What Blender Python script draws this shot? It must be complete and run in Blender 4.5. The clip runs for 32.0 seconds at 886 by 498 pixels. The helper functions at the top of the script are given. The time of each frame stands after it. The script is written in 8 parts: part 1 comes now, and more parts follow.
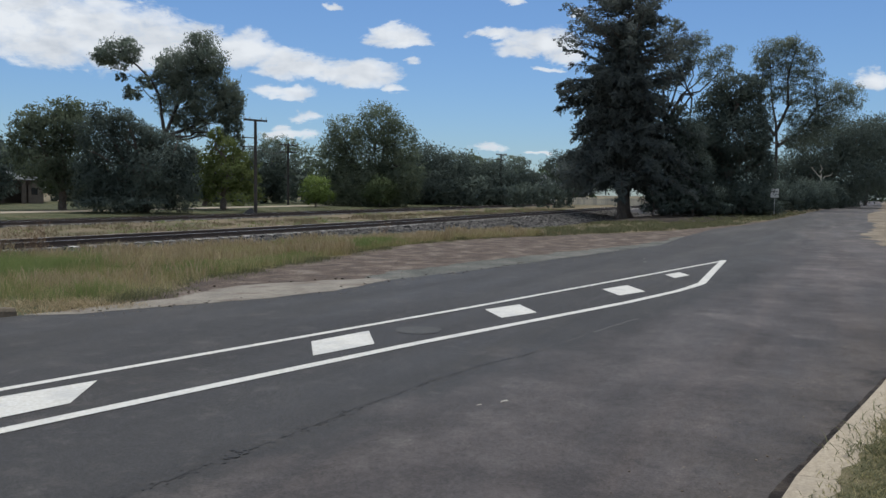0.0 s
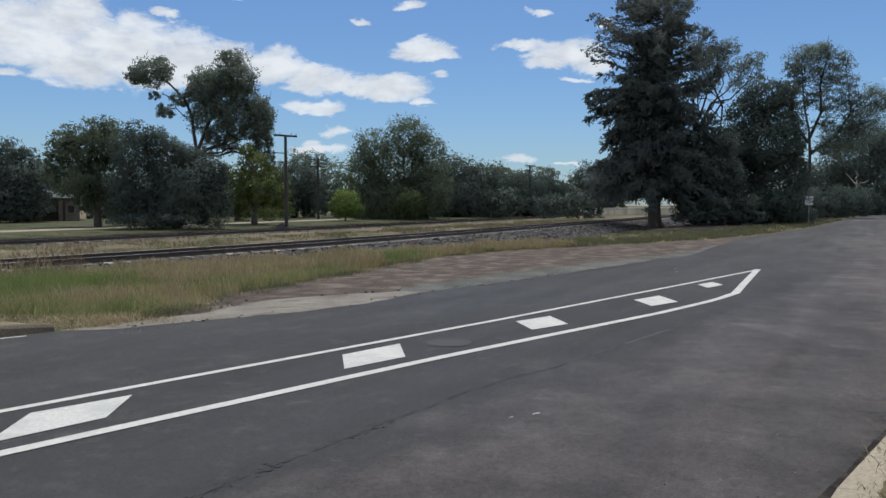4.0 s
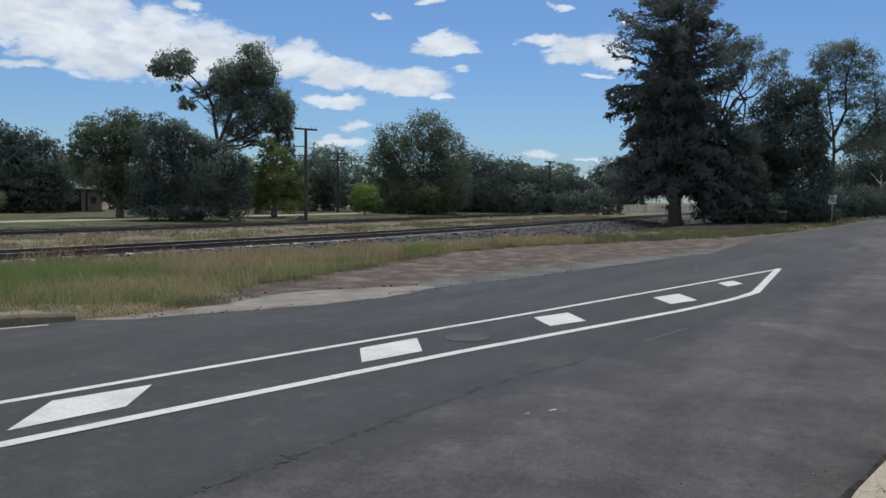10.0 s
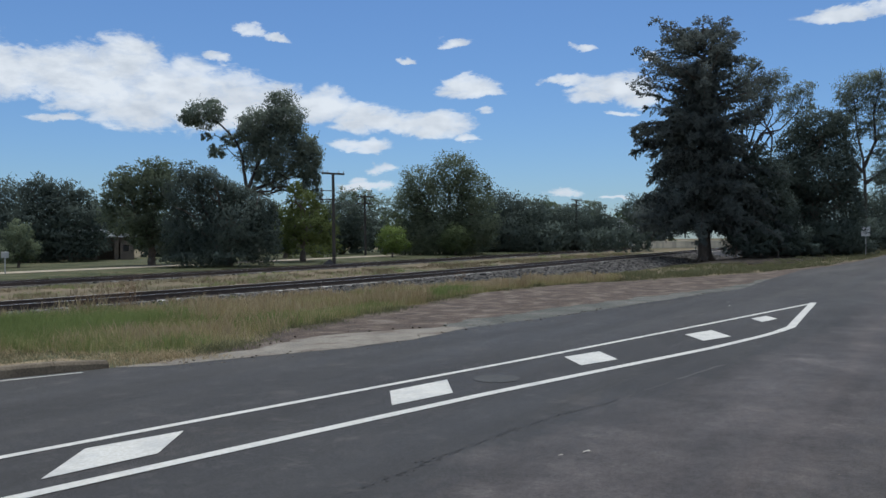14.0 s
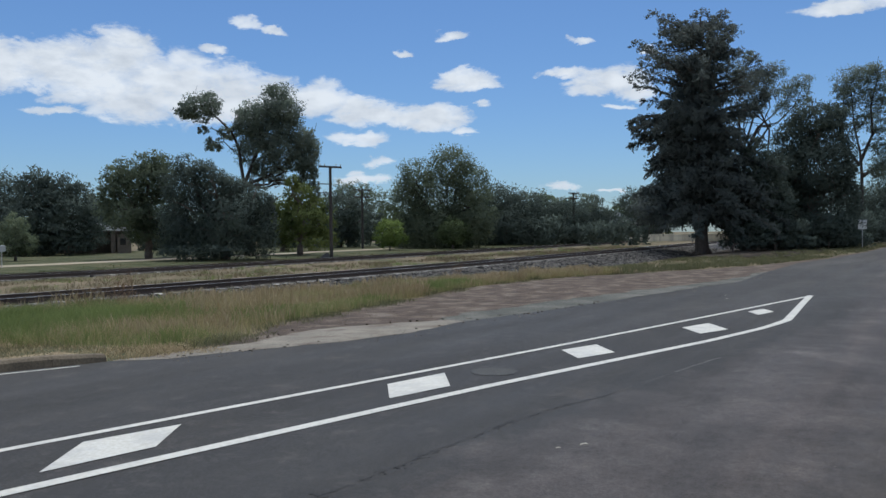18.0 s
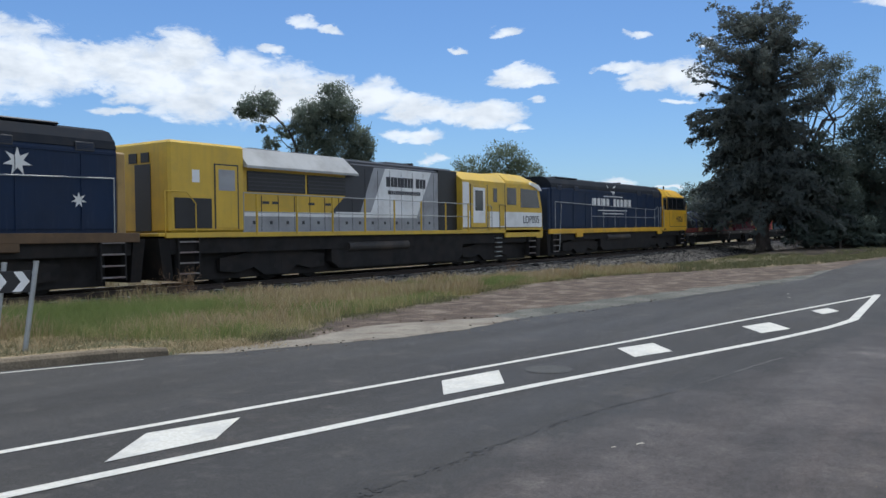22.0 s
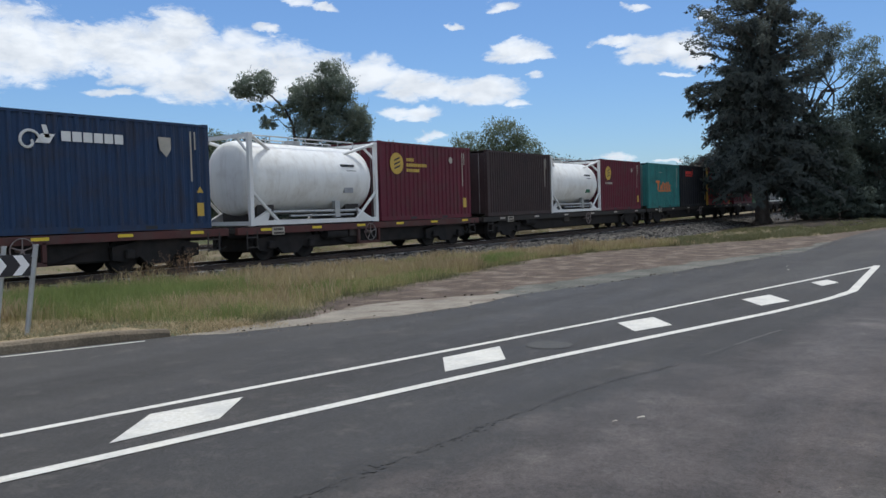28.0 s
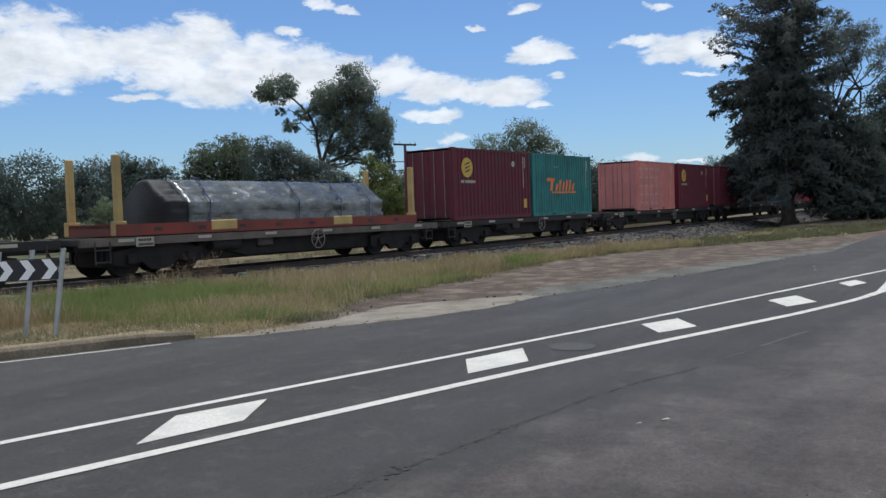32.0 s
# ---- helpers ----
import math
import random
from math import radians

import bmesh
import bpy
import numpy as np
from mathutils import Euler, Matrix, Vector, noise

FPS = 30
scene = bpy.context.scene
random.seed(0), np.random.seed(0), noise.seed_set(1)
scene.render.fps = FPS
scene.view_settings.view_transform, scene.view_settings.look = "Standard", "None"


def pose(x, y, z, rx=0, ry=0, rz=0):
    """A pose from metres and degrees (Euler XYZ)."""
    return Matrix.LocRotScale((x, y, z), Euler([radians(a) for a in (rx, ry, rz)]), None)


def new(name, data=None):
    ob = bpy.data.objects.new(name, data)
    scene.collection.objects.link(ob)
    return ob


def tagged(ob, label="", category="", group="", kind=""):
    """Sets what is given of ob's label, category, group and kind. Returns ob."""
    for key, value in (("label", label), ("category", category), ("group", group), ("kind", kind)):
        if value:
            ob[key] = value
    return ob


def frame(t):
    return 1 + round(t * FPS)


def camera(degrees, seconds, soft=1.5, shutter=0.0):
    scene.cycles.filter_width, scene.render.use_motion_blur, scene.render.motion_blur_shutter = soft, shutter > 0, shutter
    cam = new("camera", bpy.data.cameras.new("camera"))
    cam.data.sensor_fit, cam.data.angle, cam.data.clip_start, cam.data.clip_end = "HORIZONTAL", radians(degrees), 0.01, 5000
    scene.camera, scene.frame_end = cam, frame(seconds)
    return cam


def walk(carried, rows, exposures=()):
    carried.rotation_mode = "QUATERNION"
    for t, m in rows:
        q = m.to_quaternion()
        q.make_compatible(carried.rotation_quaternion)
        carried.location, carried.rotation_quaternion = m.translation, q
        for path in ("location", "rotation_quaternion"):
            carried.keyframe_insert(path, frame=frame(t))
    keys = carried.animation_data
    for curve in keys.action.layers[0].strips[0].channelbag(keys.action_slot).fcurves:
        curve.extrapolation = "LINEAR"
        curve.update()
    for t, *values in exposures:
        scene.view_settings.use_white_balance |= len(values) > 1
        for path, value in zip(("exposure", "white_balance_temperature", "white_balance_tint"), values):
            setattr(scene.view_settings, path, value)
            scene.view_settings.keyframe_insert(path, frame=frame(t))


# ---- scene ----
cam = camera(57.5, 32.0, soft=1.5)
EYE = (0.0, 0.0, 1.6)
# seconds, tilt, lean and turn of the hand-held camera, which stays on one spot
SWAY = (
    (0.0, 86.246, -0.837, -64.432), (0.5, 86.417, -0.759, -64.854), (1.0, 86.367, -0.541, -65.084), (1.5, 86.568, -0.08, -64.598),
    (2.0, 86.859, -0.009, -63.847), (2.5, 87.041, -0.388, -63.444), (3.0, 87.042, -0.305, -63.035), (3.5, 87.061, 0.061, -62.452),
    (5.5, 87.22, -0.305, -62.317), (6.0, 87.12, -0.2, -62.107), (6.5, 87.12, -0.804, -61.93), (7.0, 87.303, -1.066, -61.641),
    (7.5, 87.124, -0.793, -61.207), (8.0, 86.926, -0.591, -61.173), (8.5, 86.984, -0.616, -61.219), (9.0, 86.924, -0.637, -61.384),
    (9.5, 86.783, -0.79, -61.383), (10.0, 86.734, -0.707, -61.023), (10.5, 86.934, -0.553, -60.45), (11.0, 87.742, -0.087, -59.648),
    (11.5, 88.632, -0.277, -59.727), (12.0, 89.833, -0.413, -60.651), (12.5, 90.147, 0.238, -60.652), (13.0, 89.71, 0.608, -60.057),
    (13.5, 89.573, 1.057, -59.396), (14.0, 89.622, 0.55, -59.088), (14.5, 89.494, -0.062, -59.026), (16.5, 88.49, -0.002, -58.134),
    (17.0, 88.573, 0.309, -59.024), (17.5, 89.087, 0.535, -59.29), (18.0, 89.144, 0.591, -59.278), (18.5, 89.238, 0.454, -58.562),
    (19.0, 89.243, 1.023, -57.854), (19.5, 89.327, 1.591, -57.526), (20.0, 89.414, 1.491, -56.827), (20.5, 89.082, 1.015, -56.241),
    (21.0, 89.059, 0.735, -55.842), (21.5, 89.092, 0.506, -55.575), (22.0, 88.972, 0.576, -55.422), (22.5, 88.812, 0.654, -55.402),
    (23.0, 88.66, 0.52, -55.061), (23.5, 88.343, 0.57, -54.818), (24.0, 88.109, 1.021, -54.95), (24.5, 87.952, 1.2, -55.168),
    (25.0, 87.68, 1.032, -55.227), (25.5, 87.663, 1.111, -55.067), (27.5, 87.253, 1.316, -55.288), (28.0, 87.371, 1.432, -55.485),
    (28.5, 87.379, 1.425, -55.483), (29.0, 87.426, 1.381, -55.167), (29.5, 87.497, 1.371, -54.934), (30.0, 87.486, 1.504, -54.881),
    (30.5, 87.592, 1.824, -54.708), (31.0, 87.601, 1.862, -54.468), (31.5, 87.548, 1.622, -54.362), (32.0, 87.544, 1.778, -53.918))
walk(cam, [(t, pose(*EYE, a, b, c)) for t, a, b, c in SWAY], exposures=((0.0, -0.54, 6250, 8), (9.0, -0.54, 6130, 8), (11.0, -0.56, 6050, 7), (12.2, -0.71, 6000, 7), (14.0, -0.59, 6000, 7), (20.0, -0.54, 6000, 7), (21.5, -0.36, 6020, 7), (23.5, -0.31, 6100, 8), (28.0, -0.36, 6170, 8), (30.0, -0.31, 6250, 8), (32.0, -0.36, 6220, 8)))

# ---- light ----
SUN_TO = Vector((0.28, 0.13, 0.95)).normalized()
sun = new("sun", bpy.data.lights.new("sun", "SUN"))
sun.data.energy, sun.data.angle, sun.data.color = 3.5, radians(0.53), (1.0, 0.965, 0.92)
sun.matrix_world = Matrix.Translation((0, 0, 60)) @ SUN_TO.to_track_quat("Z", "Y").to_matrix().to_4x4()


class Nodes:
    """Short hand for building a node tree."""

    def __init__(self, tree):
        self.tree = tree
        tree.nodes.clear()

    def add(self, kind):
        return self.tree.nodes.new(kind)

    def put(self, value, socket):
        if hasattr(value, "is_output"):
            self.tree.links.new(value, socket)
        else:
            socket.default_value = value

    def math(self, op, a, b=0.0, c=0.0):
        n = self.add("ShaderNodeMath")
        n.operation = op
        for v, s in zip((a, b, c), n.inputs):
            self.put(v, s)
        return n.outputs[0]

    def noise(self, vector, scale, detail=4.0, rough=0.55, distort=0.0):
        n = self.add("ShaderNodeTexNoise")
        self.put(vector, n.inputs["Vector"])
        n.inputs["Scale"].default_value, n.inputs["Detail"].default_value = scale, detail
        n.inputs["Roughness"].default_value, n.inputs["Distortion"].default_value = rough, distort
        return n.outputs[0]

    def ramp(self, fac, stops, mode="LINEAR"):
        n = self.add("ShaderNodeValToRGB")
        n.color_ramp.interpolation = mode
        e = n.color_ramp.elements
        while len(e) < len(stops):
            e.new(0.5)
        for el, (p, c) in zip(e, stops):
            el.position = p
            el.color = (*c, 1) if hasattr(c, "__len__") else (c, c, c, 1)
        self.put(fac, n.inputs[0])
        return n.outputs[0]

    def mix(self, fac, a, b, mode="MIX"):
        n = self.add("ShaderNodeMix")
        n.data_type, n.blend_type = "RGBA", mode
        self.put(fac, n.inputs[0])
        for v, s in ((a, n.inputs[6]), (b, n.inputs[7])):
            self.put((*v, 1) if isinstance(v, tuple) and len(v) == 3 else v, s)
        return n.outputs[2]

    def mapped(self, vector, scale):
        n = self.add("ShaderNodeMapping")
        self.put(vector, n.inputs[0])
        n.inputs["Scale"].default_value = scale
        return n.outputs[0]


# sky with fair-weather cloud: bearings from +y towards +x and heights in degrees
world = bpy.data.worlds.new("sky")
scene.world = world
world.use_nodes = True
N = Nodes(world.node_tree)
tc = N.add("ShaderNodeTexCoord").outputs["Generated"]
sky = N.add("ShaderNodeTexSky")
sky.sky_type, sky.sun_disc = "NISHITA", False
sky.sun_elevation, sky.sun_rotation = math.asin(SUN_TO.z), math.atan2(SUN_TO.x, SUN_TO.y)
sky.air_density, sky.dust_density, sky.ozone_density = 1.0, 0.6, 2.0
xyz = N.add("ShaderNodeSeparateXYZ")
N.put(tc, xyz.inputs[0])
az = N.math("MULTIPLY", N.math("ARCTAN2", xyz.outputs[0], xyz.outputs[1]), 57.2958)
el = N.math("MULTIPLY", N.math("ARCSINE", xyz.outputs[2]), 57.2958)
plane = N.add("ShaderNodeCombineXYZ")
N.put(N.math("MULTIPLY", az, 0.1), plane.inputs[0])
N.put(N.math("MULTIPLY", el, 0.2), plane.inputs[1])
warp = N.math("MULTIPLY", N.math("SUBTRACT", N.noise(plane.outputs[0], 3.0, 6, 0.6), 0.5), 3.0)
warp2 = N.math("MULTIPLY", N.math("SUBTRACT", N.noise(plane.outputs[0], 3.6, 6, 0.6, 0.4), 0.5), 1.9)
azw, elw = N.math("ADD", az, warp), N.math("ADD", el, warp2)
cover = None
# bearing, height, half width and half height of each cloud: the bank, and the small thin ones
CLOUD_BANK = ((30.7, 10.8, 2.16, 1.69), (33.2, 10.9, 2.58, 1.66), (35.9, 10.4, 2.69, 2.48), (37.9, 11.9, 2.08, 1.78), (38.2, 9.1, 3.13, 1.74), (41.4, 9.8, 3.26, 2.58),
              (44.4, 9.5, 2.98, 2.32), (47.4, 9.6, 2.3, 1.59), (50.5, 9.5, 2.34, 1.3), (53.6, 8.7, 2.38, 1.16), (56.0, 8.3, 2.79, 0.86), (58.8, 8.3, 2.2, 1.02),
              (61.0, 10.9, 1.84, 0.88), (70.3, 10.3, 2.23, 0.98), (71.6, 10.4, 1.91, 1.05), (85.3, 14.0, 2.26, 0.47), (27.5, 10.6, 4.5, 2.6), (24.0, 9.5, 4.0, 2.4))
WISPS = ((60.8, 7.4, 1.04, 0.43), (33.5, 8.2, 1.62, 0.49), (53.6, 6.9, 2.18, 0.51), (43.7, 12.6, 1.11, 0.4), (45.9, 14.5, 1.21, 0.51), (47.5, 14.1, 1.0, 0.33),
         (56.4, 12.7, 0.8, 0.34), (60.1, 13.9, 1.12, 0.45), (62.3, 10.5, 1.2, 0.38), (62.0, 9.2, 0.56, 0.5), (69.1, 13.2, 0.97, 0.41), (68.0, 11.3, 1.8, 0.53),
         (73.0, 9.7, 1.32, 0.75), (71.8, 8.8, 1.14, 0.3), (73.7, 12.2, 0.67, 0.44), (87.2, 14.1, 1.56, 0.59), (67.5, 3.4, 1.65, 0.36), (54.7, 5.3, 1.11, 0.51),
         (53.6, 4.1, 2.46, 0.51), (71.0, 3.0, 0.84, 0.2), (92.2, 7.5, 1.4, 0.8))
for a, e, ra, re in CLOUD_BANK + WISPS:
    up = N.math("DIVIDE", N.math("SUBTRACT", elw, e), re)
    # flatter below than above
    up = N.math("ADD", up, N.math("MULTIPLY", N.math("MINIMUM", up, 0.0), 0.35))
    d = N.math("ADD", N.math("POWER", N.math("ABSOLUTE", N.math("DIVIDE", N.math("SUBTRACT", azw, a), ra)), 2.0), N.math("POWER", N.math("ABSOLUTE", up), 2.0))
    m = N.math("SUBTRACT", 1.5 if ra > 1.8 and e > 7 else 1.12, d)
    cover = m if cover is None else N.math("MAXIMUM", cover, m)
# unseen fair-weather cloud added all round and overhead, to brighten the train's sides
high = N.add("ShaderNodeVectorMath")
high.operation = "SCALE"
N.put(tc, high.inputs[0])
N.put(N.math("DIVIDE", 1.0, N.math("MAXIMUM", xyz.outputs[2], 0.06)), high.inputs["Scale"])
rest = N.math("MULTIPLY", N.math("SUBTRACT", N.noise(high.outputs[0], 0.9, 6, 0.55), 0.42), 8.0)
rest = N.math("SUBTRACT", rest, N.math("MULTIPLY", N.math("LESS_THAN", N.math("ABSOLUTE", N.math("SUBTRACT", az, 62.0)), 45.0),
                                       N.math("MULTIPLY", N.math("LESS_THAN", el, 22.0), 30.0)))
cover = N.math("MAXIMUM", cover, rest)
puff = N.noise(plane.outputs[0], 6.0, 10, 0.62, 0.4)
cover = N.math("ADD", cover, N.math("MULTIPLY", N.math("SUBTRACT", puff, 0.5), 2.6))
dense = N.ramp(N.math("MULTIPLY", cover, 0.62), ((0.0, 0.0), (0.12, 0.13), (0.40, 0.72), (0.8, 1.0)))
shade = N.ramp(N.noise(plane.outputs[0], 3.2, 6, 0.6), ((0.3, (8.6, 9.0, 9.7)), (0.60, (11.8, 12.0, 12.4))))
blue = N.mix(1.0, sky.outputs[0], (0.93, 1.16, 1.46), "MULTIPLY")
both = N.mix(dense, blue, shade)
bg = N.add("ShaderNodeBackground")
N.put(both, bg.inputs[0])
bg.inputs[1].default_value = 0.10
N.put(bg.outputs[0], N.add("ShaderNodeOutputWorld").inputs[0])


# ---- materials ----
def material(name, base, rough=0.6, metal=0.0, vary=0.25, scale=3.0, grain=0.1, fine=60.0, bump=0.0, bump_scale=40.0, stain=None, stain_amount=0.0, stain_scale=1.2, spread=0.0, coords="Object", spec=0.5, streak=0.0, crease=False):
    """A surface with colour that varies at two scales, stains of another colour and fine relief."""
    m = bpy.data.materials.new(name)
    m.use_nodes = True
    n = Nodes(m.node_tree)
    if coords == "World":
        v = n.add("ShaderNodeNewGeometry").outputs["Position"]
    else:
        v = n.add("ShaderNodeTexCoord").outputs["Object"]
    big = n.noise(v, scale, 4)
    small = n.noise(v, fine, 3)
    lo, hi = tuple(c * (1 - vary) for c in base), tuple(min(1.0, c * (1 + vary)) for c in base)
    col = n.ramp(big, ((0.3, lo), (0.7, hi)))
    if grain:
        col = n.mix(grain, col, n.ramp(small, ((0.3, 0.0), (0.7, 1.0))), "OVERLAY")
    if stain:
        mask = n.ramp(n.noise(v, stain_scale, 6, 0.65), ((0.48, 0.0), (0.66, stain_amount)))
        col = n.mix(mask, col, stain)
    if streak:
        # rain-washed runs down the panels
        run = n.noise(n.mapped(v, (3.2, 3.2, 0.22)), 2.0, 5, 0.65)
        col = n.mix(n.ramp(run, ((0.50, 0.0), (0.68, streak))), col, stain or lo)
        col = n.mix(n.ramp(n.noise(n.mapped(v, (5.0, 5.0, 0.5)), 2.4, 4, 0.6), ((0.56, 0.0), (0.74, streak * 0.6))), col, tuple(min(1.0, c * 1.35 + 0.03) for c in base))
    if spread:
        r = n.add("ShaderNodeObjectInfo").outputs["Random"]
        col = n.mix(1.0, col, n.ramp(r, ((0.0, 1 - spread), (1.0, 1 + spread))), "MULTIPLY")
    b = n.add("ShaderNodeBsdfPrincipled")
    n.put(col, b.inputs["Base Color"])
    n.put(n.ramp(big, ((0.3, max(0.02, rough - 0.08)), (0.7, min(1.0, rough + 0.08)))), b.inputs["Roughness"])
    b.inputs["Metallic"].default_value = metal
    b.inputs["Specular IOR Level"].default_value = spec
    if bump:
        k = n.add("ShaderNodeBump")
        k.inputs["Strength"].default_value, k.inputs["Distance"].default_value = bump, 0.02
        n.put(n.noise(n.mapped(v, (0.9, 4.0, 6.0)) if crease else v, bump_scale, 5, 0.6), k.inputs["Height"])
        n.put(k.outputs[0], b.inputs["Normal"])
    n.put(b.outputs[0], n.add("ShaderNodeOutputMaterial").inputs[0])
    return m


def foliage(name, dark, light, shine=0.5, glow=0.45, each=0.22):
    """Leaves: each clump has a tone of its own, and some light comes through."""
    m = bpy.data.materials.new(name)
    m.use_nodes = True
    n = Nodes(m.node_tree)
    geo = n.add("ShaderNodeNewGeometry")
    tone = n.math("ADD", n.math("MULTIPLY", geo.outputs["Random Per Island"], each), n.math("MULTIPLY", n.noise(geo.outputs["Position"], 0.4, 3), 1.05 - each))
    col = n.ramp(tone, ((0.15, dark), (0.9, light)))
    b = n.add("ShaderNodeBsdfPrincipled")
    n.put(col, b.inputs["Base Color"])
    b.inputs["Roughness"].default_value = max(shine, 0.8)
    b.inputs["Specular IOR Level"].default_value = 0.08
    tr = n.add("ShaderNodeBsdfTranslucent")
    n.put(col, tr.inputs[0])
    mx = n.add("ShaderNodeMixShader")
    mx.inputs[0].default_value = glow
    n.put(b.outputs[0], mx.inputs[1])
    n.put(tr.outputs[0], mx.inputs[2])
    n.put(mx.outputs[0], n.add("ShaderNodeOutputMaterial").inputs[0])
    return m


def asphalt_material():
    m = bpy.data.materials.new("asphalt")
    m.use_nodes = True
    n = Nodes(m.node_tree)
    v = n.add("ShaderNodeNewGeometry").outputs["Position"]
    long = n.mapped(v, (0.10, 0.9, 1.0))
    col = n.ramp(n.noise(v, 0.35, 5, 0.6), ((0.3, (0.045, 0.042, 0.039)), (0.7, (0.064, 0.060, 0.055))))
    worn = n.ramp(n.noise(long, 0.8, 3, 0.5, 0.6), ((0.45, 0.0), (0.72, 0.6)))
    col = n.mix(worn, col, (0.090, 0.083, 0.075))
    sp = n.add("ShaderNodeSeparateXYZ")
    n.put(v, sp.inputs[0])
    # older, browner surface on the side nearer the footpath
    side = n.math("ADD", n.math("SUBTRACT", 3.68, sp.outputs[1]), n.math("MULTIPLY", n.math("SUBTRACT", n.noise(v, 0.9, 6, 0.65), 0.5), 1.5))
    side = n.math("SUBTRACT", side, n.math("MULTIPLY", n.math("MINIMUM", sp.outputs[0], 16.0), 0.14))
    col = n.mix(n.ramp(side, ((0.0, 0.0), (0.22, 0.42), (1.2, 0.75))), col, (0.132, 0.107, 0.097))
    col = n.mix(n.ramp(n.noise(v, 1.1, 7, 0.7), ((0.58, 0.0), (0.70, 0.6))), col, (0.130, 0.110, 0.094))
    col = n.mix(n.ramp(n.noise(v, 0.55, 6, 0.7, 0.6), ((0.57, 0.0), (0.70, 0.5))), col, (0.042, 0.041, 0.042))
    # paler further along
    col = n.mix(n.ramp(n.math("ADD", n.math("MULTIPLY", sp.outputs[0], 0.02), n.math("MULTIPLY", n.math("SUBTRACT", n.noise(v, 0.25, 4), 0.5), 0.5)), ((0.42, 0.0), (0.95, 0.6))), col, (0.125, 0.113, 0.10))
    # long smeared tyre paths and darker patches
    tyre = n.mapped(v, (0.05, 0.55, 1.0))
    col = n.mix(n.ramp(n.noise(tyre, 1.6, 2, 0.5, 0.8), ((0.42, 0.5), (0.58, 0.0))), col, (0.048, 0.046, 0.046))
    col = n.mix(n.ramp(n.noise(v, 2.6, 7, 0.72), ((0.56, 0.0), (0.70, 0.5))), col, (0.15, 0.135, 0.12))
    speck = n.add("ShaderNodeTexVoronoi")
    n.put(v, speck.inputs["Vector"])
    speck.inputs["Scale"].default_value = 70.0
    col = n.mix(n.ramp(speck.outputs["Distance"], ((0.05, 0.35), (0.28, 0.0))), col, (0.2, 0.19, 0.18))
    # gritty clusters, dark oil spots, and brown grit swept towards the footpath
    col = n.mix(n.ramp(n.noise(v, 7.0, 6, 0.75), ((0.54, 0.0), (0.70, 0.32))), col, (0.030, 0.029, 0.029))
    col = n.mix(n.ramp(n.noise(v, 5.0, 6, 0.75, 0.4), ((0.56, 0.0), (0.72, 0.32))), col, (0.155, 0.140, 0.125))
    grit = n.math("ADD", n.math("SUBTRACT", 1.75, n.math("ADD", sp.outputs[1], n.math("MULTIPLY", sp.outputs[0], 0.16))), n.math("MULTIPLY", n.math("SUBTRACT", n.noise(v, 1.6, 6, 0.7), 0.5), 2.2))
    col = n.mix(n.ramp(grit, ((0.0, 0.0), (0.7, 0.6))), col, (0.092, 0.074, 0.058))
    col = n.mix(n.ramp(grit, ((0.78, 0.0), (1.0, 0.75))), col, (0.030, 0.025, 0.020))
    rough = col
    for vec, size, lo, hi in ((v, 1.1, 0.72, 1.34), (v, 0.45, 0.70, 1.30), (v, 13.0, 0.87, 1.15)):
        rough = n.mix(1.0, rough, n.ramp(n.noise(vec, size, 7, 0.7), ((0.36, lo), (0.64, hi))), "MULTIPLY")
    col = n.mix(n.ramp(side, ((-1.6, 0.22), (0.6, 1.0))), col, rough)
    col = n.mix(0.42, col, n.ramp(n.noise(v, 60, 4, 0.75), ((0.32, 0.0), (0.68, 1.0))), "OVERLAY")
    col = n.mix(1.0, col, (0.73, 0.72, 0.715), "MULTIPLY")
    b = n.add("ShaderNodeBsdfPrincipled")
    n.put(col, b.inputs["Base Color"])
    n.put(n.ramp(n.noise(long, 1.2, 5), ((0.3, 0.68), (0.7, 0.86))), b.inputs["Roughness"])
    b.inputs["Specular IOR Level"].default_value = 0.35
    k = n.add("ShaderNodeBump")
    k.inputs["Strength"].default_value, k.inputs["Distance"].default_value = 0.55, 0.01
    n.put(n.noise(v, 90, 4, 0.7), k.inputs["Height"])
    n.put(k.outputs[0], b.inputs["Normal"])
    n.put(b.outputs[0], n.add("ShaderNodeOutputMaterial").inputs[0])
    return m


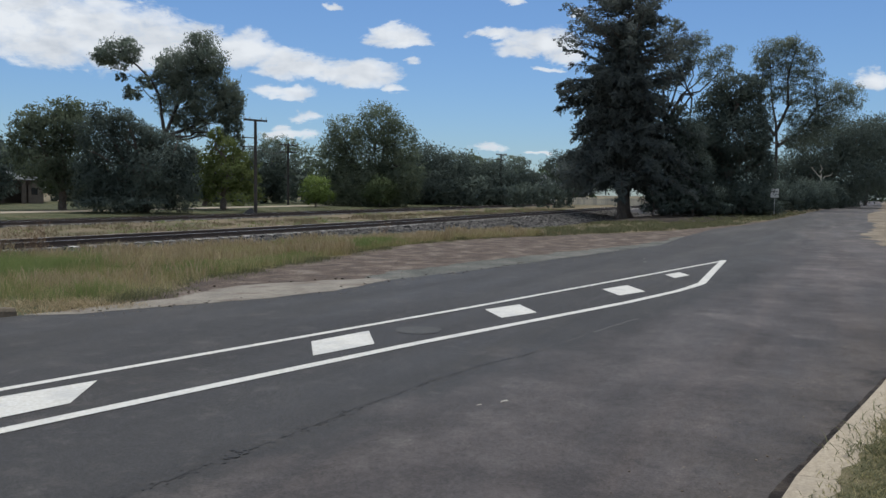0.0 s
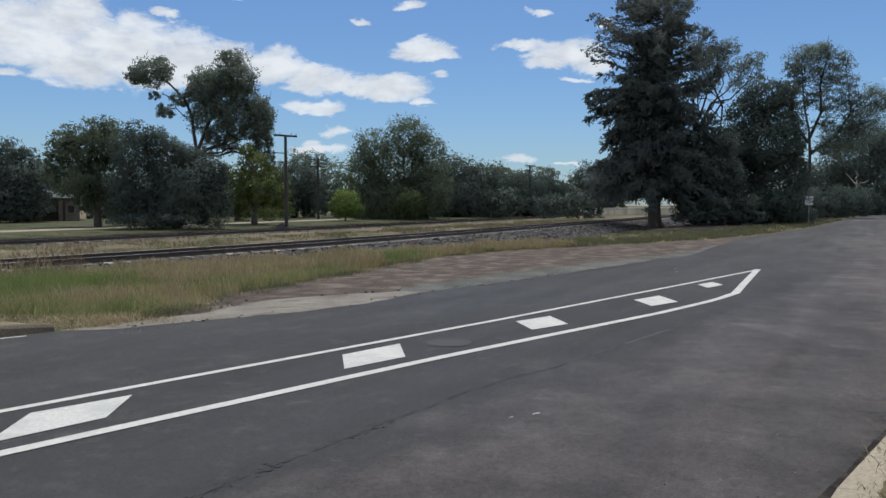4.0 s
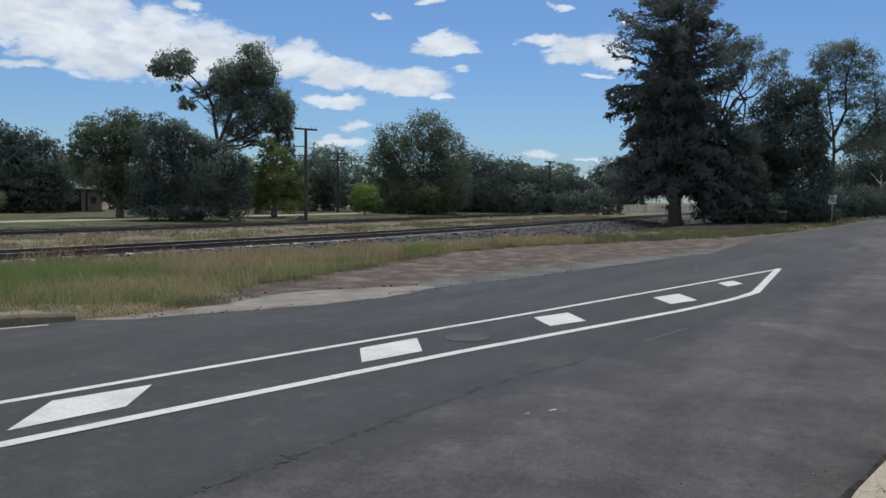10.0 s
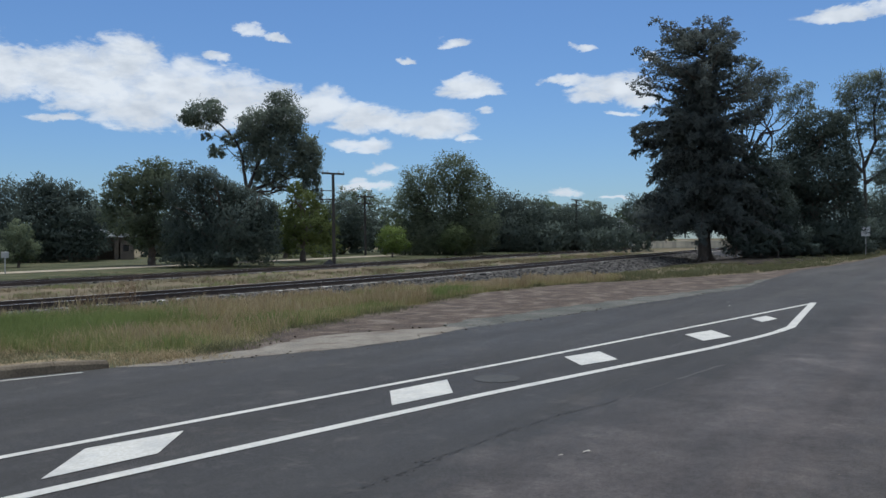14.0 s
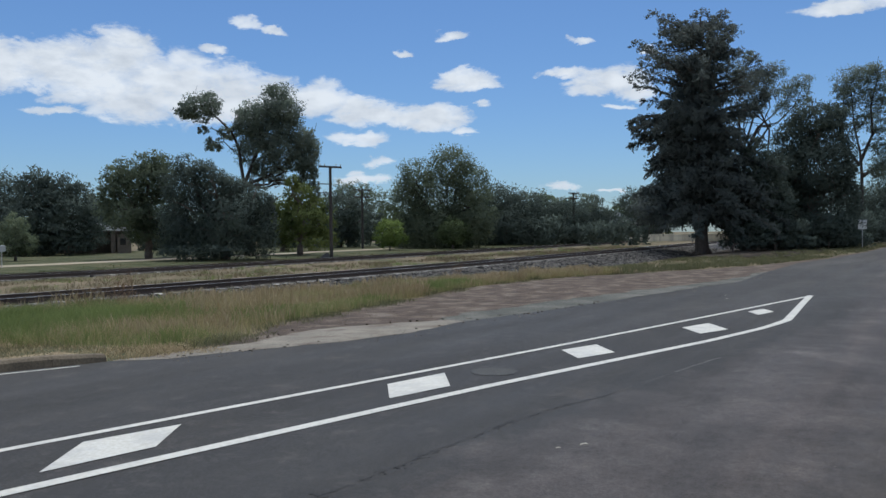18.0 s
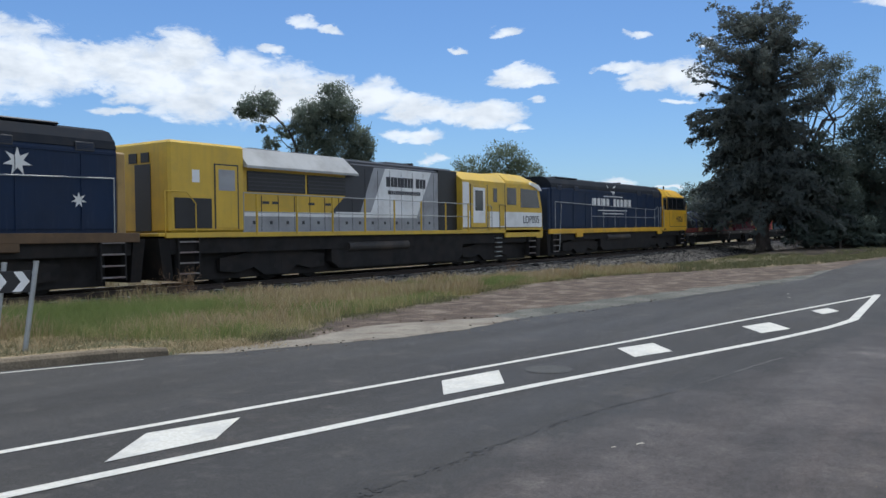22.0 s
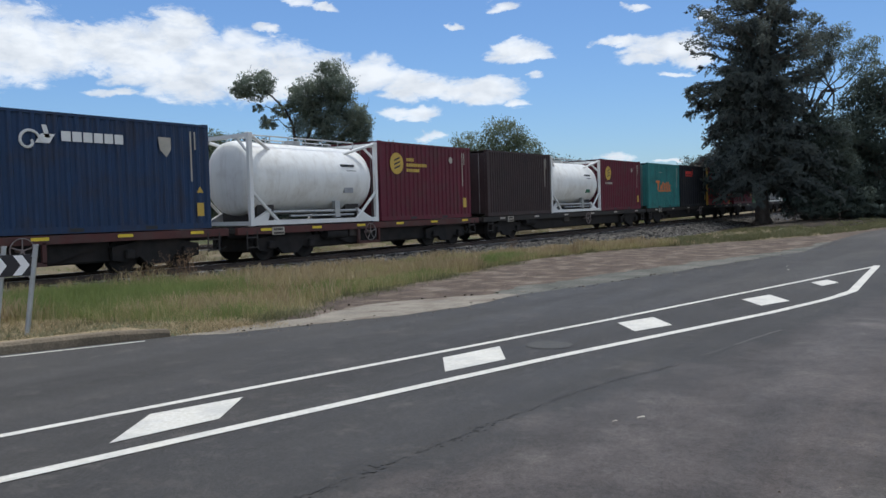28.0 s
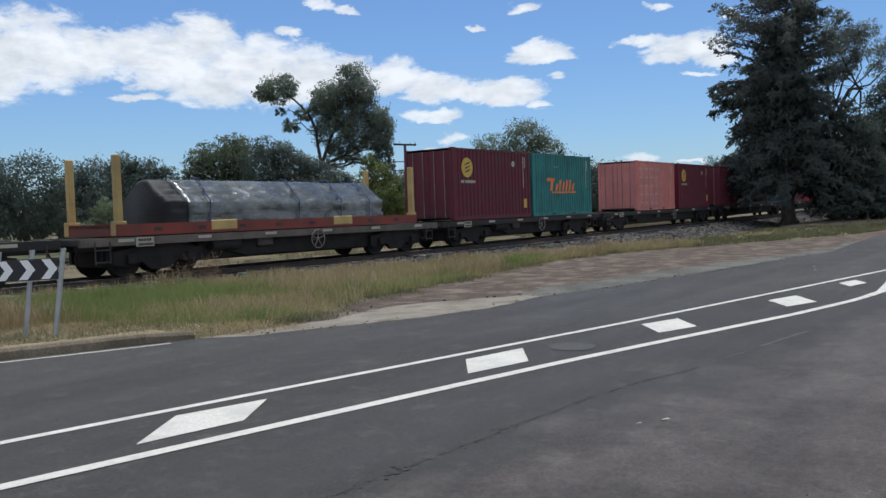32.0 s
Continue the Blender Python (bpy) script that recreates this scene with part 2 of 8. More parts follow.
def soil_material(name, a, b_, c, scale=0.6, rough=0.95):
    """Ground of three mixed colours in patches, with pebbly relief."""
    m = bpy.data.materials.new(name)
    m.use_nodes = True
    n = Nodes(m.node_tree)
    v = n.add("ShaderNodeNewGeometry").outputs["Position"]
    col = n.ramp(n.noise(v, scale, 6, 0.6, 0.3), ((0.37, a), (0.51, b_), (0.65, c)))
    col = n.mix(0.30, col, n.ramp(n.noise(v, scale * 24, 5, 0.7), ((0.3, 0.0), (0.7, 1.0))), "OVERLAY")
    col = n.mix(0.30, col, n.ramp(n.noise(v, 38, 4, 0.75), ((0.3, 0.0), (0.7, 1.0))), "OVERLAY")
    b = n.add("ShaderNodeBsdfPrincipled")
    n.put(col, b.inputs["Base Color"])
    b.inputs["Roughness"].default_value = rough
    b.inputs["Specular IOR Level"].default_value = 0.2
    k = n.add("ShaderNodeBump")
    k.inputs["Strength"].default_value, k.inputs["Distance"].default_value = 0.8, 0.03
    n.put(n.noise(v, 30, 6, 0.7), k.inputs["Height"])
    n.put(k.outputs[0], b.inputs["Normal"])
    n.put(b.outputs[0], n.add("ShaderNodeOutputMaterial").inputs[0])
    return m


ASPHALT = asphalt_material()
GROUND = soil_material("dry_ground", (0.095, 0.10, 0.05), (0.175, 0.14, 0.085), (0.235, 0.18, 0.12), 0.35)
DIRT = soil_material("red_gravel", (0.084, 0.066, 0.053), (0.122, 0.091, 0.071), (0.205, 0.168, 0.134), 1.5)
GREYGRAVEL = soil_material("grey_gravel", (0.098, 0.098, 0.084), (0.130, 0.128, 0.110), (0.175, 0.168, 0.144), 0.7)
PALEDIRT = soil_material("pale_dirt", (0.16, 0.13, 0.095), (0.22, 0.18, 0.13), (0.29, 0.24, 0.175), 0.5)
# near-black brown that paints the trees' shade onto the ground
TREESHADE = soil_material("leaf_litter", (0.024, 0.020, 0.015), (0.045, 0.035, 0.025), (0.085, 0.065, 0.045), 1.5)
GRITSOIL = soil_material("grit_soil", (0.022, 0.018, 0.015), (0.040, 0.032, 0.026), (0.075, 0.060, 0.048), 6.0)
CLIPPINGS = soil_material("clippings", (0.085, 0.085, 0.040), (0.16, 0.14, 0.075), (0.26, 0.215, 0.13), 3.0)
PARKLAWN = soil_material("park_lawn", (0.050, 0.062, 0.028), (0.085, 0.088, 0.042), (0.13, 0.115, 0.062), 0.5)
LITTER = soil_material("straw_litter", (0.16, 0.12, 0.07), (0.26, 0.20, 0.12), (0.36, 0.28, 0.17), 1.2)
REFLECTWHITE = material("reflective_white", (0.90, 0.90, 0.88), 0.4, vary=0.04, scale=3, grain=0.05)
CONCRETE = material("old_concrete", (0.25, 0.222, 0.180), 0.9, vary=0.2, scale=2.0, grain=0.25, fine=45, bump=0.4, bump_scale=60, stain=(0.15, 0.115, 0.088), stain_amount=0.85, stain_scale=1.7, coords="World", spec=0.2)
KERBSTONE = material("kerb_concrete", (0.21, 0.17, 0.12), 0.9, vary=0.25, scale=2.5, grain=0.3, fine=40, bump=0.5, bump_scale=50, stain=(0.10, 0.08, 0.06), stain_amount=0.7, coords="World", spec=0.2)
PATH = material("path_concrete", (0.40, 0.335, 0.245), 0.9, vary=0.12, scale=1.5, grain=0.2, fine=40, bump=0.35, bump_scale=70, stain=(0.3, 0.26, 0.2), stain_amount=0.5, coords="World", spec=0.2)
PAINT = material("road_paint", (0.62, 0.595, 0.53), 0.7, vary=0.05, scale=2.0, grain=0.18, fine=35, stain=(0.42, 0.41, 0.39), stain_amount=0.55, stain_scale=2.6, coords="World", spec=0.3, bump=0.3, bump_scale=80)
RAIL = material("rail_steel", (0.060, 0.044, 0.037), 0.75, metal=0.1, vary=0.3, scale=2.0, grain=0.2)
RAILTOP = material("rail_head", (0.58, 0.57, 0.56), 0.38, metal=0.25, vary=0.15, scale=1.0)
SLEEPER = material("sleeper_concrete", (0.44, 0.41, 0.365), 0.9, vary=0.2, scale=1.0, grain=0.25, stain=(0.17, 0.14, 0.12), stain_amount=0.8, spread=0.55)
BALLASTBED = soil_material("ballast_bed", (0.045, 0.044, 0.045), (0.068, 0.064, 0.062), (0.105, 0.095, 0.085), 1.2)
STONE = foliage("ballast_stone", (0.016, 0.016, 0.016), (0.215, 0.198, 0.178), 0.9, 0.0, 0.95)
DIRTSTONE = foliage("shoulder_stone", (0.10, 0.078, 0.06), (0.32, 0.26, 0.20), 0.9, 0.0, 0.8)
DARKGRIT = foliage("dark_grit", (0.025, 0.020, 0.017), (0.085, 0.066, 0.052), 0.9, 0.0, 0.8)
# grime, with the shadow under the overhang put into its near-black base
UNDER = material("grimy_shaded_underframe", (0.024, 0.023, 0.023), 0.85, vary=0.4, scale=2.5, grain=0.1, stain=(0.035, 0.028, 0.024), stain_amount=0.5, spec=0.2)
GRASS = foliage("verge_grass", (0.225, 0.205, 0.095), (0.53, 0.465, 0.25), 0.7, 0.4, each=0.6)
GREENGRASS = foliage("green_grass", (0.12, 0.17, 0.055), (0.30, 0.34, 0.13), 0.7, 0.4, each=0.55)
DULLGRASS = foliage("dull_grass", (0.10, 0.11, 0.055), (0.225, 0.215, 0.12), 0.7, 0.3, each=0.55)
DRYGRASS = foliage("dry_grass", (0.26, 0.20, 0.11), (0.52, 0.42, 0.26), 0.8, 0.2, each=0.55)
WEEDSTEM = foliage("dry_weed", (0.15, 0.095, 0.06), (0.40, 0.28, 0.18), 0.8, 0.2, each=0.55)
MEDIANGRASS = foliage("median_straw", (0.135, 0.115, 0.065), (0.31, 0.255, 0.165), 0.8, 0.2, each=0.55)
GUMLEAF = foliage("gum_leaf", (0.132, 0.162, 0.112), (0.205, 0.242, 0.158), glow=0.55)
DARKLEAF = foliage("dark_leaf", (0.092, 0.118, 0.104), (0.120, 0.148, 0.120), glow=0.32, each=0.10)
# the bluish grey lift paints distance haze into the needles
CONLEAF = foliage("conifer_leaf", (0.120, 0.142, 0.136), (0.178, 0.200, 0.180), glow=0.5)
# gum leaf made paler and bluer, so haze is in its colour
HAZEGUM = foliage("hazed_gum_leaf", (0.165, 0.200, 0.165), (0.255, 0.295, 0.225), glow=0.55)
MIDLEAF = foliage("mid_leaf", (0.072, 0.100, 0.052), (0.155, 0.195, 0.088))
YELLOWLEAF = foliage("yellow_green_leaf", (0.085, 0.118, 0.042), (0.215, 0.245, 0.088))
LIMELEAF = foliage("lime_leaf", (0.10, 0.16, 0.04), (0.26, 0.33, 0.10), glow=0.35)
GREYLEAF = foliage("grey_leaf", (0.10, 0.13, 0.075), (0.27, 0.31, 0.20))
BARK = material("bark", (0.12, 0.10, 0.085), 0.9, vary=0.35, scale=2.0, grain=0.3, fine=25, bump=0.6, bump_scale=14)
GUMBARK = material("gum_bark", (0.055, 0.046, 0.041), 0.85, vary=0.35, scale=1.4, grain=0.2, fine=20, bump=0.3, bump_scale=10)
DEADWOOD = material("dead_wood", (0.42, 0.39, 0.34), 0.9, vary=0.25, scale=2.0, grain=0.2)
POLEWOOD = material("weathered_pole", (0.050, 0.044, 0.040), 0.9, vary=0.25, scale=2.0, grain=0.3)
GALV = material("galvanised", (0.42, 0.43, 0.43), 0.5, metal=0.6, vary=0.15, scale=4, grain=0.1)
WHITE = material("white_paint", (0.78, 0.78, 0.76), 0.5, vary=0.06, scale=1.2, grain=0.06, stain=(0.45, 0.42, 0.38), stain_amount=0.25)
BLACK = material("black_paint", (0.018, 0.018, 0.020), 0.5, vary=0.3, scale=3)
STEELDARK = material("dirty_dark_steel", (0.040, 0.036, 0.034), 0.75, vary=0.35, scale=2.2, grain=0.15, stain=(0.11, 0.085, 0.065), stain_amount=0.5)
SILL = material("wagon_sill", (0.020, 0.0175, 0.016), 0.75, vary=0.3, scale=1.6, grain=0.12, stain=(0.05, 0.034, 0.026), stain_amount=0.5)
SILLTAN = material("dusty_sill", (0.135, 0.112, 0.092), 0.8, vary=0.3, scale=1.6, grain=0.15, stain=(0.06, 0.047, 0.04), stain_amount=0.6)
SILLRED = material("red_sill", (0.085, 0.025, 0.022), 0.7, vary=0.3, scale=1.6, grain=0.15, stain=(0.07, 0.05, 0.045), stain_amount=0.7)
WHEELGREY = material("hand_wheel_grey", (0.22, 0.20, 0.19), 0.7, vary=0.2, scale=4, stain=(0.15, 0.05, 0.04), stain_amount=0.6)
GLASS = material("dark_glass", (0.012, 0.014, 0.017), 0.08, vary=0.1, scale=2, spec=0.45)
PLATE = material("white_plate", (0.43, 0.40, 0.34), 0.6, vary=0.1, scale=5, stain=(0.35, 0.28, 0.2), stain_amount=0.5)
REFLECT = material("yellow_reflector", (0.75, 0.55, 0.04), 0.5, vary=0.1, scale=5)
ORANGEMARK = material("orange_marking", (0.72, 0.20, 0.05), 0.6, vary=0.2, scale=3, stain=(0.2, 0.25, 0.22), stain_amount=0.45, stain_scale=4)
DARKMARK = material("navy_marking", (0.025, 0.035, 0.085), 0.6, vary=0.2, scale=3)
GREENMARK = material("green_marking", (0.03, 0.13, 0.075), 0.6, vary=0.2, scale=3)
NUMBERRED = material("faded_number", (0.115, 0.040, 0.036), 0.7, vary=0.3, scale=3)
REDMARK = material("red_marking", (0.62, 0.06, 0.05), 0.6, vary=0.2, scale=3)
PINKMARK = material("faded_red_marking", (0.58, 0.28, 0.22), 0.6, vary=0.2, scale=3)
YELLOWMARK = material("yellow_marking", (0.58, 0.38, 0.06), 0.55, vary=0.12, scale=3, stain=(0.5, 0.35, 0.08), stain_amount=0.4)
LOCOBLUE = material("loco_blue", (0.006, 0.020, 0.058), 0.55, vary=0.2, scale=0.9, grain=0.06, stain=(0.012, 0.024, 0.055), stain_amount=0.5, streak=0.35, spec=0.3)
ROOFGRIME = material("sooty_roof", (0.008, 0.012, 0.020), 0.85, vary=0.4, scale=1.2, grain=0.1, stain=(0.03, 0.026, 0.022), stain_amount=0.5, spec=0.2)
# grime stains over a base darkened to paint the shaded front
NOSESHADE = material("grimy_shaded_nose", (0.080, 0.061, 0.037), 0.75, vary=0.35, scale=1.3, grain=0.12, stain=(0.035, 0.026, 0.018), stain_amount=0.8, streak=0.5, spec=0.2)
LOCOYELLOW = material("loco_yellow", (0.74, 0.42, 0.022), 0.45, vary=0.12, scale=0.9, grain=0.06, stain=(0.32, 0.20, 0.06), stain_amount=0.4, streak=0.3)
LEMON = material("lemon_yellow", (0.64, 0.42, 0.045), 0.45, vary=0.1, scale=0.9, grain=0.06, stain=(0.42, 0.29, 0.07), stain_amount=0.35, streak=0.25)
PILOT = material("pilot_black", (0.014, 0.013, 0.013), 0.8, vary=0.3, scale=2, stain=(0.05, 0.035, 0.025), stain_amount=0.4, spec=0.2)
WINGGREY = material("wing_grey", (0.40, 0.40, 0.39), 0.55, vary=0.12, scale=1.0, stain=(0.22, 0.2, 0.18), stain_amount=0.4)
DIRTYYELLOW = material("dirty_yellow", (0.36, 0.232, 0.082), 0.6, vary=0.2, scale=0.9, grain=0.08, stain=(0.16, 0.11, 0.06), stain_amount=0.6, streak=0.6)
SILLYELLOW = material("rusty_sill", (0.125, 0.078, 0.042), 0.75, vary=0.3, scale=1.5, grain=0.1, stain=(0.07, 0.045, 0.03), stain_amount=0.7)
SCREEN = material("cab_screen", (0.03, 0.036, 0.042), 0.05, vary=0.25, scale=2, spec=0.55)
LOCOGREY = material("loco_grey", (0.33, 0.34, 0.36), 0.5, vary=0.12, scale=1.0, stain=(0.12, 0.11, 0.1), stain_amount=0.35)
LOCODARK = material("loco_charcoal", (0.035, 0.037, 0.045), 0.5, vary=0.2, scale=1.0)
LOCOWHITE = material("loco_white", (0.82, 0.83, 0.83), 0.45, vary=0.06, scale=1.0, stain=(0.4, 0.37, 0.33), stain_amount=0.3)
SILVER = material("silver_tarp", (0.062, 0.070, 0.066), 0.25, vary=0.5, scale=1.2, grain=0.3, fine=9, bump=1.0, bump_scale=2.2, spec=0.9, crease=True)
BLACKTARP = material("black_tarp", (0.010, 0.011, 0.012), 0.55, vary=0.3, scale=1.0, bump=0.7, bump_scale=3, spec=0.3, crease=True)
STRAP = material("blue_strap", (0.025, 0.035, 0.12), 0.6, vary=0.1, scale=6)
RUSTPOST = material("rusty_post", (0.26, 0.15, 0.085), 0.8, vary=0.35, scale=2.5, stain=(0.5, 0.42, 0.3), stain_amount=0.5)
RACKRED = material("flatrack_red", (0.20, 0.036, 0.026), 0.65, vary=0.25, scale=1.5, stain=(0.12, 0.06, 0.04), stain_amount=0.5)
POSTYELLOW = material("yellow_corner_post", (0.74, 0.43, 0.08), 0.6, vary=0.2, scale=1.5, stain=(0.45, 0.25, 0.07), stain_amount=0.5)
RACKYELLOW = material("flatrack_yellow", (0.47, 0.335, 0.125), 0.6, vary=0.2, scale=1.5, stain=(0.3, 0.2, 0.07), stain_amount=0.5)
TANKWHITE = material("tank_white", (0.86, 0.86, 0.83), 0.42, vary=0.06, scale=0.8, grain=0.05, stain=(0.42, 0.37, 0.30), stain_amount=0.35, stain_scale=0.9, streak=0.25)
BRICKWALL = material("house_wall", (0.17, 0.14, 0.115), 0.9, vary=0.15, scale=3)
ROOFING = material("pale_roof", (0.55, 0.56, 0.56), 0.6, vary=0.1, scale=1)
CARPAINT = material("car_paint", (0.05, 0.05, 0.055), 0.3, vary=0.1, scale=1)
RUBBER = material("rubber", (0.02, 0.02, 0.02), 0.8, vary=0.2, scale=5)


def box_paint(name, base, stain=(0.12, 0.07, 0.05), amount=0.45, rough=0.55, streak=0.5):
    return material("container_" + name, base, rough, vary=0.14, scale=0.8, grain=0.08, fine=25, stain=stain, stain_amount=amount, stain_scale=0.9, streak=streak, spec=0.28)


BOXES = {
    "maroon": box_paint("maroon", (0.125, 0.018, 0.034), (0.075, 0.045, 0.04)),
    "red": box_paint("red", (0.52, 0.078, 0.086), (0.33, 0.06, 0.06)),
    "green": box_paint("green", (0.065, 0.185, 0.088), (0.03, 0.07, 0.04)),
    "teal": box_paint("teal", (0.040, 0.205, 0.195), (0.03, 0.07, 0.07)),
    "paleteal": box_paint("pale_teal", (0.10, 0.30, 0.285), (0.06, 0.10, 0.09)),
    "navy": box_paint("navy", (0.018, 0.044, 0.105), (0.04, 0.035, 0.04)),
    "blue": box_paint("blue", (0.028, 0.062, 0.085), (0.04, 0.04, 0.05)),
    "orange": box_paint("orange", (0.72, 0.19, 0.085), (0.34, 0.10, 0.06), 0.5),
    "pink": box_paint("faded_red", (0.58, 0.21, 0.19), (0.36, 0.15, 0.13), 0.5),
    "brown": box_paint("brown", (0.052, 0.034, 0.034), (0.03, 0.025, 0.025)),
    "black": box_paint("black", (0.016, 0.018, 0.022), (0.04, 0.035, 0.035)),
    "cream": box_paint("cream", (0.88, 0.77, 0.54), (0.60, 0.46, 0.28), 0.2, streak=0.10),
    "crimson": box_paint("crimson", (0.42, 0.036, 0.060), (0.2, 0.03, 0.03)),
}


# ---- building helpers ----
def finish(bm, name):
    bmesh.ops.recalc_face_normals(bm, faces=bm.faces)
    me = bpy.data.meshes.new(name)
    bm.to_mesh(me)
    bm.free()
    return me


def mesh_part(name, me, mat, parent, label="", at=None):
    """An object on a mesh that may be shared, under its thing or part."""
    if mat is not None and not me.materials:
        me.materials.append(mat)
    ob = new(name, me)
    ob.parent = parent
    if at is not None:
        ob.matrix_basis = at
    return tagged(ob, label)


def part(name, bm, mat, parent, label="", at=None):
    return mesh_part(name, finish(bm, name), mat, parent, label, at)


def smooth(ob):
    ob.data.polygons.foreach_set("use_smooth", [True] * len(ob.data.polygons))
    return ob


def thing(name, label, category, m=None, group="", kind=""):
    ob = tagged(new(name), label, category, group, kind)
    if m is not None:
        ob.matrix_basis = m
    return ob


def box(bm, a, b, c=0.0):
    """A box from corner a to corner b, its edges cut by c."""
    r = bmesh.ops.create_cube(bm, size=1.0)
    size, mid = [abs(q - p) for p, q in zip(a, b)], [(p + q) / 2 for p, q in zip(a, b)]
    for v in r["verts"]:
        v.co = Vector([v.co[i] * size[i] + mid[i] for i in range(3)])
    if c:
        edges = {e for v in r["verts"] for e in v.link_edges}
        bmesh.ops.bevel(bm, geom=list(edges), offset=c, segments=1, affect="EDGES", profile=0.5)
    return bm


def boxed(a, b, c=0.0):
    return box(bmesh.new(), a, b, c)


def rod(bm, p, q, r, r2=None, n=8, cap=True):
    """A round bar from p to q."""
    p, q = Vector(p), Vector(q)
    turn = (q - p).to_track_quat("Z", "Y").to_matrix().to_4x4()
    bmesh.ops.create_cone(bm, cap_ends=cap, segments=n, radius1=r, radius2=r if r2 is None else r2, depth=(q - p).length,
                          matrix=Matrix.Translation((p + q) / 2) @ turn)
    return bm


def rodded(p, q, r, r2=None, n=8):
    return rod(bmesh.new(), p, q, r, r2, n)


def extruded(profile, y0, y1, bm=None):
    """A closed outline of (x, z) drawn out from y0 to y1."""
    bm = bm or bmesh.new()
    a = [bm.verts.new((x, y0, z)) for x, z in profile]
    b = [bm.verts.new((x, y1, z)) for x, z in profile]
    bm.faces.new(a)
    bm.faces.new(b[::-1])
    for i in range(len(a)):
        j = (i + 1) % len(a)
        bm.faces.new((a[i], b[i], b[j], a[j]))
    return bm


def cloud_mesh(name, verts, faces, mat):
    """A mesh from arrays of many small faces, all with the same number of corners."""
    me = bpy.data.meshes.new(name)
    k = faces.shape[1]
    me.vertices.add(len(verts))
    me.vertices.foreach_set("co", verts.astype(np.float32).ravel())
    me.loops.add(faces.size)
    me.loops.foreach_set("vertex_index", faces.astype(np.int32).ravel())
    me.polygons.add(len(faces))
    me.polygons.foreach_set("loop_start", np.arange(0, faces.size, k, dtype=np.int32))
    me.update(calc_edges=True)
    me.validate()
    me.materials.append(mat)
    return me


# ---- the lie of the land ----
TRACK_Y, FAR_TRACK_Y, GAUGE = 19.70, 32.2, 1.435


def rise(x):
    """The ground climbs gently along the line."""
    s = x - 25.0
    return 0.0085 * (0.5 * (min(s, 300.0) + math.sqrt(min(s, 300.0) ** 2 + 100.0)))


def rail_z(x):
    return 0.21 + rise(x)


def land(x, y):
    """Height of the natural ground."""
    z = rise(x)
    if y > 9.0:
        z += min((y - 9.0) / 9.0, 1.0) * 0.04
    if x > 15.0 and 11.5 < y < 21.5:
        # a shallow ditch before the railway bank
        k = min((y - 11.5) / 4.0, 1.0, max(0.0, (21.5 - y) / 3.5))
        z -= 0.42 * min((x - 15.0) / 28.0, 1.0) * k * k * (3 - 2 * k)
    if y > 34.0:
        z += min((y - 34.0) / 10.0, 1.0) * 0.12
    return z


def edge(x):
    """Edge of the asphalt towards the railway."""
    xs = (-60, 0, 4.9, 6.9, 7.3, 8.9, 10, 11.2, 13.1, 15.6, 18, 21.3, 25.4, 27.7, 34, 42, 49, 59, 97, 600)
    ys = (31, 11.7, 9.95, 9.22, 8.75, 8.12, 7.66, 7.4, 7.42, 6.9, 6.54, 6.1, 5.5, 5.1, 5.3, 5.2, 4.2, 3.3, 1.1, -22.0)
    return float(np.interp(x, xs, ys))


def dirt_edge(x):
    """Upper edge of the bare shoulder, where the grass begins."""
    return float(np.interp(x, (6.9, 8, 9.1, 11.6, 15, 18.7, 23, 26.6, 29.6, 32.2, 35.5, 40, 49, 63, 97, 600),
                           (9.25, 9.3, 9.3, 10.3, 10.9, 11.6, 12.2, 11.8, 10.9, 9.6, 8.2, 6.6, 4.7, 3.3, 1.2, -21.5)))


def kerb_line(x):
    """Edge of the near footpath."""
    return float(np.interp(x, (-40, 0, 4.66, 6.6, 8.3, 9.9, 12, 14, 15.5, 16), (6.0, 0.72, 0.17, -0.22, -0.56, -0.85, -1.3, -2.4, -5.0, -9.0)))


def right_edge(x):
    return float(np.interp(x, (15, 24, 29, 34, 42, 53, 65, 83, 103, 600), (-60, -20, -3.0, -1.9, -2.15, -2.9, -3.0, -3.6, -5.4, -34)))


def sheet(name, xs, lo, hi, lift, mat, label, rows=4, kind="structure", category=""):
    """A surface between two lines along x that follows the land."""
    vs, n = [], rows + 1
    for x in xs:
        a, b = lo(x), hi(x)
        for k in range(n):
            y = a + (b - a) * k / rows
            vs.append((x, y, land(x, y) + lift))
    fs = [(i * n + k, (i + 1) * n + k, (i + 1) * n + k + 1, i * n + k + 1) for i in range(len(xs) - 1) for k in range(rows)]
    me = cloud_mesh(name, np.array(vs), np.array(fs), mat)
    me.polygons.foreach_set("use_smooth", [True] * len(me.polygons))
    return tagged(new(name, me), label, category or name, kind=kind)


def steps(*ends):
    """Numbers from end to end: a, step, b, step, c ..."""
    out = [float(ends[0])]
    for d, b in zip(ends[1::2], ends[2::2]):
        while out[-1] + d < b - 1e-6:
            out.append(out[-1] + d)
        out.append(float(b))
    return out


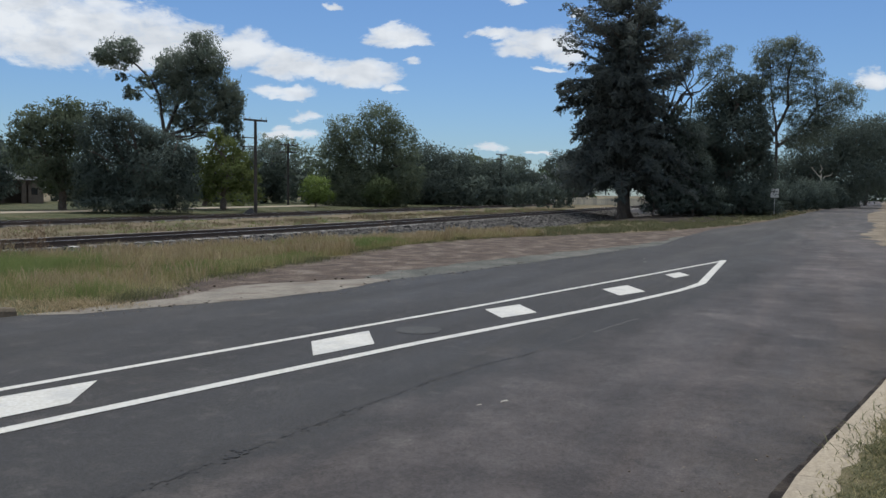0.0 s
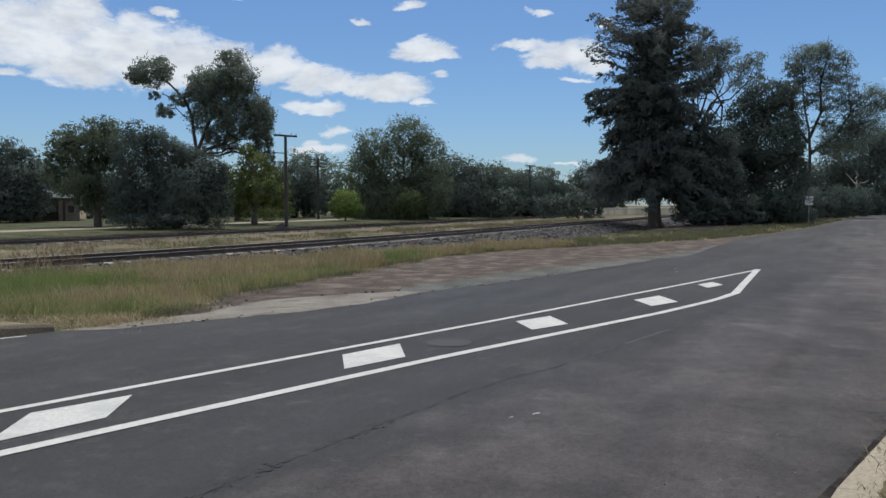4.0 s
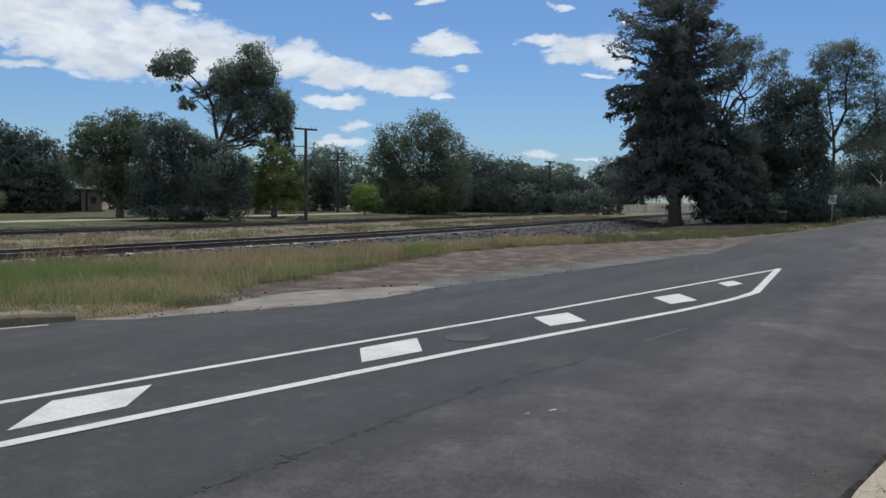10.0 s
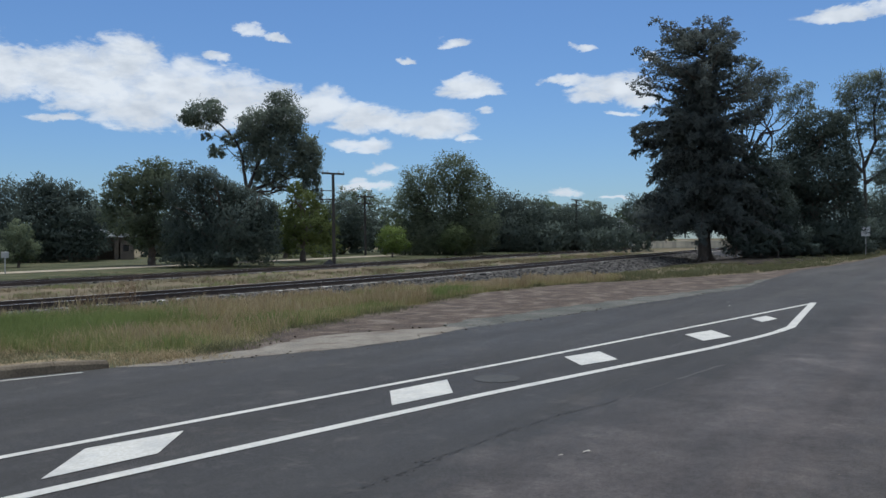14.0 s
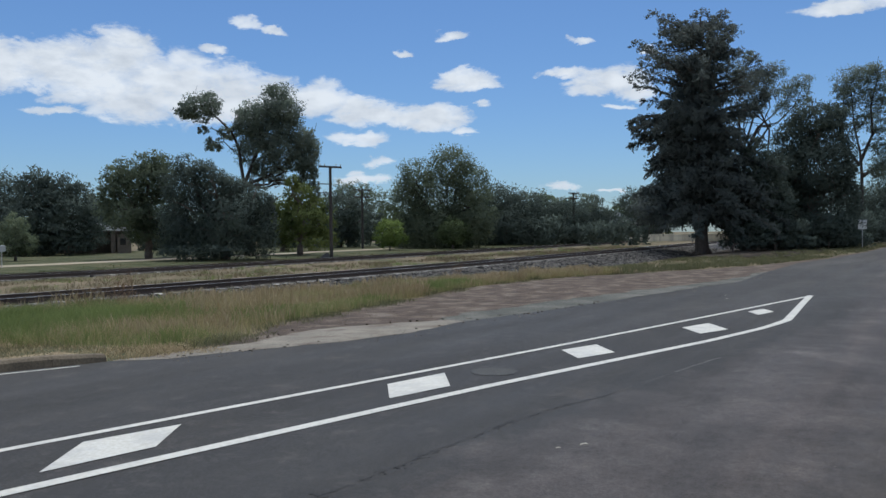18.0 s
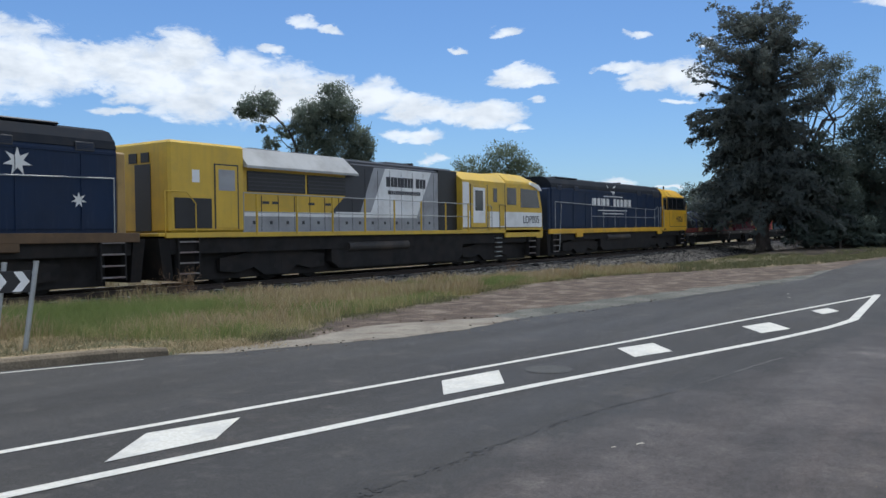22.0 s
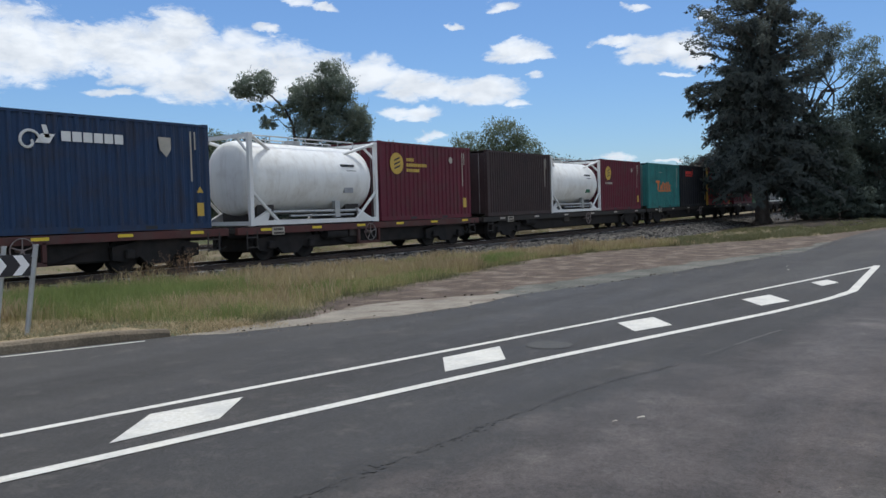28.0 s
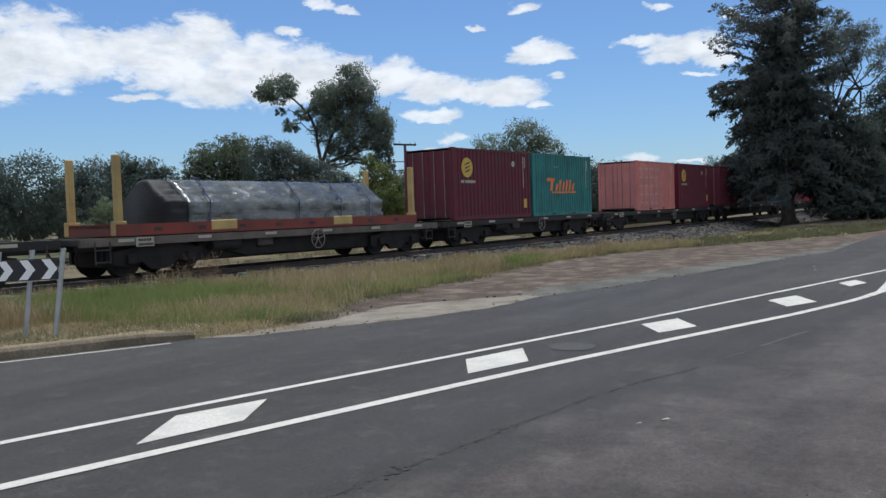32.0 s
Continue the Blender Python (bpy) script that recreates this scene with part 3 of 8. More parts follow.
def ground():
    xs = steps(-400, 60, -40, 4, 0, 1.0, 60, 3, 120, 20, 400, 100, 1600)
    ys = steps(-500, 60, -40, 4, 6, 0.7, 40, 4, 80, 40, 240, 150, 1500)
    vs = np.array([(x, y, land(x, y) - 0.03 + (0.03 * noise.noise((x * 0.7, y * 0.7, 0)) if y > 9 and x < 130 else 0.0)) for x in xs for y in ys])
    n = len(ys)
    fs = np.array([(i * n + j, (i + 1) * n + j, (i + 1) * n + j + 1, i * n + j + 1) for i in range(len(xs) - 1) for j in range(n - 1)])
    me = cloud_mesh("ground", vs, fs, GROUND)
    me.polygons.foreach_set("use_smooth", [True] * len(me.polygons))
    return tagged(new("ground", me), "dry grassy ground with bare patches beside the railway", "ground", kind="structure")


def ragged(f, amount, scale, seed):
    return lambda x: f(x) + amount * noise.noise((x * scale, seed, 0.3)) + amount * 0.5 * noise.noise((x * scale * 4, seed, 2.3))


def roads():
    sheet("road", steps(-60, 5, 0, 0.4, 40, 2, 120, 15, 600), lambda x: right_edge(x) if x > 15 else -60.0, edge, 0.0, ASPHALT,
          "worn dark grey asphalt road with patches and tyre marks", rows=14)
    sheet("gravel_shoulder", steps(7.0, 0.2, 58, 1.5, 90), lambda x: edge(x) - 0.25, ragged(dirt_edge, 0.35, 0.6, 4.0), -0.010, DIRT,
          "bare reddish-brown gravel shoulder beside the asphalt", rows=6, category="gravel shoulder")
    # dark sheet laid where the roadside trees would shade the ground
    sheet("leaf_litter", steps(50, 1.5, 92), lambda x: dirt_edge(x) + 2.6 + 0.5 * math.sin(x * 0.9) + 0.3 * math.sin(x * 2.3), lambda x: dirt_edge(x) + 3.4 + 11.5 * math.sin(math.pi * min(max((x - 48) / 46, 0.02), 0.98)) ** 0.5, 0.012, TREESHADE,
          "ground sheet coloured dark to stand in for shade under the trees", rows=6, category="leaf litter")
    sheet("grey_gravel_strip", steps(12.6, 0.15, 34), ragged(lambda x: edge(x) - 0.12, 0.12, 1.7, 9.0),
          ragged(lambda x: edge(x) + float(np.interp(x, (12.6, 14, 18, 26, 34), (0.3, 1.0, 1.2, 0.8, 0.1))), 0.28, 1.1, 7.0), -0.004, GREYGRAVEL,
          "loose grey gravel along the broken asphalt edge", rows=3, category="gravel")
    sheet("concrete_spoon_drain", steps(6.9, 0.15, 13.2), ragged(lambda x: edge(x) - 0.06, 0.09, 1.6, 3.0),
          ragged(lambda x: float(np.interp(x, (6.9, 8, 9.2, 10.1, 11.2, 12, 13.2), (9.2, 9.05, 8.8, 9.1, 9.0, 8.6, 7.8))), 0.11, 2.4, 5.0), 0.004, CONCRETE,
          "worn pale concrete drain strip beside the road", rows=3, category="drain")
    sheet("far_verge", steps(24, 1, 60, 5, 120, 30, 400), lambda x: right_edge(x) - 3.0, ragged(lambda x: right_edge(x) + 0.5, 0.6, 0.5, 1.0), 0.006, PALEDIRT,
          "pale sandy verge on the other side of the road", rows=3, category="verge")
    # near footpath: a flush concrete edge and mown grass behind it
    xs = steps(-30, 2, 2, 0.5, 4, 0.05, 9, 0.25, 16)
    sheet("lawn", xs, lambda x: kerb_line(x) - 12.0, ragged(lambda x: kerb_line(x) - 0.24, 0.08, 2.2, 8.0), 0.040, CLIPPINGS, "mown nature strip with dry clippings", rows=60)
    path = thing("kerb", "flat cream concrete kerb edging the road", "kerb", kind="structure")
    cuts = [-6.0 + 1.22 * k for k in range(19)]
    for a, b in zip(cuts[:-1], cuts[1:]):
        bm = bmesh.new()
        a, b = a + 0.002, b - 0.002
        top, low = [], []
        pts = [(a, kerb_line(a)), (b, kerb_line(b)), (b, kerb_line(b) - 0.44), (a, kerb_line(a) - 0.44)]
        top = [bm.verts.new((x, y, land(x, y) + 0.035 - 0.012 * (i < 2))) for i, (x, y) in enumerate(pts)]
        low = [bm.verts.new((x, y, -0.06)) for x, y in pts]
        bm.faces.new(top)
        for i in range(4):
            bm.faces.new((low[i], low[(i + 1) % 4], top[(i + 1) % 4], top[i]))
        part("slab", bm, PATH, path)
    sheet("gutter_grit", steps(-10, 0.5, 3, 0.05, 9, 0.2, 13), lambda x: kerb_line(x) - 0.03, ragged(lambda x: kerb_line(x) + 0.045, 0.022, 2.5, 6.0), 0.006, GRITSOIL,
          "dark line of grit and leaf mould against the kerb", rows=2, category="grit")
    # upright kerb beyond the road, under the chevron board
    kerb = thing("raised_kerb", "weathered concrete kerb with a rounded nose", "kerb", kind="structure")
    cuts = steps(-10.0, 1.35, 6.82)
    for a, b in zip(cuts[:-1], cuts[1:]):
        bm = bmesh.new()
        rings = []
        for x in (a + 0.0025, b - 0.0025):
            y = edge(x) - 0.06
            last = b > 6.8 and x > a + 0.5
            h = 0.10 if last else 0.14
            prof = ((0.0, -0.08), (0.015, h - 0.045), (0.045, h - 0.008), (0.07, h), (0.15, h), (0.17, h - 0.02), (0.17, -0.08))
            rings.append([bm.verts.new((x, y + dy, z + land(x, y))) for k, (dy, z) in enumerate(prof)])
        p, q = rings
        for i in range(len(p) - 1):
            bm.faces.new((p[i], q[i], q[i + 1], p[i + 1]))
        bm.faces.new(p)
        bm.faces.new(q[::-1])
        part("kerbstone", bm, KERBSTONE, kerb)
    # apron behind the raised kerb
    sheet("kerb_apron", steps(-10, 0.5, 6.9), lambda x: edge(x) + 0.22, ragged(lambda x: edge(x) + 1.0, 0.25, 1.0, 2.0), 0.045, LITTER,
          "dry litter and sandy soil behind the kerb", rows=3, category="soil")


def ribbon(bm, pts, width, z=0.006, taper=None):
    """A flat painted line through points."""
    left, right = [], []
    for i, (x, y) in enumerate(pts):
        a, b = pts[max(i - 1, 0)], pts[min(i + 1, len(pts) - 1)]
        d = Vector((b[0] - a[0], b[1] - a[1])).normalized()
        w = width / 2
        left.append(bm.verts.new((x - d.y * w, y + d.x * w, land(x, y) + z)))
        right.append(bm.verts.new((x + d.y * w, y - d.x * w, land(x, y) + z)))
    for i in range(len(pts) - 1):
        bm.faces.new((left[i], left[i + 1], right[i + 1], right[i]))


def markings():
    m = thing("median_marking", "painted white median island with diagonal bars on the asphalt", "road marking", kind="structure")
    bm = bmesh.new()
    ribbon(bm, [(-12, 8.9), (-4, 7.45), (0, 6.72), (3.33, 6.06), (5.0, 5.72), (7.3, 5.24), (10.5, 4.58), (16.1, 3.52), (21.9, 2.42)], 0.10)
    part("outer_line", bm, PAINT, m)
    bm = bmesh.new()
    ribbon(bm, [(-12, 7.95), (-4, 6.38), (0, 5.60), (2.8, 5.01), (4.35, 4.68), (6.05, 4.31), (7.6, 3.96), (9.6, 3.44), (12.3, 2.73), (14.2, 2.33), (15.0, 2.21)], 0.13)
    part("inner_line", bm, PAINT, m)
    bm = bmesh.new()
    ribbon(bm, [(15.0, 2.21), (15.8, 2.12), (18.5, 2.26), (22.05, 2.43)], 0.15, 0.008)
    part("closing_line", bm, PAINT, m)
    for quad in (((3.31, 5.21), (3.99, 5.69), (4.79, 5.48), (4.17, 5.06)), ((7.17, 4.98), (8.08, 4.80), (7.39, 4.32), (6.54, 4.52)),
                 ((10.43, 4.31), (11.19, 4.08), (10.54, 3.58), (9.81, 3.82)), ((13.84, 3.52), (14.72, 3.28), (13.89, 2.78), (13.09, 3.04)),
                 ((17.19, 3.05), (17.95, 2.88), (17.37, 2.58), (16.57, 2.74)), ((-0.3, 5.95), (0.45, 6.4), (1.25, 6.2), (0.6, 5.75))):
        bm = bmesh.new()
        bm.faces.new([bm.verts.new((x, y, land(x, y) + 0.006)) for x, y in quad])
        part("diagonal_bar", bm, PAINT, m)
    line = thing("edge_line", "thin worn white line beside the raised kerb", "road marking", kind="structure")
    bm = bmesh.new()
    ribbon(bm, [(x, edge(x) - 0.24 + 0.03 * math.sin(x)) for x in steps(-10, 1, 6.4)], 0.06)
    part("line", bm, PAINT, line)
    lid = thing("manhole_cover", "round asphalt-filled manhole cover with an iron rim", "manhole cover", Matrix.Translation((8.42, 4.33, land(8.42, 4.33))))
    bm = bmesh.new()
    bmesh.ops.create_circle(bm, cap_ends=True, segments=32, radius=0.262, matrix=Matrix.Translation((0, 0, 0.004)))
    part("infill", bm, material("patched_asphalt", (0.060, 0.058, 0.053), 0.85, vary=0.28, scale=6, grain=0.3, bump=0.4), lid)
    bm = bmesh.new()
    for r0, r1, z in ((0.262, 0.28, 0.006),):
        a = [bm.verts.new((r0 * math.cos(i * math.pi / 16), r0 * math.sin(i * math.pi / 16), z)) for i in range(32)]
        b = [bm.verts.new((r1 * math.cos(i * math.pi / 16), r1 * math.sin(i * math.pi / 16), z)) for i in range(32)]
        for i in range(32):
            if i % 7 not in (3, 4):
                bm.faces.new((a[i], b[i], b[(i + 1) % 32], a[(i + 1) % 32]))
    part("rim", bm, material("cover_rim", (0.045, 0.042, 0.038), 0.7, vary=0.3, scale=9), lid)
    # litter on the asphalt
    for x, y, s in ((5.79, 2.22, 0.04), (5.60, 2.35, 0.025), (20.3, 4.1, 0.05), (21.4, 4.35, 0.045)):
        bm = bmesh.new()
        vs = [bm.verts.new((x + s * a, y + s * b, land(x, y) + 0.004 + s * c)) for a, b, c in ((-1, .3, 0), (-.1, -.1, .1), (.8, -.7, 0), (.9, -.2, .2), (-.3, .5, .1))]
        bm.faces.new(vs)
        bmesh.ops.extrude_face_region(bm, geom=list(bm.faces))
        tagged(part("paper_scrap", bm, PLATE, None), "small crumpled white paper scrap on the asphalt", "litter")
    # the joint between the two lanes has crumbled; a tar strip closes the shoulder
    rng = np.random.default_rng(93)
    tar = material("tar", (0.030, 0.028, 0.027), 0.85, vary=0.3, scale=4)
    seam = thing("tar_seam", "dark crumbled joint and tar strip in the asphalt", "road seam", kind="structure")
    bm = bmesh.new()
    ribbon(bm, [(18.9 + k * 0.097, 6.25 - k * 0.01 + 0.1 * noise.noise((k * 0.45, 18.9, 0))) for k in range(31)], 0.09, 0.004)
    part("seam", bm, tar, seam)
    joint = lambda x: float(np.interp(x, (0.0, 3.5, 5.0, 6.2, 7.1, 7.6, 10.4, 12.0), (3.6, 3.22, 3.12, 3.02, 2.87, 2.72, 2.3, 2.05))) + 0.05 * noise.noise((x * 2.2, 4.0, 0)) + 0.02 * noise.noise((x * 11, 9.0, 0))
    x = 0.4
    while x < 7.6:
        run = rng.uniform(0.05, 0.26)
        n = max(3, int(run / 0.03))
        bm = bmesh.new()
        ribbon(bm, [(x + run * k / n, joint(x + run * k / n) + rng.normal(0, 0.008)) for k in range(n + 1)], rng.uniform(0.003, 0.010), 0.004)
        part("crack", bm, tar, seam)
        x += run + rng.uniform(0.0, 0.16)
    pits = bmesh.new()
    for k in range(330):
        x = 0.4 + 7.2 * rng.random()
        y, r = joint(x) + rng.normal(0, 0.028), rng.uniform(0.004, 0.024) * (0.55 + max(0.0, noise.noise((x * 2.5, 1.0, 7.0))))
        pits.faces.new([pits.verts.new((x + r * rng.uniform(0.6, 1.5) * math.cos(a * 1.047), y + r * rng.uniform(0.5, 1.1) * math.sin(a * 1.047), land(x, y) + 0.0045)) for a in range(6)])
    tagged(part("pits", pits, tar, seam), kind="stuff")
    pale = material("pale_grout", (0.094, 0.088, 0.081), 0.9, vary=0.3, scale=5, grain=0.3)
    for a, b, w in ((7.6, 8.3, 0.009), (8.5, 9.2, 0.012), (9.35, 10.7, 0.03)):
        bm = bmesh.new()
        ribbon(bm, [(a + (b - a) * k / 14, joint(a + (b - a) * k / 14)) for k in range(15)], w, 0.003)
        part("worn_joint", bm, pale, seam)


# ---- the two railway lines ----
def rail_mesh(xs, y, lift):
    prof = ((-0.065, -0.16), (-0.065, -0.145), (-0.012, -0.125), (-0.012, -0.04), (-0.035, -0.03), (-0.035, -0.003), (0.035, -0.003), (0.035, -0.03),
            (0.012, -0.04), (0.012, -0.125), (0.065, -0.145), (0.065, -0.16))
    bm = bmesh.new()
    rings = [[bm.verts.new((x, y + dy, rail_z(x) + lift + dz)) for dy, dz in prof] for x in xs]
    for p, q in zip(rings[:-1], rings[1:]):
        for i in range(len(prof)):
            j = (i + 1) % len(prof)
            bm.faces.new((p[i], p[j], q[j], q[i]))
    return bm


def stones(name, label, n, xs, ys, top, seed, size=(0.03, 0.065), mat=None):
    """Loose angular stones strewn over a height field."""
    rng = np.random.default_rng(seed)
    base = np.array([(-1, -1, -.6), (1, -1, -.6), (1, 1, -.6), (-1, 1, -.6), (-.7, -.8, .6), (.8, -.6, .7), (.6, .8, .5), (-.8, .6, .7)])
    quads = np.array([(0, 3, 2, 1), (4, 5, 6, 7), (0, 1, 5, 4), (1, 2, 6, 5), (2, 3, 7, 6), (3, 0, 4, 7)])
    x = xs[0] + (xs[1] - xs[0]) * rng.random(n) ** 1.5
    y = ys[0] + (ys[1] - ys[0]) * rng.random(n)
    z = np.array([top(a, b) for a, b in zip(x, y)])
    s = rng.uniform(*size, n) * (1 + 0.008 * np.maximum(x - 15, 0))
    a = rng.uniform(0, 6.28, n)
    v = base[None] * (s[:, None, None] * rng.uniform(0.7, 1.2, (n, 8, 3)))
    c, d = np.cos(a)[:, None], np.sin(a)[:, None]
    v = np.stack([v[..., 0] * c - v[..., 1] * d + x[:, None], v[..., 0] * d + v[..., 1] * c + y[:, None], v[..., 2] * 0.8 + z[:, None]], -1)
    f = quads[None] + 8 * np.arange(n)[:, None, None]
    return tagged(new(name, cloud_mesh(name, v.reshape(-1, 3), f.reshape(-1, 4), mat or STONE)), label, "ballast", kind="stuff")


def track(y, lift, name, label, x0, x1, count, rusty):
    line = thing(name, label, "railway track", kind="structure")
    xs = steps(x0, 6, 0, 2, 60, 6, 130, 30, x1)
    for s in (-1, 1):
        part("rail", rail_mesh(xs, y + s * (GAUGE / 2 + 0.035), lift), RAIL, line)
        bm = bmesh.new()
        ribbon(bm, [(x, y + s * (GAUGE / 2 + 0.035)) for x in xs], 0.062)
        for v in bm.verts:
            v.co.z = rail_z(v.co.x) + lift + 0.001
        part("rail_head", bm, RAILTOP, line)
    me = finish(extruded(((-0.125, -0.33), (-0.125, -0.14), (-0.095, -0.115), (0.095, -0.115), (0.125, -0.14), (0.125, -0.33)), -1.25, 1.25), "sleeper")
    fast = finish(box(box(bmesh.new(), (-0.07, -0.13, -0.14), (0.07, -0.04, -0.095), 0.012), (-0.07, 0.04, -0.14), (0.07, 0.13, -0.095), 0.012), "rail_clip")
    for i in range(count):
        x = 7.0 + 0.61 * i
        m = Matrix.Translation((x + random.uniform(-.03, .03), y + random.uniform(-.04, .04), rail_z(x) + lift - 0.036)) @ Matrix.Rotation(random.uniform(-.02, .02), 4, "Z")
        sl = mesh_part("sleeper", me, SLEEPER, line, at=m)
        if i < 60 and not rusty:
            for s in (-1, 1):
                mesh_part("rail_clip", fast, RAIL, sl, at=Matrix.Translation((0, s * (GAUGE / 2 + 0.035), 0.03)))
    return line


def bed_top(cy, lift):
    def top(x, y):
        d = abs(y - cy)
        z = rail_z(x) + lift - (0.192 if d < 1.5 else 0.21)
        if y < cy - 1.55 and cy < 25:
            k = min((cy - 1.55 - y) / 2.55, 1.15)
            return z + (land(x, 15.6) - 0.02 - z) * k
        return z - max(0.0, d - 1.55) * 0.22
    return top


def railway():
    for name, cy, lift, w, label in (("ballast_bed", TRACK_Y, 0.0, (4.0, 2.2), "grey crushed-stone ballast shoulder under the main line"),
                                     ("siding_bed", FAR_TRACK_Y, -0.02, (3.1, 2.2), "grey ballast under the disused-looking siding")):
        top = bed_top(cy, lift)
        xs = steps(-40, 4, 4, 0.5, 60, 4, 140, 40, 700)
        ys = [cy - w[0] - 0.4, cy - w[0] + 0.1, cy - 0.5 * w[0] - 0.8, cy - 2.0, cy - 1.55, cy - 0.8, cy, cy + 0.8, cy + 1.55, cy + 2.0, cy + w[1]]
        vs = np.array([(x, y, top(x, y) + (0.03 * noise.noise((x * 2.2, y * 2.2, 3)) if x < 70 else 0)) for x in xs for y in ys])
        n = len(ys)
        fs = np.array([(i * n + j, (i + 1) * n + j, (i + 1) * n + j + 1, i * n + j + 1) for i in range(len(xs) - 1) for j in range(n - 1)])
        tagged(new(name, cloud_mesh(name, vs, fs, BALLASTBED)), label, "ballast", kind="structure")
    track(TRACK_Y, 0.0, "main_line", "steel rails on pale concrete sleepers, polished by traffic", -40, 700, 150, False)
    track(FAR_TRACK_Y, -0.02, "siding", "rusty steel rails of a second track", -40, 700, 110, True)
    stones("ballast_stones", "loose grey crushed stones on the near ballast shoulder", 16000, (9, 78), (TRACK_Y - 4.2, TRACK_Y - 0.75), bed_top(TRACK_Y, 0.01), 5)
    stones("loose_gravel", "loose stones strewn over the bare shoulder", 1000, (10.5, 42), (6.2, 11.2), lambda x, y: land(x, y) if edge(x) + 0.1 < y < dirt_edge(x) else -1.0, 9, (0.005, 0.011), DIRTSTONE)
    stones("edge_gravel", "loose grit spilled over the broken asphalt edge", 1600, (7.2, 36), (4.8, 9.4), lambda x, y: land(x, y) + 0.004 if edge(x) - 0.55 < y < edge(x) + 0.25 else -1.0, 29, (0.005, 0.011), DIRTSTONE)
    stones("dark_grit", "dark grit and crumbled bitumen along the broken edges", 900, (7.6, 30), (5.4, 10.0),
           lambda x, y: land(x, y) + 0.004 if abs(y - edge(x)) < 0.16 or (x < 13.5 and abs(y - float(np.interp(x, (7.5, 9.6, 11, 12.4, 13.3), (9.1, 9.05, 9.35, 8.6, 8.0)))) < 0.12) else -1.0, 31, (0.008, 0.022), DARKGRIT)
    stones("kerb_pebbles", "dark pebbles and leaf grit along the near kerb", 420, (3.6, 13), (-1.4, 1.6), lambda x, y: land(x, y) + 0.004 if kerb_line(x) + 0.01 < y < kerb_line(x) + 0.05 + 0.9 * (math.sin(x * 91 + y * 57) ** 2) ** 2 else -1.0, 37, (0.003, 0.007), DIRTSTONE)
    stones("siding_stones", "loose grey crushed stones beside the siding", 5200, (16, 90), (FAR_TRACK_Y - 3.2, FAR_TRACK_Y - 0.75), bed_top(FAR_TRACK_Y, 0.0), 6, (0.035, 0.07))


# ---- plants ----
def at_bearing(az, r, el=None):
    """A place by its bearing (degrees from +y towards +x), range and, if given, height angle as seen from the camera."""
    a = radians(az)
    x, y = r * math.sin(a), r * math.cos(a)
    return Vector((x, y, land(x, y) if el is None else EYE[2] + r * math.tan(radians(el))))


def grass(name, label, n, area, height, mat, seed, lean=0.6, width=0.0035, keep=None, lift=-0.03, head=False):
    """Blades of grass: bent, tapering strips of two faces, in tufts; stalks with heads swell towards the tip."""
    rng = np.random.default_rng(seed)
    x0, x1, y0, y1 = area
    tufts = n // 14
    cx, cy = x0 + (x1 - x0) * rng.random(tufts) ** 1.3, rng.random(tufts)
    lo, hi = np.array([y0(v) for v in cx]), np.array([y1(v) for v in cx])
    cy = lo + (hi - lo) * cy
    x = np.repeat(cx, 14) + rng.normal(0, 0.11, tufts * 14)
    y = np.repeat(cy, 14) + rng.normal(0, 0.11, tufts * 14)
    tall = np.repeat(np.array([0.5 + 0.9 * max(0, 0.5 + noise.noise((a * 0.55, b * 0.8, seed))) for a, b in zip(cx, cy)]), 14)
    if keep is not None:
        sel = np.repeat(np.array([keep(a, b) for a, b in zip(cx, cy)]), 14)
        x, y, tall = x[sel], y[sel], tall[sel]
    n = len(x)
    z = np.array([land(a, b) for a, b in zip(x, y)]) + lift
    h = height * tall * rng.uniform(0.5, 1.15, n)
    w = width * rng.uniform(0.7, 1.5, n) * (1 + 0.05 * np.maximum(x - 8, 0))
    a, b = rng.uniform(0, 6.28, n), rng.uniform(0, 6.28, n)
    l = lean * h * rng.uniform(0.2, 1.3, n)
    wx, wy = np.cos(a) * w, np.sin(a) * w
    dx, dy = np.cos(b) * l, np.sin(b) * l
    v = np.empty((n, 6, 3))
    shape = ((0, -.35), (0, .35), (.74, 1.5), (.74, -1.5), (1, .3), (1, -.3)) if head else ((0, -1), (0, 1), (.55, .8), (.55, -.8), (1, .12), (1, -.12))
    for k, (u, s) in enumerate(shape):
        v[:, k, 0], v[:, k, 1], v[:, k, 2] = x + wx * s + dx * u * u, y + wy * s + dy * u * u, z + h * u * (1 - 0.12 * u)
    f = np.array([(0, 1, 2, 3), (3, 2, 4, 5)])[None] + 6 * np.arange(n)[:, None, None]
    return tagged(new(name, cloud_mesh(name, v.reshape(-1, 3), f.reshape(-1, 4), mat)), label, "grass", kind="stuff")


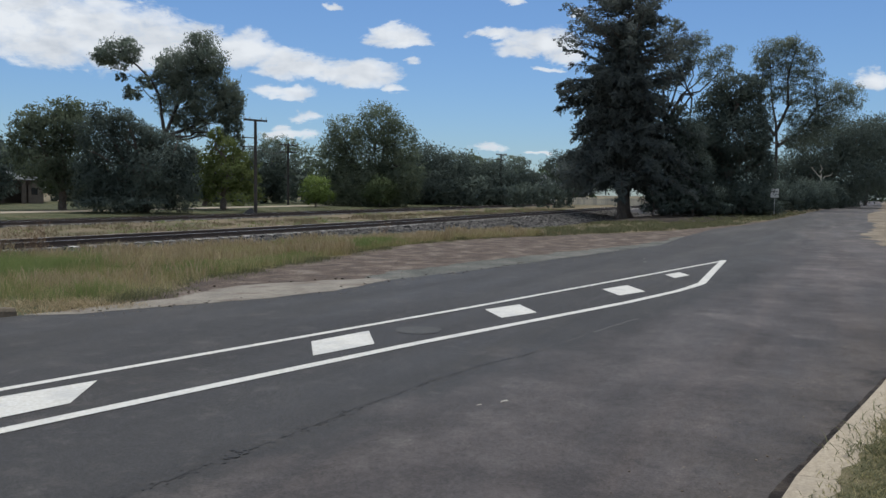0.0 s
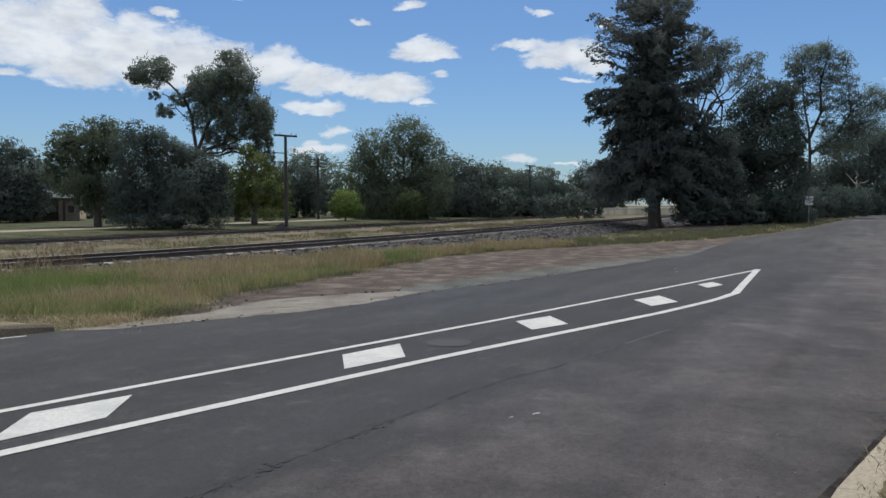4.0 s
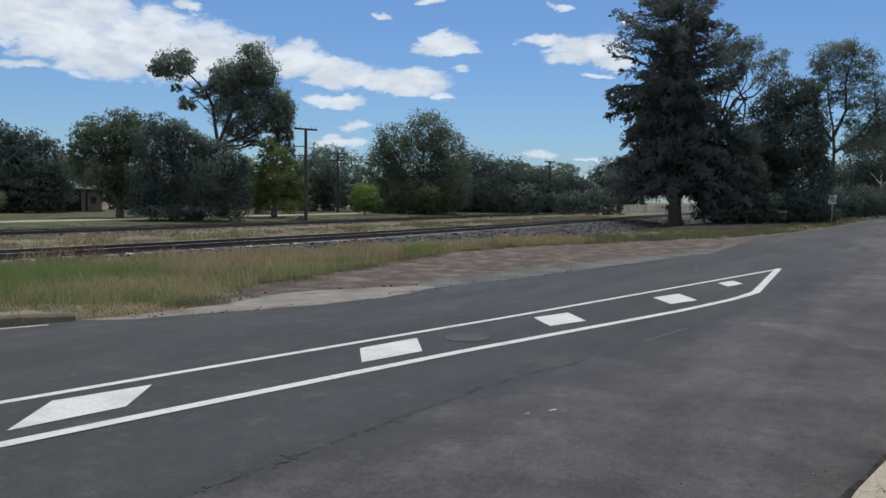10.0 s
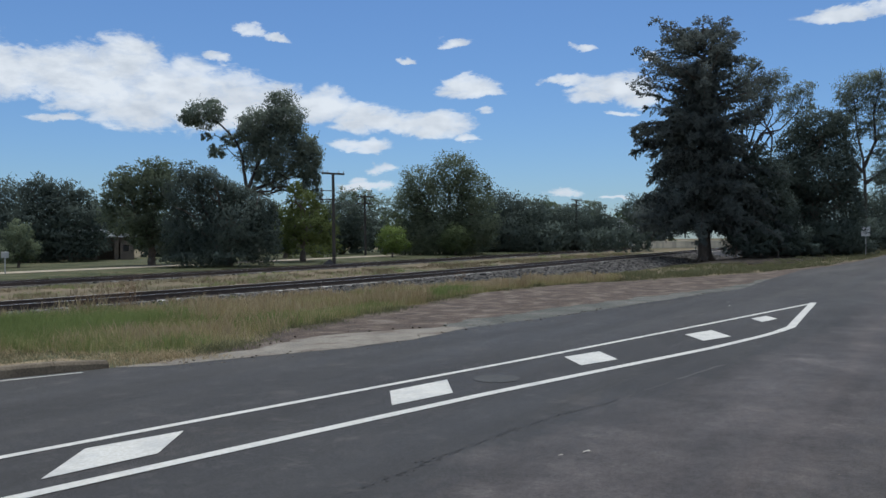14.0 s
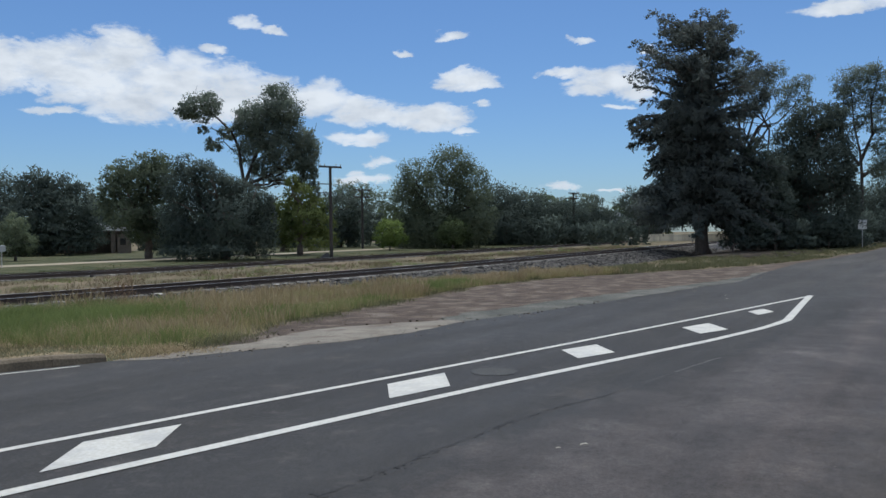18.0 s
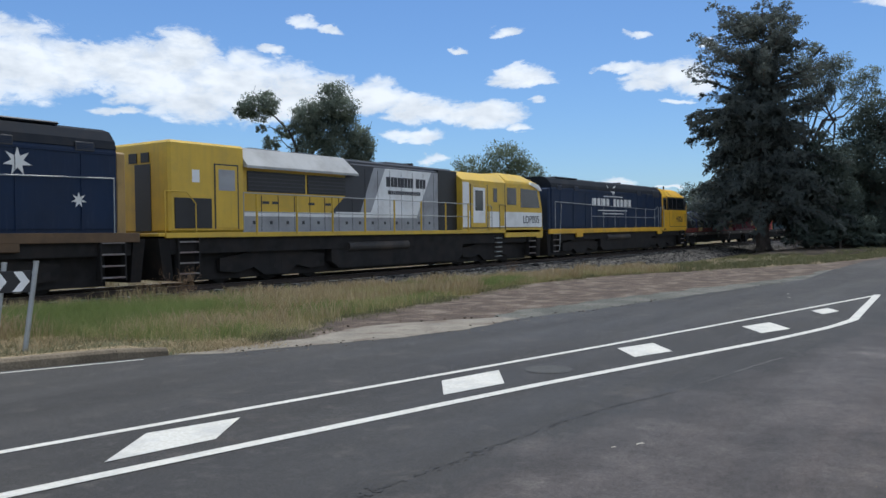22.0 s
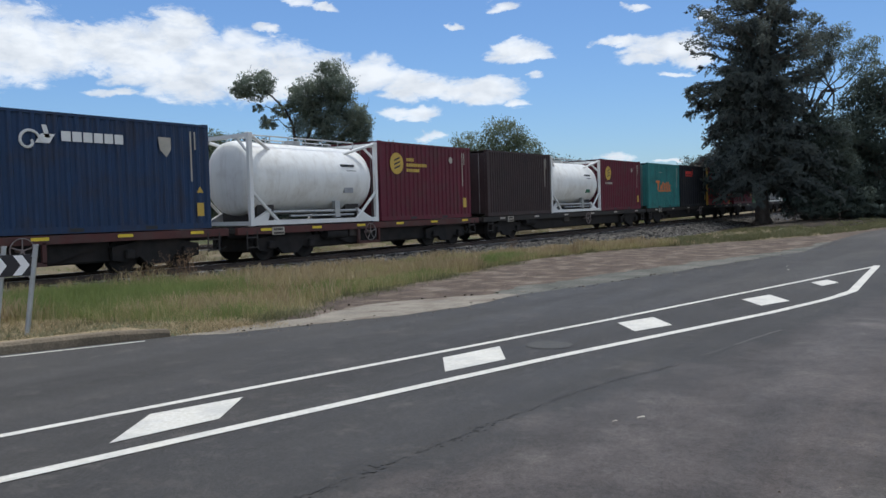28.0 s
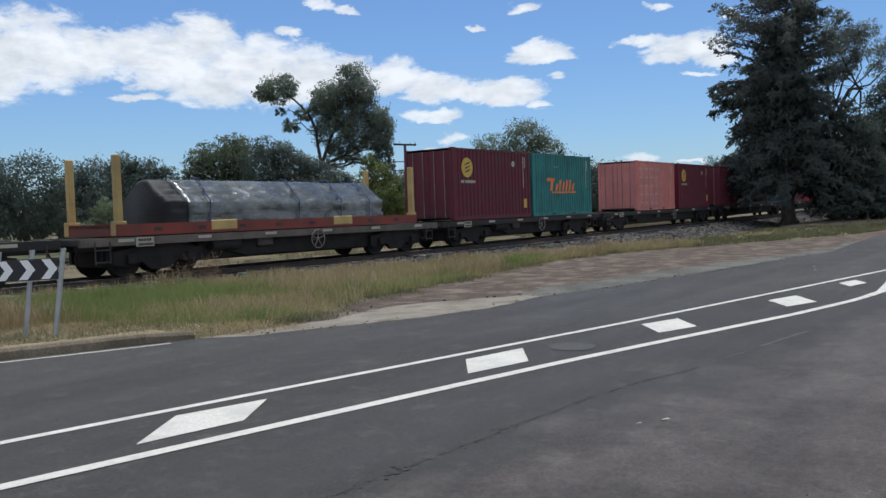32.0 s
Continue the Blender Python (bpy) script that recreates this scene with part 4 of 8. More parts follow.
def leaves(rng, centre, radius, n, size, droop=0.3, hollow=0.35):
    """Corners of leaf sprays gathered in clumps over an uneven ball; droop tips them downwards."""
    def ball(m):
        d = rng.normal(size=(m, 3))
        return d / np.linalg.norm(d, axis=1)[:, None]
    m = max(18, int(n / 24))
    d = ball(m)
    lump = np.array([1 + 0.30 * noise.noise((q[0] * 2.1 + centre[0], q[1] * 2.1 + centre[1], q[2] * 2.1 + centre[2])) for q in d])
    knots = d * ((hollow + (1 - hollow) * rng.random(m) ** 0.5) * lump)[:, None]
    pick = rng.integers(0, m, n)
    off = ball(n) * (rng.random(n) ** 0.6)[:, None] * rng.uniform(0.24, 0.48, m)[pick][:, None]
    off[:, 2] *= 0.75
    p = (knots[pick] + off) * np.array(radius)[None] + np.array(centre)[None]
    a = rng.normal(size=(n, 3))
    a[:, 2] -= droop * 2.2
    a /= np.linalg.norm(a, axis=1)[:, None]
    b = np.cross(a, rng.normal(size=(n, 3)))
    b /= np.linalg.norm(b, axis=1)[:, None] + 1e-9
    s = size * rng.uniform(0.6, 1.5, n)[:, None]
    quad = np.stack([p - a * s * 0.8, p + b * s * 0.36 - a * s * 0.1, p + a * s, p - b * s * 0.36 + a * s * 0.1], 1)
    # each spray turns its upper side outwards and takes its shading from the roundness of its clump
    out = off / (np.linalg.norm(off, axis=1)[:, None] + 1e-6) * 0.6 + knots[pick] * 1.0 + rng.normal(0, 0.06, (n, 3)) + np.array((0, 0, 0.25))
    out /= np.linalg.norm(out, axis=1)[:, None]
    flip = (np.cross(quad[:, 1] - quad[:, 0], quad[:, 2] - quad[:, 0]) * out).sum(1) < 0
    quad[flip] = quad[flip][:, ::-1]
    return np.concatenate([quad, np.repeat(out[:, None], 4, 1)], -1)


def crown(name, quads, mat, parent, label=""):
    return mesh_part(name, leaf_mesh(name, quads, mat), None, parent, label)


def leaf_mesh(name, quads, mat):
    v = np.concatenate(quads).reshape(-1, 6)
    me = cloud_mesh(name, v[:, :3], np.arange(len(v)).reshape(-1, 4), mat)
    me.polygons.foreach_set("use_smooth", np.ones(len(me.polygons), dtype=bool))
    me.normals_split_custom_set_from_vertices(v[:, 3:].tolist())
    return me


def limb(bm, pts, r0, r1, n=7):
    """A tapered, bending limb through points."""
    rings = []
    for i, p in enumerate(pts):
        d = (Vector(pts[min(i + 1, len(pts) - 1)]) - Vector(pts[max(i - 1, 0)])).normalized()
        q = d.to_track_quat("Z", "Y").to_matrix()
        r = r0 + (r1 - r0) * i / (len(pts) - 1)
        rings.append([bm.verts.new(Vector(p) + q @ Vector((r * math.cos(k * 2 * math.pi / n), r * math.sin(k * 2 * math.pi / n), 0))) for k in range(n)])
    for p, q in zip(rings[:-1], rings[1:]):
        for k in range(n):
            bm.faces.new((p[k], p[(k + 1) % n], q[(k + 1) % n], q[k]))
    bm.faces.new(rings[0][::-1])
    bm.faces.new(rings[-1])


def bend(a, b, k, rng, wob=0.06):
    a, b = Vector(a), Vector(b)
    s = (b - a).length * wob
    return [a + (b - a) * (i / k) + Vector(rng.normal(0, s, 3)) * (0 < i < k) for i in range(k + 1)]


def tree(name, label, az, r, lobes, leaf, mat, bark, seed, density=1.0, trunk=0.22, category="tree", droop=0.35, fork=0.35, hollow=0.35, stems=(), swell=1.15):
    """A tree with its foot at a bearing and range. Lobes of the crown: bearing, height angle, half width and half height in degrees.
    Stems, where bare limbs show: lines of bearing and height angle that the lobes' own limbs spring from."""
    rng = np.random.default_rng(seed)
    foot = at_bearing(az, r)
    t = thing(name, label, category, Matrix.Translation(foot))
    cs, quads = [], []
    for a, e, wa, we in lobes:
        rr = r + rng.uniform(-0.25, 0.25) * r * radians(wa) * 2
        c = at_bearing(a, rr, e) - foot
        w, h = r * radians(wa) * swell, r * radians(we) * swell
        cs.append((c, h))
        size = leaf * 0.34
        n = int(density * 3.05 * math.pi * w * h / (0.65 * size * size)) + 60
        quads.append(leaves(rng, c, (w, w, h), n, size, droop, hollow))
    low = min(c.z - h for c, h in cs)
    top = max(c.z for c, h in cs)
    mid = sum((c for c, h in cs), Vector()) / len(cs)
    knot = Vector((mid.x * fork, mid.y * fork, max(low * 0.6, top * 0.3)))
    roots = []
    for k, line in enumerate(stems):
        pts = [at_bearing(a, r, e) - foot for a, e in line]
        if k == 0:
            knot = pts[0]
        bm = bmesh.new()
        limb(bm, pts, trunk * 0.72, trunk * 0.22, 8)
        part("limb", bm, bark, t)
        roots += pts[1:]
    bm = bmesh.new()
    limb(bm, bend((0, 0, -0.25), knot, 4, rng, 0.03), trunk * 1.25, trunk * 0.8, 9)
    part("trunk", bm, bark, t)
    for c, h in cs:
        bm = bmesh.new()
        end = c + Vector((0, 0, h * 0.3))
        below = [q for q in roots if q.z < end.z + 0.3]
        start = min(below, key=lambda q: (q - end).length) if below else knot
        pts = bend(start, end, 5, rng, 0.07)
        limb(bm, pts, trunk * (0.26 if below else 0.55), trunk * 0.10)
        for q in range(3):
            s = pts[2 + q]
            limb(bm, bend(s, s + Vector(rng.normal(0, 0.5, 3)) * h + Vector((0, 0, h * 0.4)), 3, rng), trunk * 0.2, trunk * 0.05, 5)
        part("limb", bm, bark, t)
    crown("crown", quads, mat, t)
    return t


# ---- the scenery beyond ----
def fronds(rng, pts, reach, thick):
    """Feathery hanging twigs on both sides of a branch, each set with short needles."""
    n = max(12, int(reach * 8.5 * thick))
    u = 0.12 + 0.9 * rng.random(n) ** 0.8
    line = np.array([tuple(q) for q in pts])
    at = np.stack([np.interp(u, (0, 0.4, 0.75, 1.0), line[:, i]) for i in range(3)], 1)
    along = (line[3] - line[0]) / np.linalg.norm(line[3] - line[0])
    side = np.cross(along, (0, 0, 1.0))
    side /= np.linalg.norm(side)
    sgn = rng.choice((-1.0, 1.0), n)[:, None]
    twig = along[None] * rng.uniform(0.3, 0.9, n)[:, None] + side[None] * sgn * rng.uniform(0.2, 0.9, n)[:, None]
    twig[:, 2] += rng.uniform(-0.85, 0.55, n)
    twig /= np.linalg.norm(twig, axis=1)[:, None]
    long = rng.uniform(0.45, 1.0, n) * (1.15 - 0.45 * u)
    m = 13
    f = rng.random((n, m))
    base = at[:, None] + twig[:, None] * (f * long[:, None])[..., None]
    base[..., 2] -= 0.22 * f * f * long[:, None]
    base = base.reshape(-1, 3) + rng.normal(0, 0.05, (n * m, 3))
    d = np.repeat(twig, m, 0) + rng.normal(0, 0.5, (n * m, 3))
    d[:, 2] -= 0.25
    d /= np.linalg.norm(d, axis=1)[:, None]
    w = np.cross(d, rng.normal(size=(n * m, 3)))
    w /= np.linalg.norm(w, axis=1)[:, None] + 1e-9
    s = rng.uniform(0.10, 0.22, n * m)[:, None]
    quad = np.stack([base - d * s * 0.7, base + w * s * 0.30, base + d * s, base - w * s * 0.30], 1)
    out = np.stack([base[:, 0] + 0.3, base[:, 1], np.full(len(base), 1.6)], 1)
    out /= np.linalg.norm(out, axis=1)[:, None]
    out += rng.normal(0, 0.28, out.shape)
    out /= np.linalg.norm(out, axis=1)[:, None]
    flip = (np.cross(quad[:, 1] - quad[:, 0], quad[:, 2] - quad[:, 0]) * out).sum(1) < 0
    quad[flip] = quad[flip][:, ::-1]
    return np.concatenate([quad, np.repeat(out[:, None], 4, 1)], -1)


def conifer():
    """The tall dark she-oak-like conifer that stands before the line."""
    rng = np.random.default_rng(77)
    foot = at_bearing(77.1, 66)
    t = thing("tall_conifer", "tall dark conifer with drooping branches down to the grass", "tree", Matrix.Translation(foot))
    bm = bmesh.new()
    limb(bm, bend((0, 0, -0.3), (-0.3, 0, 9), 5, rng, 0.01) + bend((-0.3, 0, 10.5), (-0.4, 0, 18.4), 5, rng, 0.012), 0.55, 0.05, 11)
    for k in range(7):
        a = k * 0.9
        limb(bm, [(0.4 * math.cos(a), 0.4 * math.sin(a), 0.5), (0.7 * math.cos(a), 0.7 * math.sin(a), 0.1), (1.1 * math.cos(a), 1.1 * math.sin(a), -0.2)], 0.16, 0.08, 6)
    part("trunk", bm, BARK, t)
    quads = []
    # reach of the branches towards the line and towards the road
    zs = (2.2, 3.2, 5.2, 7.4, 9.7, 11.4, 13.0, 15.0, 16.3, 17.4, 18.6, 19.4)
    line_side = (4.4, 5.4, 4.9, 4.4, 5.6, 5.0, 4.9, 4.8, 4.0, 4.3, 2.6, 0.9)
    road_side = (5.4, 6.2, 6.0, 4.8, 4.2, 4.0, 3.7, 3.2, 2.9, 2.8, 1.8, 0.7)
    for k in range(270):
        z = 2.6 + 15.3 * (k / 270) ** 0.95
        if z > 11.0 and k % 5 in (1, 3):
            continue
        a = k * 2.39996 + rng.uniform(-.3, .3)
        toward = 0.5 + 0.5 * max(-1.0, min(1.0, 1.6 * (0.974 * math.sin(a) - 0.225 * math.cos(a))))
        ragged_edge = 1 + 0.26 * noise.noise((z * 0.6, math.cos(a) * 1.5, math.sin(a) * 1.5))
        reach = (float(np.interp(z, zs, line_side)) * toward + float(np.interp(z, zs, road_side)) * (1 - toward)) * rng.uniform(0.62, 1.08) * ragged_edge
        high = min(max((z - 8.0) / 6.0, 0.0), 1.0)
        lift = rng.uniform(-0.32, 0.20) + (0.42 if z < 14.5 else 0.22) * high
        start = Vector((-0.3, 0, z))
        end = start + Vector((math.cos(a), math.sin(a), lift)) * reach
        pts = [start, start.lerp(end, 0.4) + Vector((0, 0, (0.05 - 0.10 * high) * reach)), start.lerp(end, 0.75), end + Vector((0, 0, (-0.10 + 0.10 * high) * reach))]
        bm = bmesh.new()
        limb(bm, pts, 0.07, 0.015, 5)
        part("branch", bm, BARK, t)
        if z < 12.0:
            quads.append(fronds(rng, pts, reach, float(np.interp(z, (2, 9, 12), (1.5, 1.35, 0.7)))))
            continue
        # the upper branches end in fine rounded sprays
        for u, w in ((0.45, 0.62), (0.72, 0.72), (1.0, 0.66)):
            p = start.lerp(end, u)
            quads.append(leaves(rng, p, (w, w, w * 0.62), 150, 0.105, 0.1, 0.1))
    for dx, dy, z, w in ((0, 0, 18.5, 0.7), (0.2, 0.8, 17.9, 0.8), (0.2, -0.9, 17.8, 0.8), (-0.3, 0.2, 17.4, 1.0), (0, 1.9, 17.2, 0.8), (0, -1.9, 16.9, 0.8)):
        quads.append(leaves(rng, (-0.4 + dx, dy, z), (w, w, w * 0.7), 260, 0.105, 0.1, 0.1))
    # old close growth round the lower trunk
    for z, w, dy in ((3.6, 3.6, -0.6), (5.2, 3.8, 0.2), (6.8, 3.2, 0.5), (8.4, 3.0, 0.7), (10.0, 2.7, 0.8), (11.4, 2.2, 0.5), (4.4, 2.6, -3.0), (3.4, 2.4, 3.0), (12.6, 1.9, 0.4), (13.9, 1.4, 0.3)):
        quads.append(leaves(rng, (-0.3 - 0.2 * dy, dy, z), (w, w, 1.5), 2300, 0.16, 0.4, 0.25))
    crown("crown", quads, CONLEAF, t)
    # two airy gums lean out of its far side
    tree("gum_tree", "slender gum tree with airy grey-green crown", 80.4, 76,
         ((81.6, 10.3, 0.7, 0.8), (80.6, 9.6, 0.99, 1.03), (79.4, 10.4, 0.86, 1.1), (80.1, 11.6, 0.5, 0.44), (80.0, 8.1, 0.79, 0.74), (81.1, 8.8, 0.49, 0.51)), 0.26, HAZEGUM, GUMBARK, 31, 0.5, 0.15, hollow=0.1,
         stems=(((79.6, 5.4), (80.1, 6.8), (80.6, 8.6), (81.2, 9.8)), ((79.6, 5.4), (79.4, 8.0), (79.6, 10.0), (80.0, 11.2))))
    tree("gum_tree", "slender gum tree with airy grey-green crown", 81.6, 82,
         ((82.5, 9.1, 0.76, 0.8), (83.3, 9.6, 0.58, 0.61), (82.1, 8.1, 0.56, 0.51), (83.5, 8.7, 0.41, 0.51)), 0.26, HAZEGUM, GUMBARK, 32, 0.5, 0.13, hollow=0.1,
         stems=(((79.9, 5.6), (80.6, 7.0), (81.4, 7.6), (82.2, 8.4), (82.6, 9.1)), ((80.6, 7.0), (81.8, 7.2), (82.8, 8.2), (83.3, 9.3))))


def scenery_trees():
    # far side of the line, from the park to the houses
    tree("park_tree", "broad dark park tree behind the path", 31.5, 78, ((32.5, 3.6, 1.06, 0.92), (33.8, 3.3, 1.02, 1.0), (35.1, 2.9, 0.85, 0.72), (33.1, 2.7, 1.58, 0.92), (35.9, 2.1, 0.6, 0.87), (34.4, 1.8, 1.68, 1.01), (32.5, 1.5, 1.56, 1.13), (35.6, 1.1, 1.12, 0.94), (33.8, 0.6, 1.91, 0.86), (33.8, -0.2, 1.98, 0.72), (32.4, -0.1, 1.55, 0.92), (35.5, 0.0, 0.98, 0.58)), 0.42, DARKLEAF, BARK, 1, 0.9, 0.3)
    tree("park_tree", "broad dark park tree behind the path", 26.8, 74, ((26.8, 2.6, 2.2, 1.7), (24.6, 2.4, 2.0, 1.6), (26.0, 0.8, 2.4, 1.3)), 0.42, DARKLEAF, BARK, 2, 0.9, 0.3)
    tree("park_tree", "dark park tree with a low dense crown", 34.6, 104, ((35.2, 1.5, 1.8, 1.3), (35.0, 0.5, 1.3, 1.2), (33.6, 0.0, 1.6, 1.1), (37.2, 2.0, 1.2, 0.7)), 0.42, DARKLEAF, BARK, 3, 0.9, 0.26)
    tree("park_tree", "broad dark park tree behind the path", 30.3, 84, ((30.7, 3.0, 1.44, 1.23), (29.5, 2.2, 1.22, 1.22), (29.1, 1.0, 1.92, 1.22), (31.4, 1.4, 1.99, 1.39), (30.3, 0.2, 3.1, 0.87), (28.0, 0.6, 1.25, 0.92)), 0.40, DARKLEAF, BARK, 72, 0.9, 0.28)
    tree("pale_shrub", "pale grey-green garden shrub beside a path", 31.3, 62, ((31.3, 0.75, 0.75, 0.8), (31.0, -0.2, 0.9, 0.6), (32.0, -0.2, 0.7, 0.6)), 0.26, GREYLEAF, BARK, 4, 1.1, 0.10, "shrub")
    tree("pale_shrub", "low pale grey-green shrub beside a path", 29.9, 61, ((29.9, -0.4, 0.9, 0.5),), 0.26, GREYLEAF, BARK, 5, 1.1, 0.08, "shrub")
    tree("pepper_tree", "grey-green spreading tree at the railway fence", 39.3, 60, ((37.2, 4.1, 0.74, 0.66), (36.9, 2.9, 0.6, 1.1), (38.6, 4.6, 1.1, 0.96), (39.7, 5.1, 0.98, 0.74), (37.7, 3.4, 1.02, 1.1), (39.2, 3.6, 1.46, 1.26), (40.2, 4.0, 0.99, 1.27), (38.1, 1.7, 1.71, 1.18), (39.8, 1.7, 1.47, 1.35), (40.3, 0.4, 0.92, 1.13), (38.9, 0.6, 0.9, 0.74)), 0.34, GUMLEAF, BARK, 6, 0.95, 0.25)
    tree("dark_bush", "dense dark evergreen bush down to the ground", 44.2, 55, ((41.9, 4.7, 1.01, 0.91), (43.1, 4.4, 0.87, 0.84), (41.4, 3.5, 1.21, 1.43), (43.6, 3.2, 1.39, 1.22), (44.6, 3.5, 0.89, 0.77), (45.5, 2.8, 1.27, 1.08), (46.5, 2.4, 0.91, 1.16), (42.3, 1.6, 1.73, 1.71), (44.9, 1.3, 2.08, 1.62), (41.8, 0.1, 1.22, 1.21), (44.1, -0.0, 2.28, 1.23), (46.5, 0.2, 1.13, 1.56), (47.2, 1.2, 0.46, 1.32), (40.9, 0.8, 0.99, 1.66), (43.0, -0.8, 2.55, 0.53)), 0.25, DARKLEAF, BARK, 7, 0.95, 0.3, "bush")
    tree("leaning_gum", "tall gum tree with separate rounded crowns on bare limbs", 45.7, 66,
         ((42.6, 8.9, 1.23, 0.93), (43.3, 9.2, 0.66, 0.67), (41.9, 8.6, 0.72, 0.52), (42.8, 7.4, 0.33, 0.26), (43.6, 6.4, 0.62, 0.49), (44.5, 7.2, 0.63, 0.53), (46.5, 8.2, 1.43, 1.14), (45.8, 7.8, 0.9, 1.07), (46.4, 6.1, 1.36, 1.23), (47.1, 7.2, 1.14, 1.15), (47.8, 9.7, 1.03, 0.91), (48.3, 8.8, 1.15, 0.99), (48.6, 7.9, 0.84, 0.85), (49.8, 6.2, 0.89, 1.17), (49.4, 6.9, 0.85, 0.78), (50.0, 4.9, 0.66, 1.02), (49.2, 5.3, 0.92, 0.86), (48.1, 6.3, 1.15, 1.31), (47.7, 4.5, 0.76, 0.78), (49.4, 3.6, 0.69, 0.78), (50.3, 3.1, 0.35, 1.02), (46.5, 4.5, 0.53, 0.85)), 0.30, HAZEGUM, GUMBARK, 8, 1.25, 0.20, fork=0.15, swell=1.08, stems=(((45.5, 3.7), (45.3, 5.1), (45.2, 6.2), (44.7, 7.3), (43.8, 8.2), (43.1, 8.7)), ((45.5, 3.7), (46.1, 5.3), (46.7, 6.6), (47.7, 8.4), (47.9, 9.4)), ((45.5, 3.7), (47.1, 4.3), (48.8, 5.5), (49.9, 6.1))))
    tree("yellow_green_tree", "sunlit yellow-green deciduous tree", 49.3, 62, ((48.2, 2.1, 0.69, 0.78), (49.3, 3.0, 0.92, 0.86), (50.3, 2.1, 0.7, 0.87), (48.3, 0.6, 0.76, 0.86), (49.6, 1.2, 1.31, 1.1), (51.0, 0.8, 0.7, 0.95), (48.7, 3.8, 0.54, 0.55)), 0.34, YELLOWLEAF, BARK, 9, 0.9, 0.22)
    tree("yellow_green_tree", "sunlit yellow-green deciduous tree", 47.9, 74, ((47.8, 1.6, 1.1, 1.1), (48.6, 0.2, 1.2, 0.9), (50.6, -0.1, 1.2, 0.8)), 0.34, YELLOWLEAF, BARK, 10, 0.6, 0.2)
    tree("street_tree", "dark round street tree", 52.0, 88, ((52.0, 1.9, 1.4, 1.2), (53.4, 1.2, 1.5, 1.3), (51.2, 0.6, 1.6, 1.1)), 0.42, DARKLEAF, BARK, 11, 1.0, 0.22)
    tree("far_gum", "distant gum trees above the roofs", 53.0, 120, ((52.2, 3.2, 0.8, 0.7), (53.4, 3.0, 1.0, 0.8), (54.6, 2.6, 0.8, 0.7)), 0.5, GUMLEAF, GUMBARK, 12, 0.6, 0.3)
    tree("lime_bush", "small bright lime-green tree", 55.5, 72, ((55.5, 0.5, 0.85, 0.8), (55.2, -0.1, 0.7, 0.5), (55.9, 0.0, 0.7, 0.6)), 0.26, LIMELEAF, BARK, 13, 1.0, 0.08)
    tree("gum_clump", "tall dense gum beside the line", 59.4, 80, ((57.5, 4.1, 1.1, 1.2), (59.8, 4.9, 1.4, 1.3), (61.2, 3.9, 1.3, 1.3), (56.6, 2.2, 1.3, 1.6), (59.0, 2.6, 2.0, 1.7), (61.4, 1.6, 1.6, 1.6), (58.6, 0.5, 2.2, 1.5), (57.2, 0.2, 1.4, 1.2), (60.8, 0.2, 1.6, 1.2)), 0.36, GUMLEAF, GUMBARK, 14, 1.0, 0.32)
    tree("round_shrub", "rounded green shrub by the fence", 60.0, 76, ((60.0, 0.3, 1.1, 0.9),), 0.28, MIDLEAF, BARK, 15, 1.2, 0.1, "shrub")
    tree("roadside_tree", "dense dark tree in a long row", 63.8, 92, ((63.2, 2.2, 1.5, 1.3), (64.8, 1.9, 1.5, 1.2), (63.6, 0.6, 2.2, 1.3), (62.4, 1.3, 1.3, 1.3), (64.8, 0.2, 1.6, 1.1), (62.6, 0.1, 1.4, 1.0)), 0.42, DARKLEAF, BARK, 16, 1.1, 0.26)
    tree("roadside_tree", "dense dark tree in a long row", 67.3, 98, ((66.6, 1.5, 1.5, 1.1), (68.0, 1.3, 1.4, 1.1), (67.3, 0.3, 2.0, 1.0), (66.2, 0.1, 1.4, 0.9), (68.6, 0.1, 1.4, 0.9)), 0.42, DARKLEAF, BARK, 17, 1.1, 0.26)
    tree("roadside_tree", "dense dark tree in a long row", 69.9, 108, ((69.6, 1.5, 1.2, 1.0), (70.6, 0.9, 1.1, 0.9), (69.8, 0.2, 1.6, 0.7)), 0.45, DARKLEAF, BARK, 18, 1.1, 0.26)
    tree("far_gum", "distant gum crowns over the row", 66.8, 135, ((65.8, 2.6, 0.9, 0.6), (69.2, 2.3, 1.0, 0.6), (67.6, 2.0, 0.9, 0.6)), 0.55, GUMLEAF, GUMBARK, 19, 0.6, 0.3)
    tree("far_tree", "dark tree behind the railway yard", 73.4, 120, ((72.6, 2.2, 1.1, 0.9), (74.0, 2.3, 1.2, 1.1), (73.2, 0.9, 1.7, 0.9), (75.6, 1.9, 1.3, 1.2)), 0.5, DARKLEAF, BARK, 20, 1.0, 0.3)
    tree("low_bush", "low round bush by the yard", 71.3, 100, ((71.3, 0.1, 0.7, 0.5),), 0.35, DARKLEAF, BARK, 21, 1.1, 0.1, "shrub")
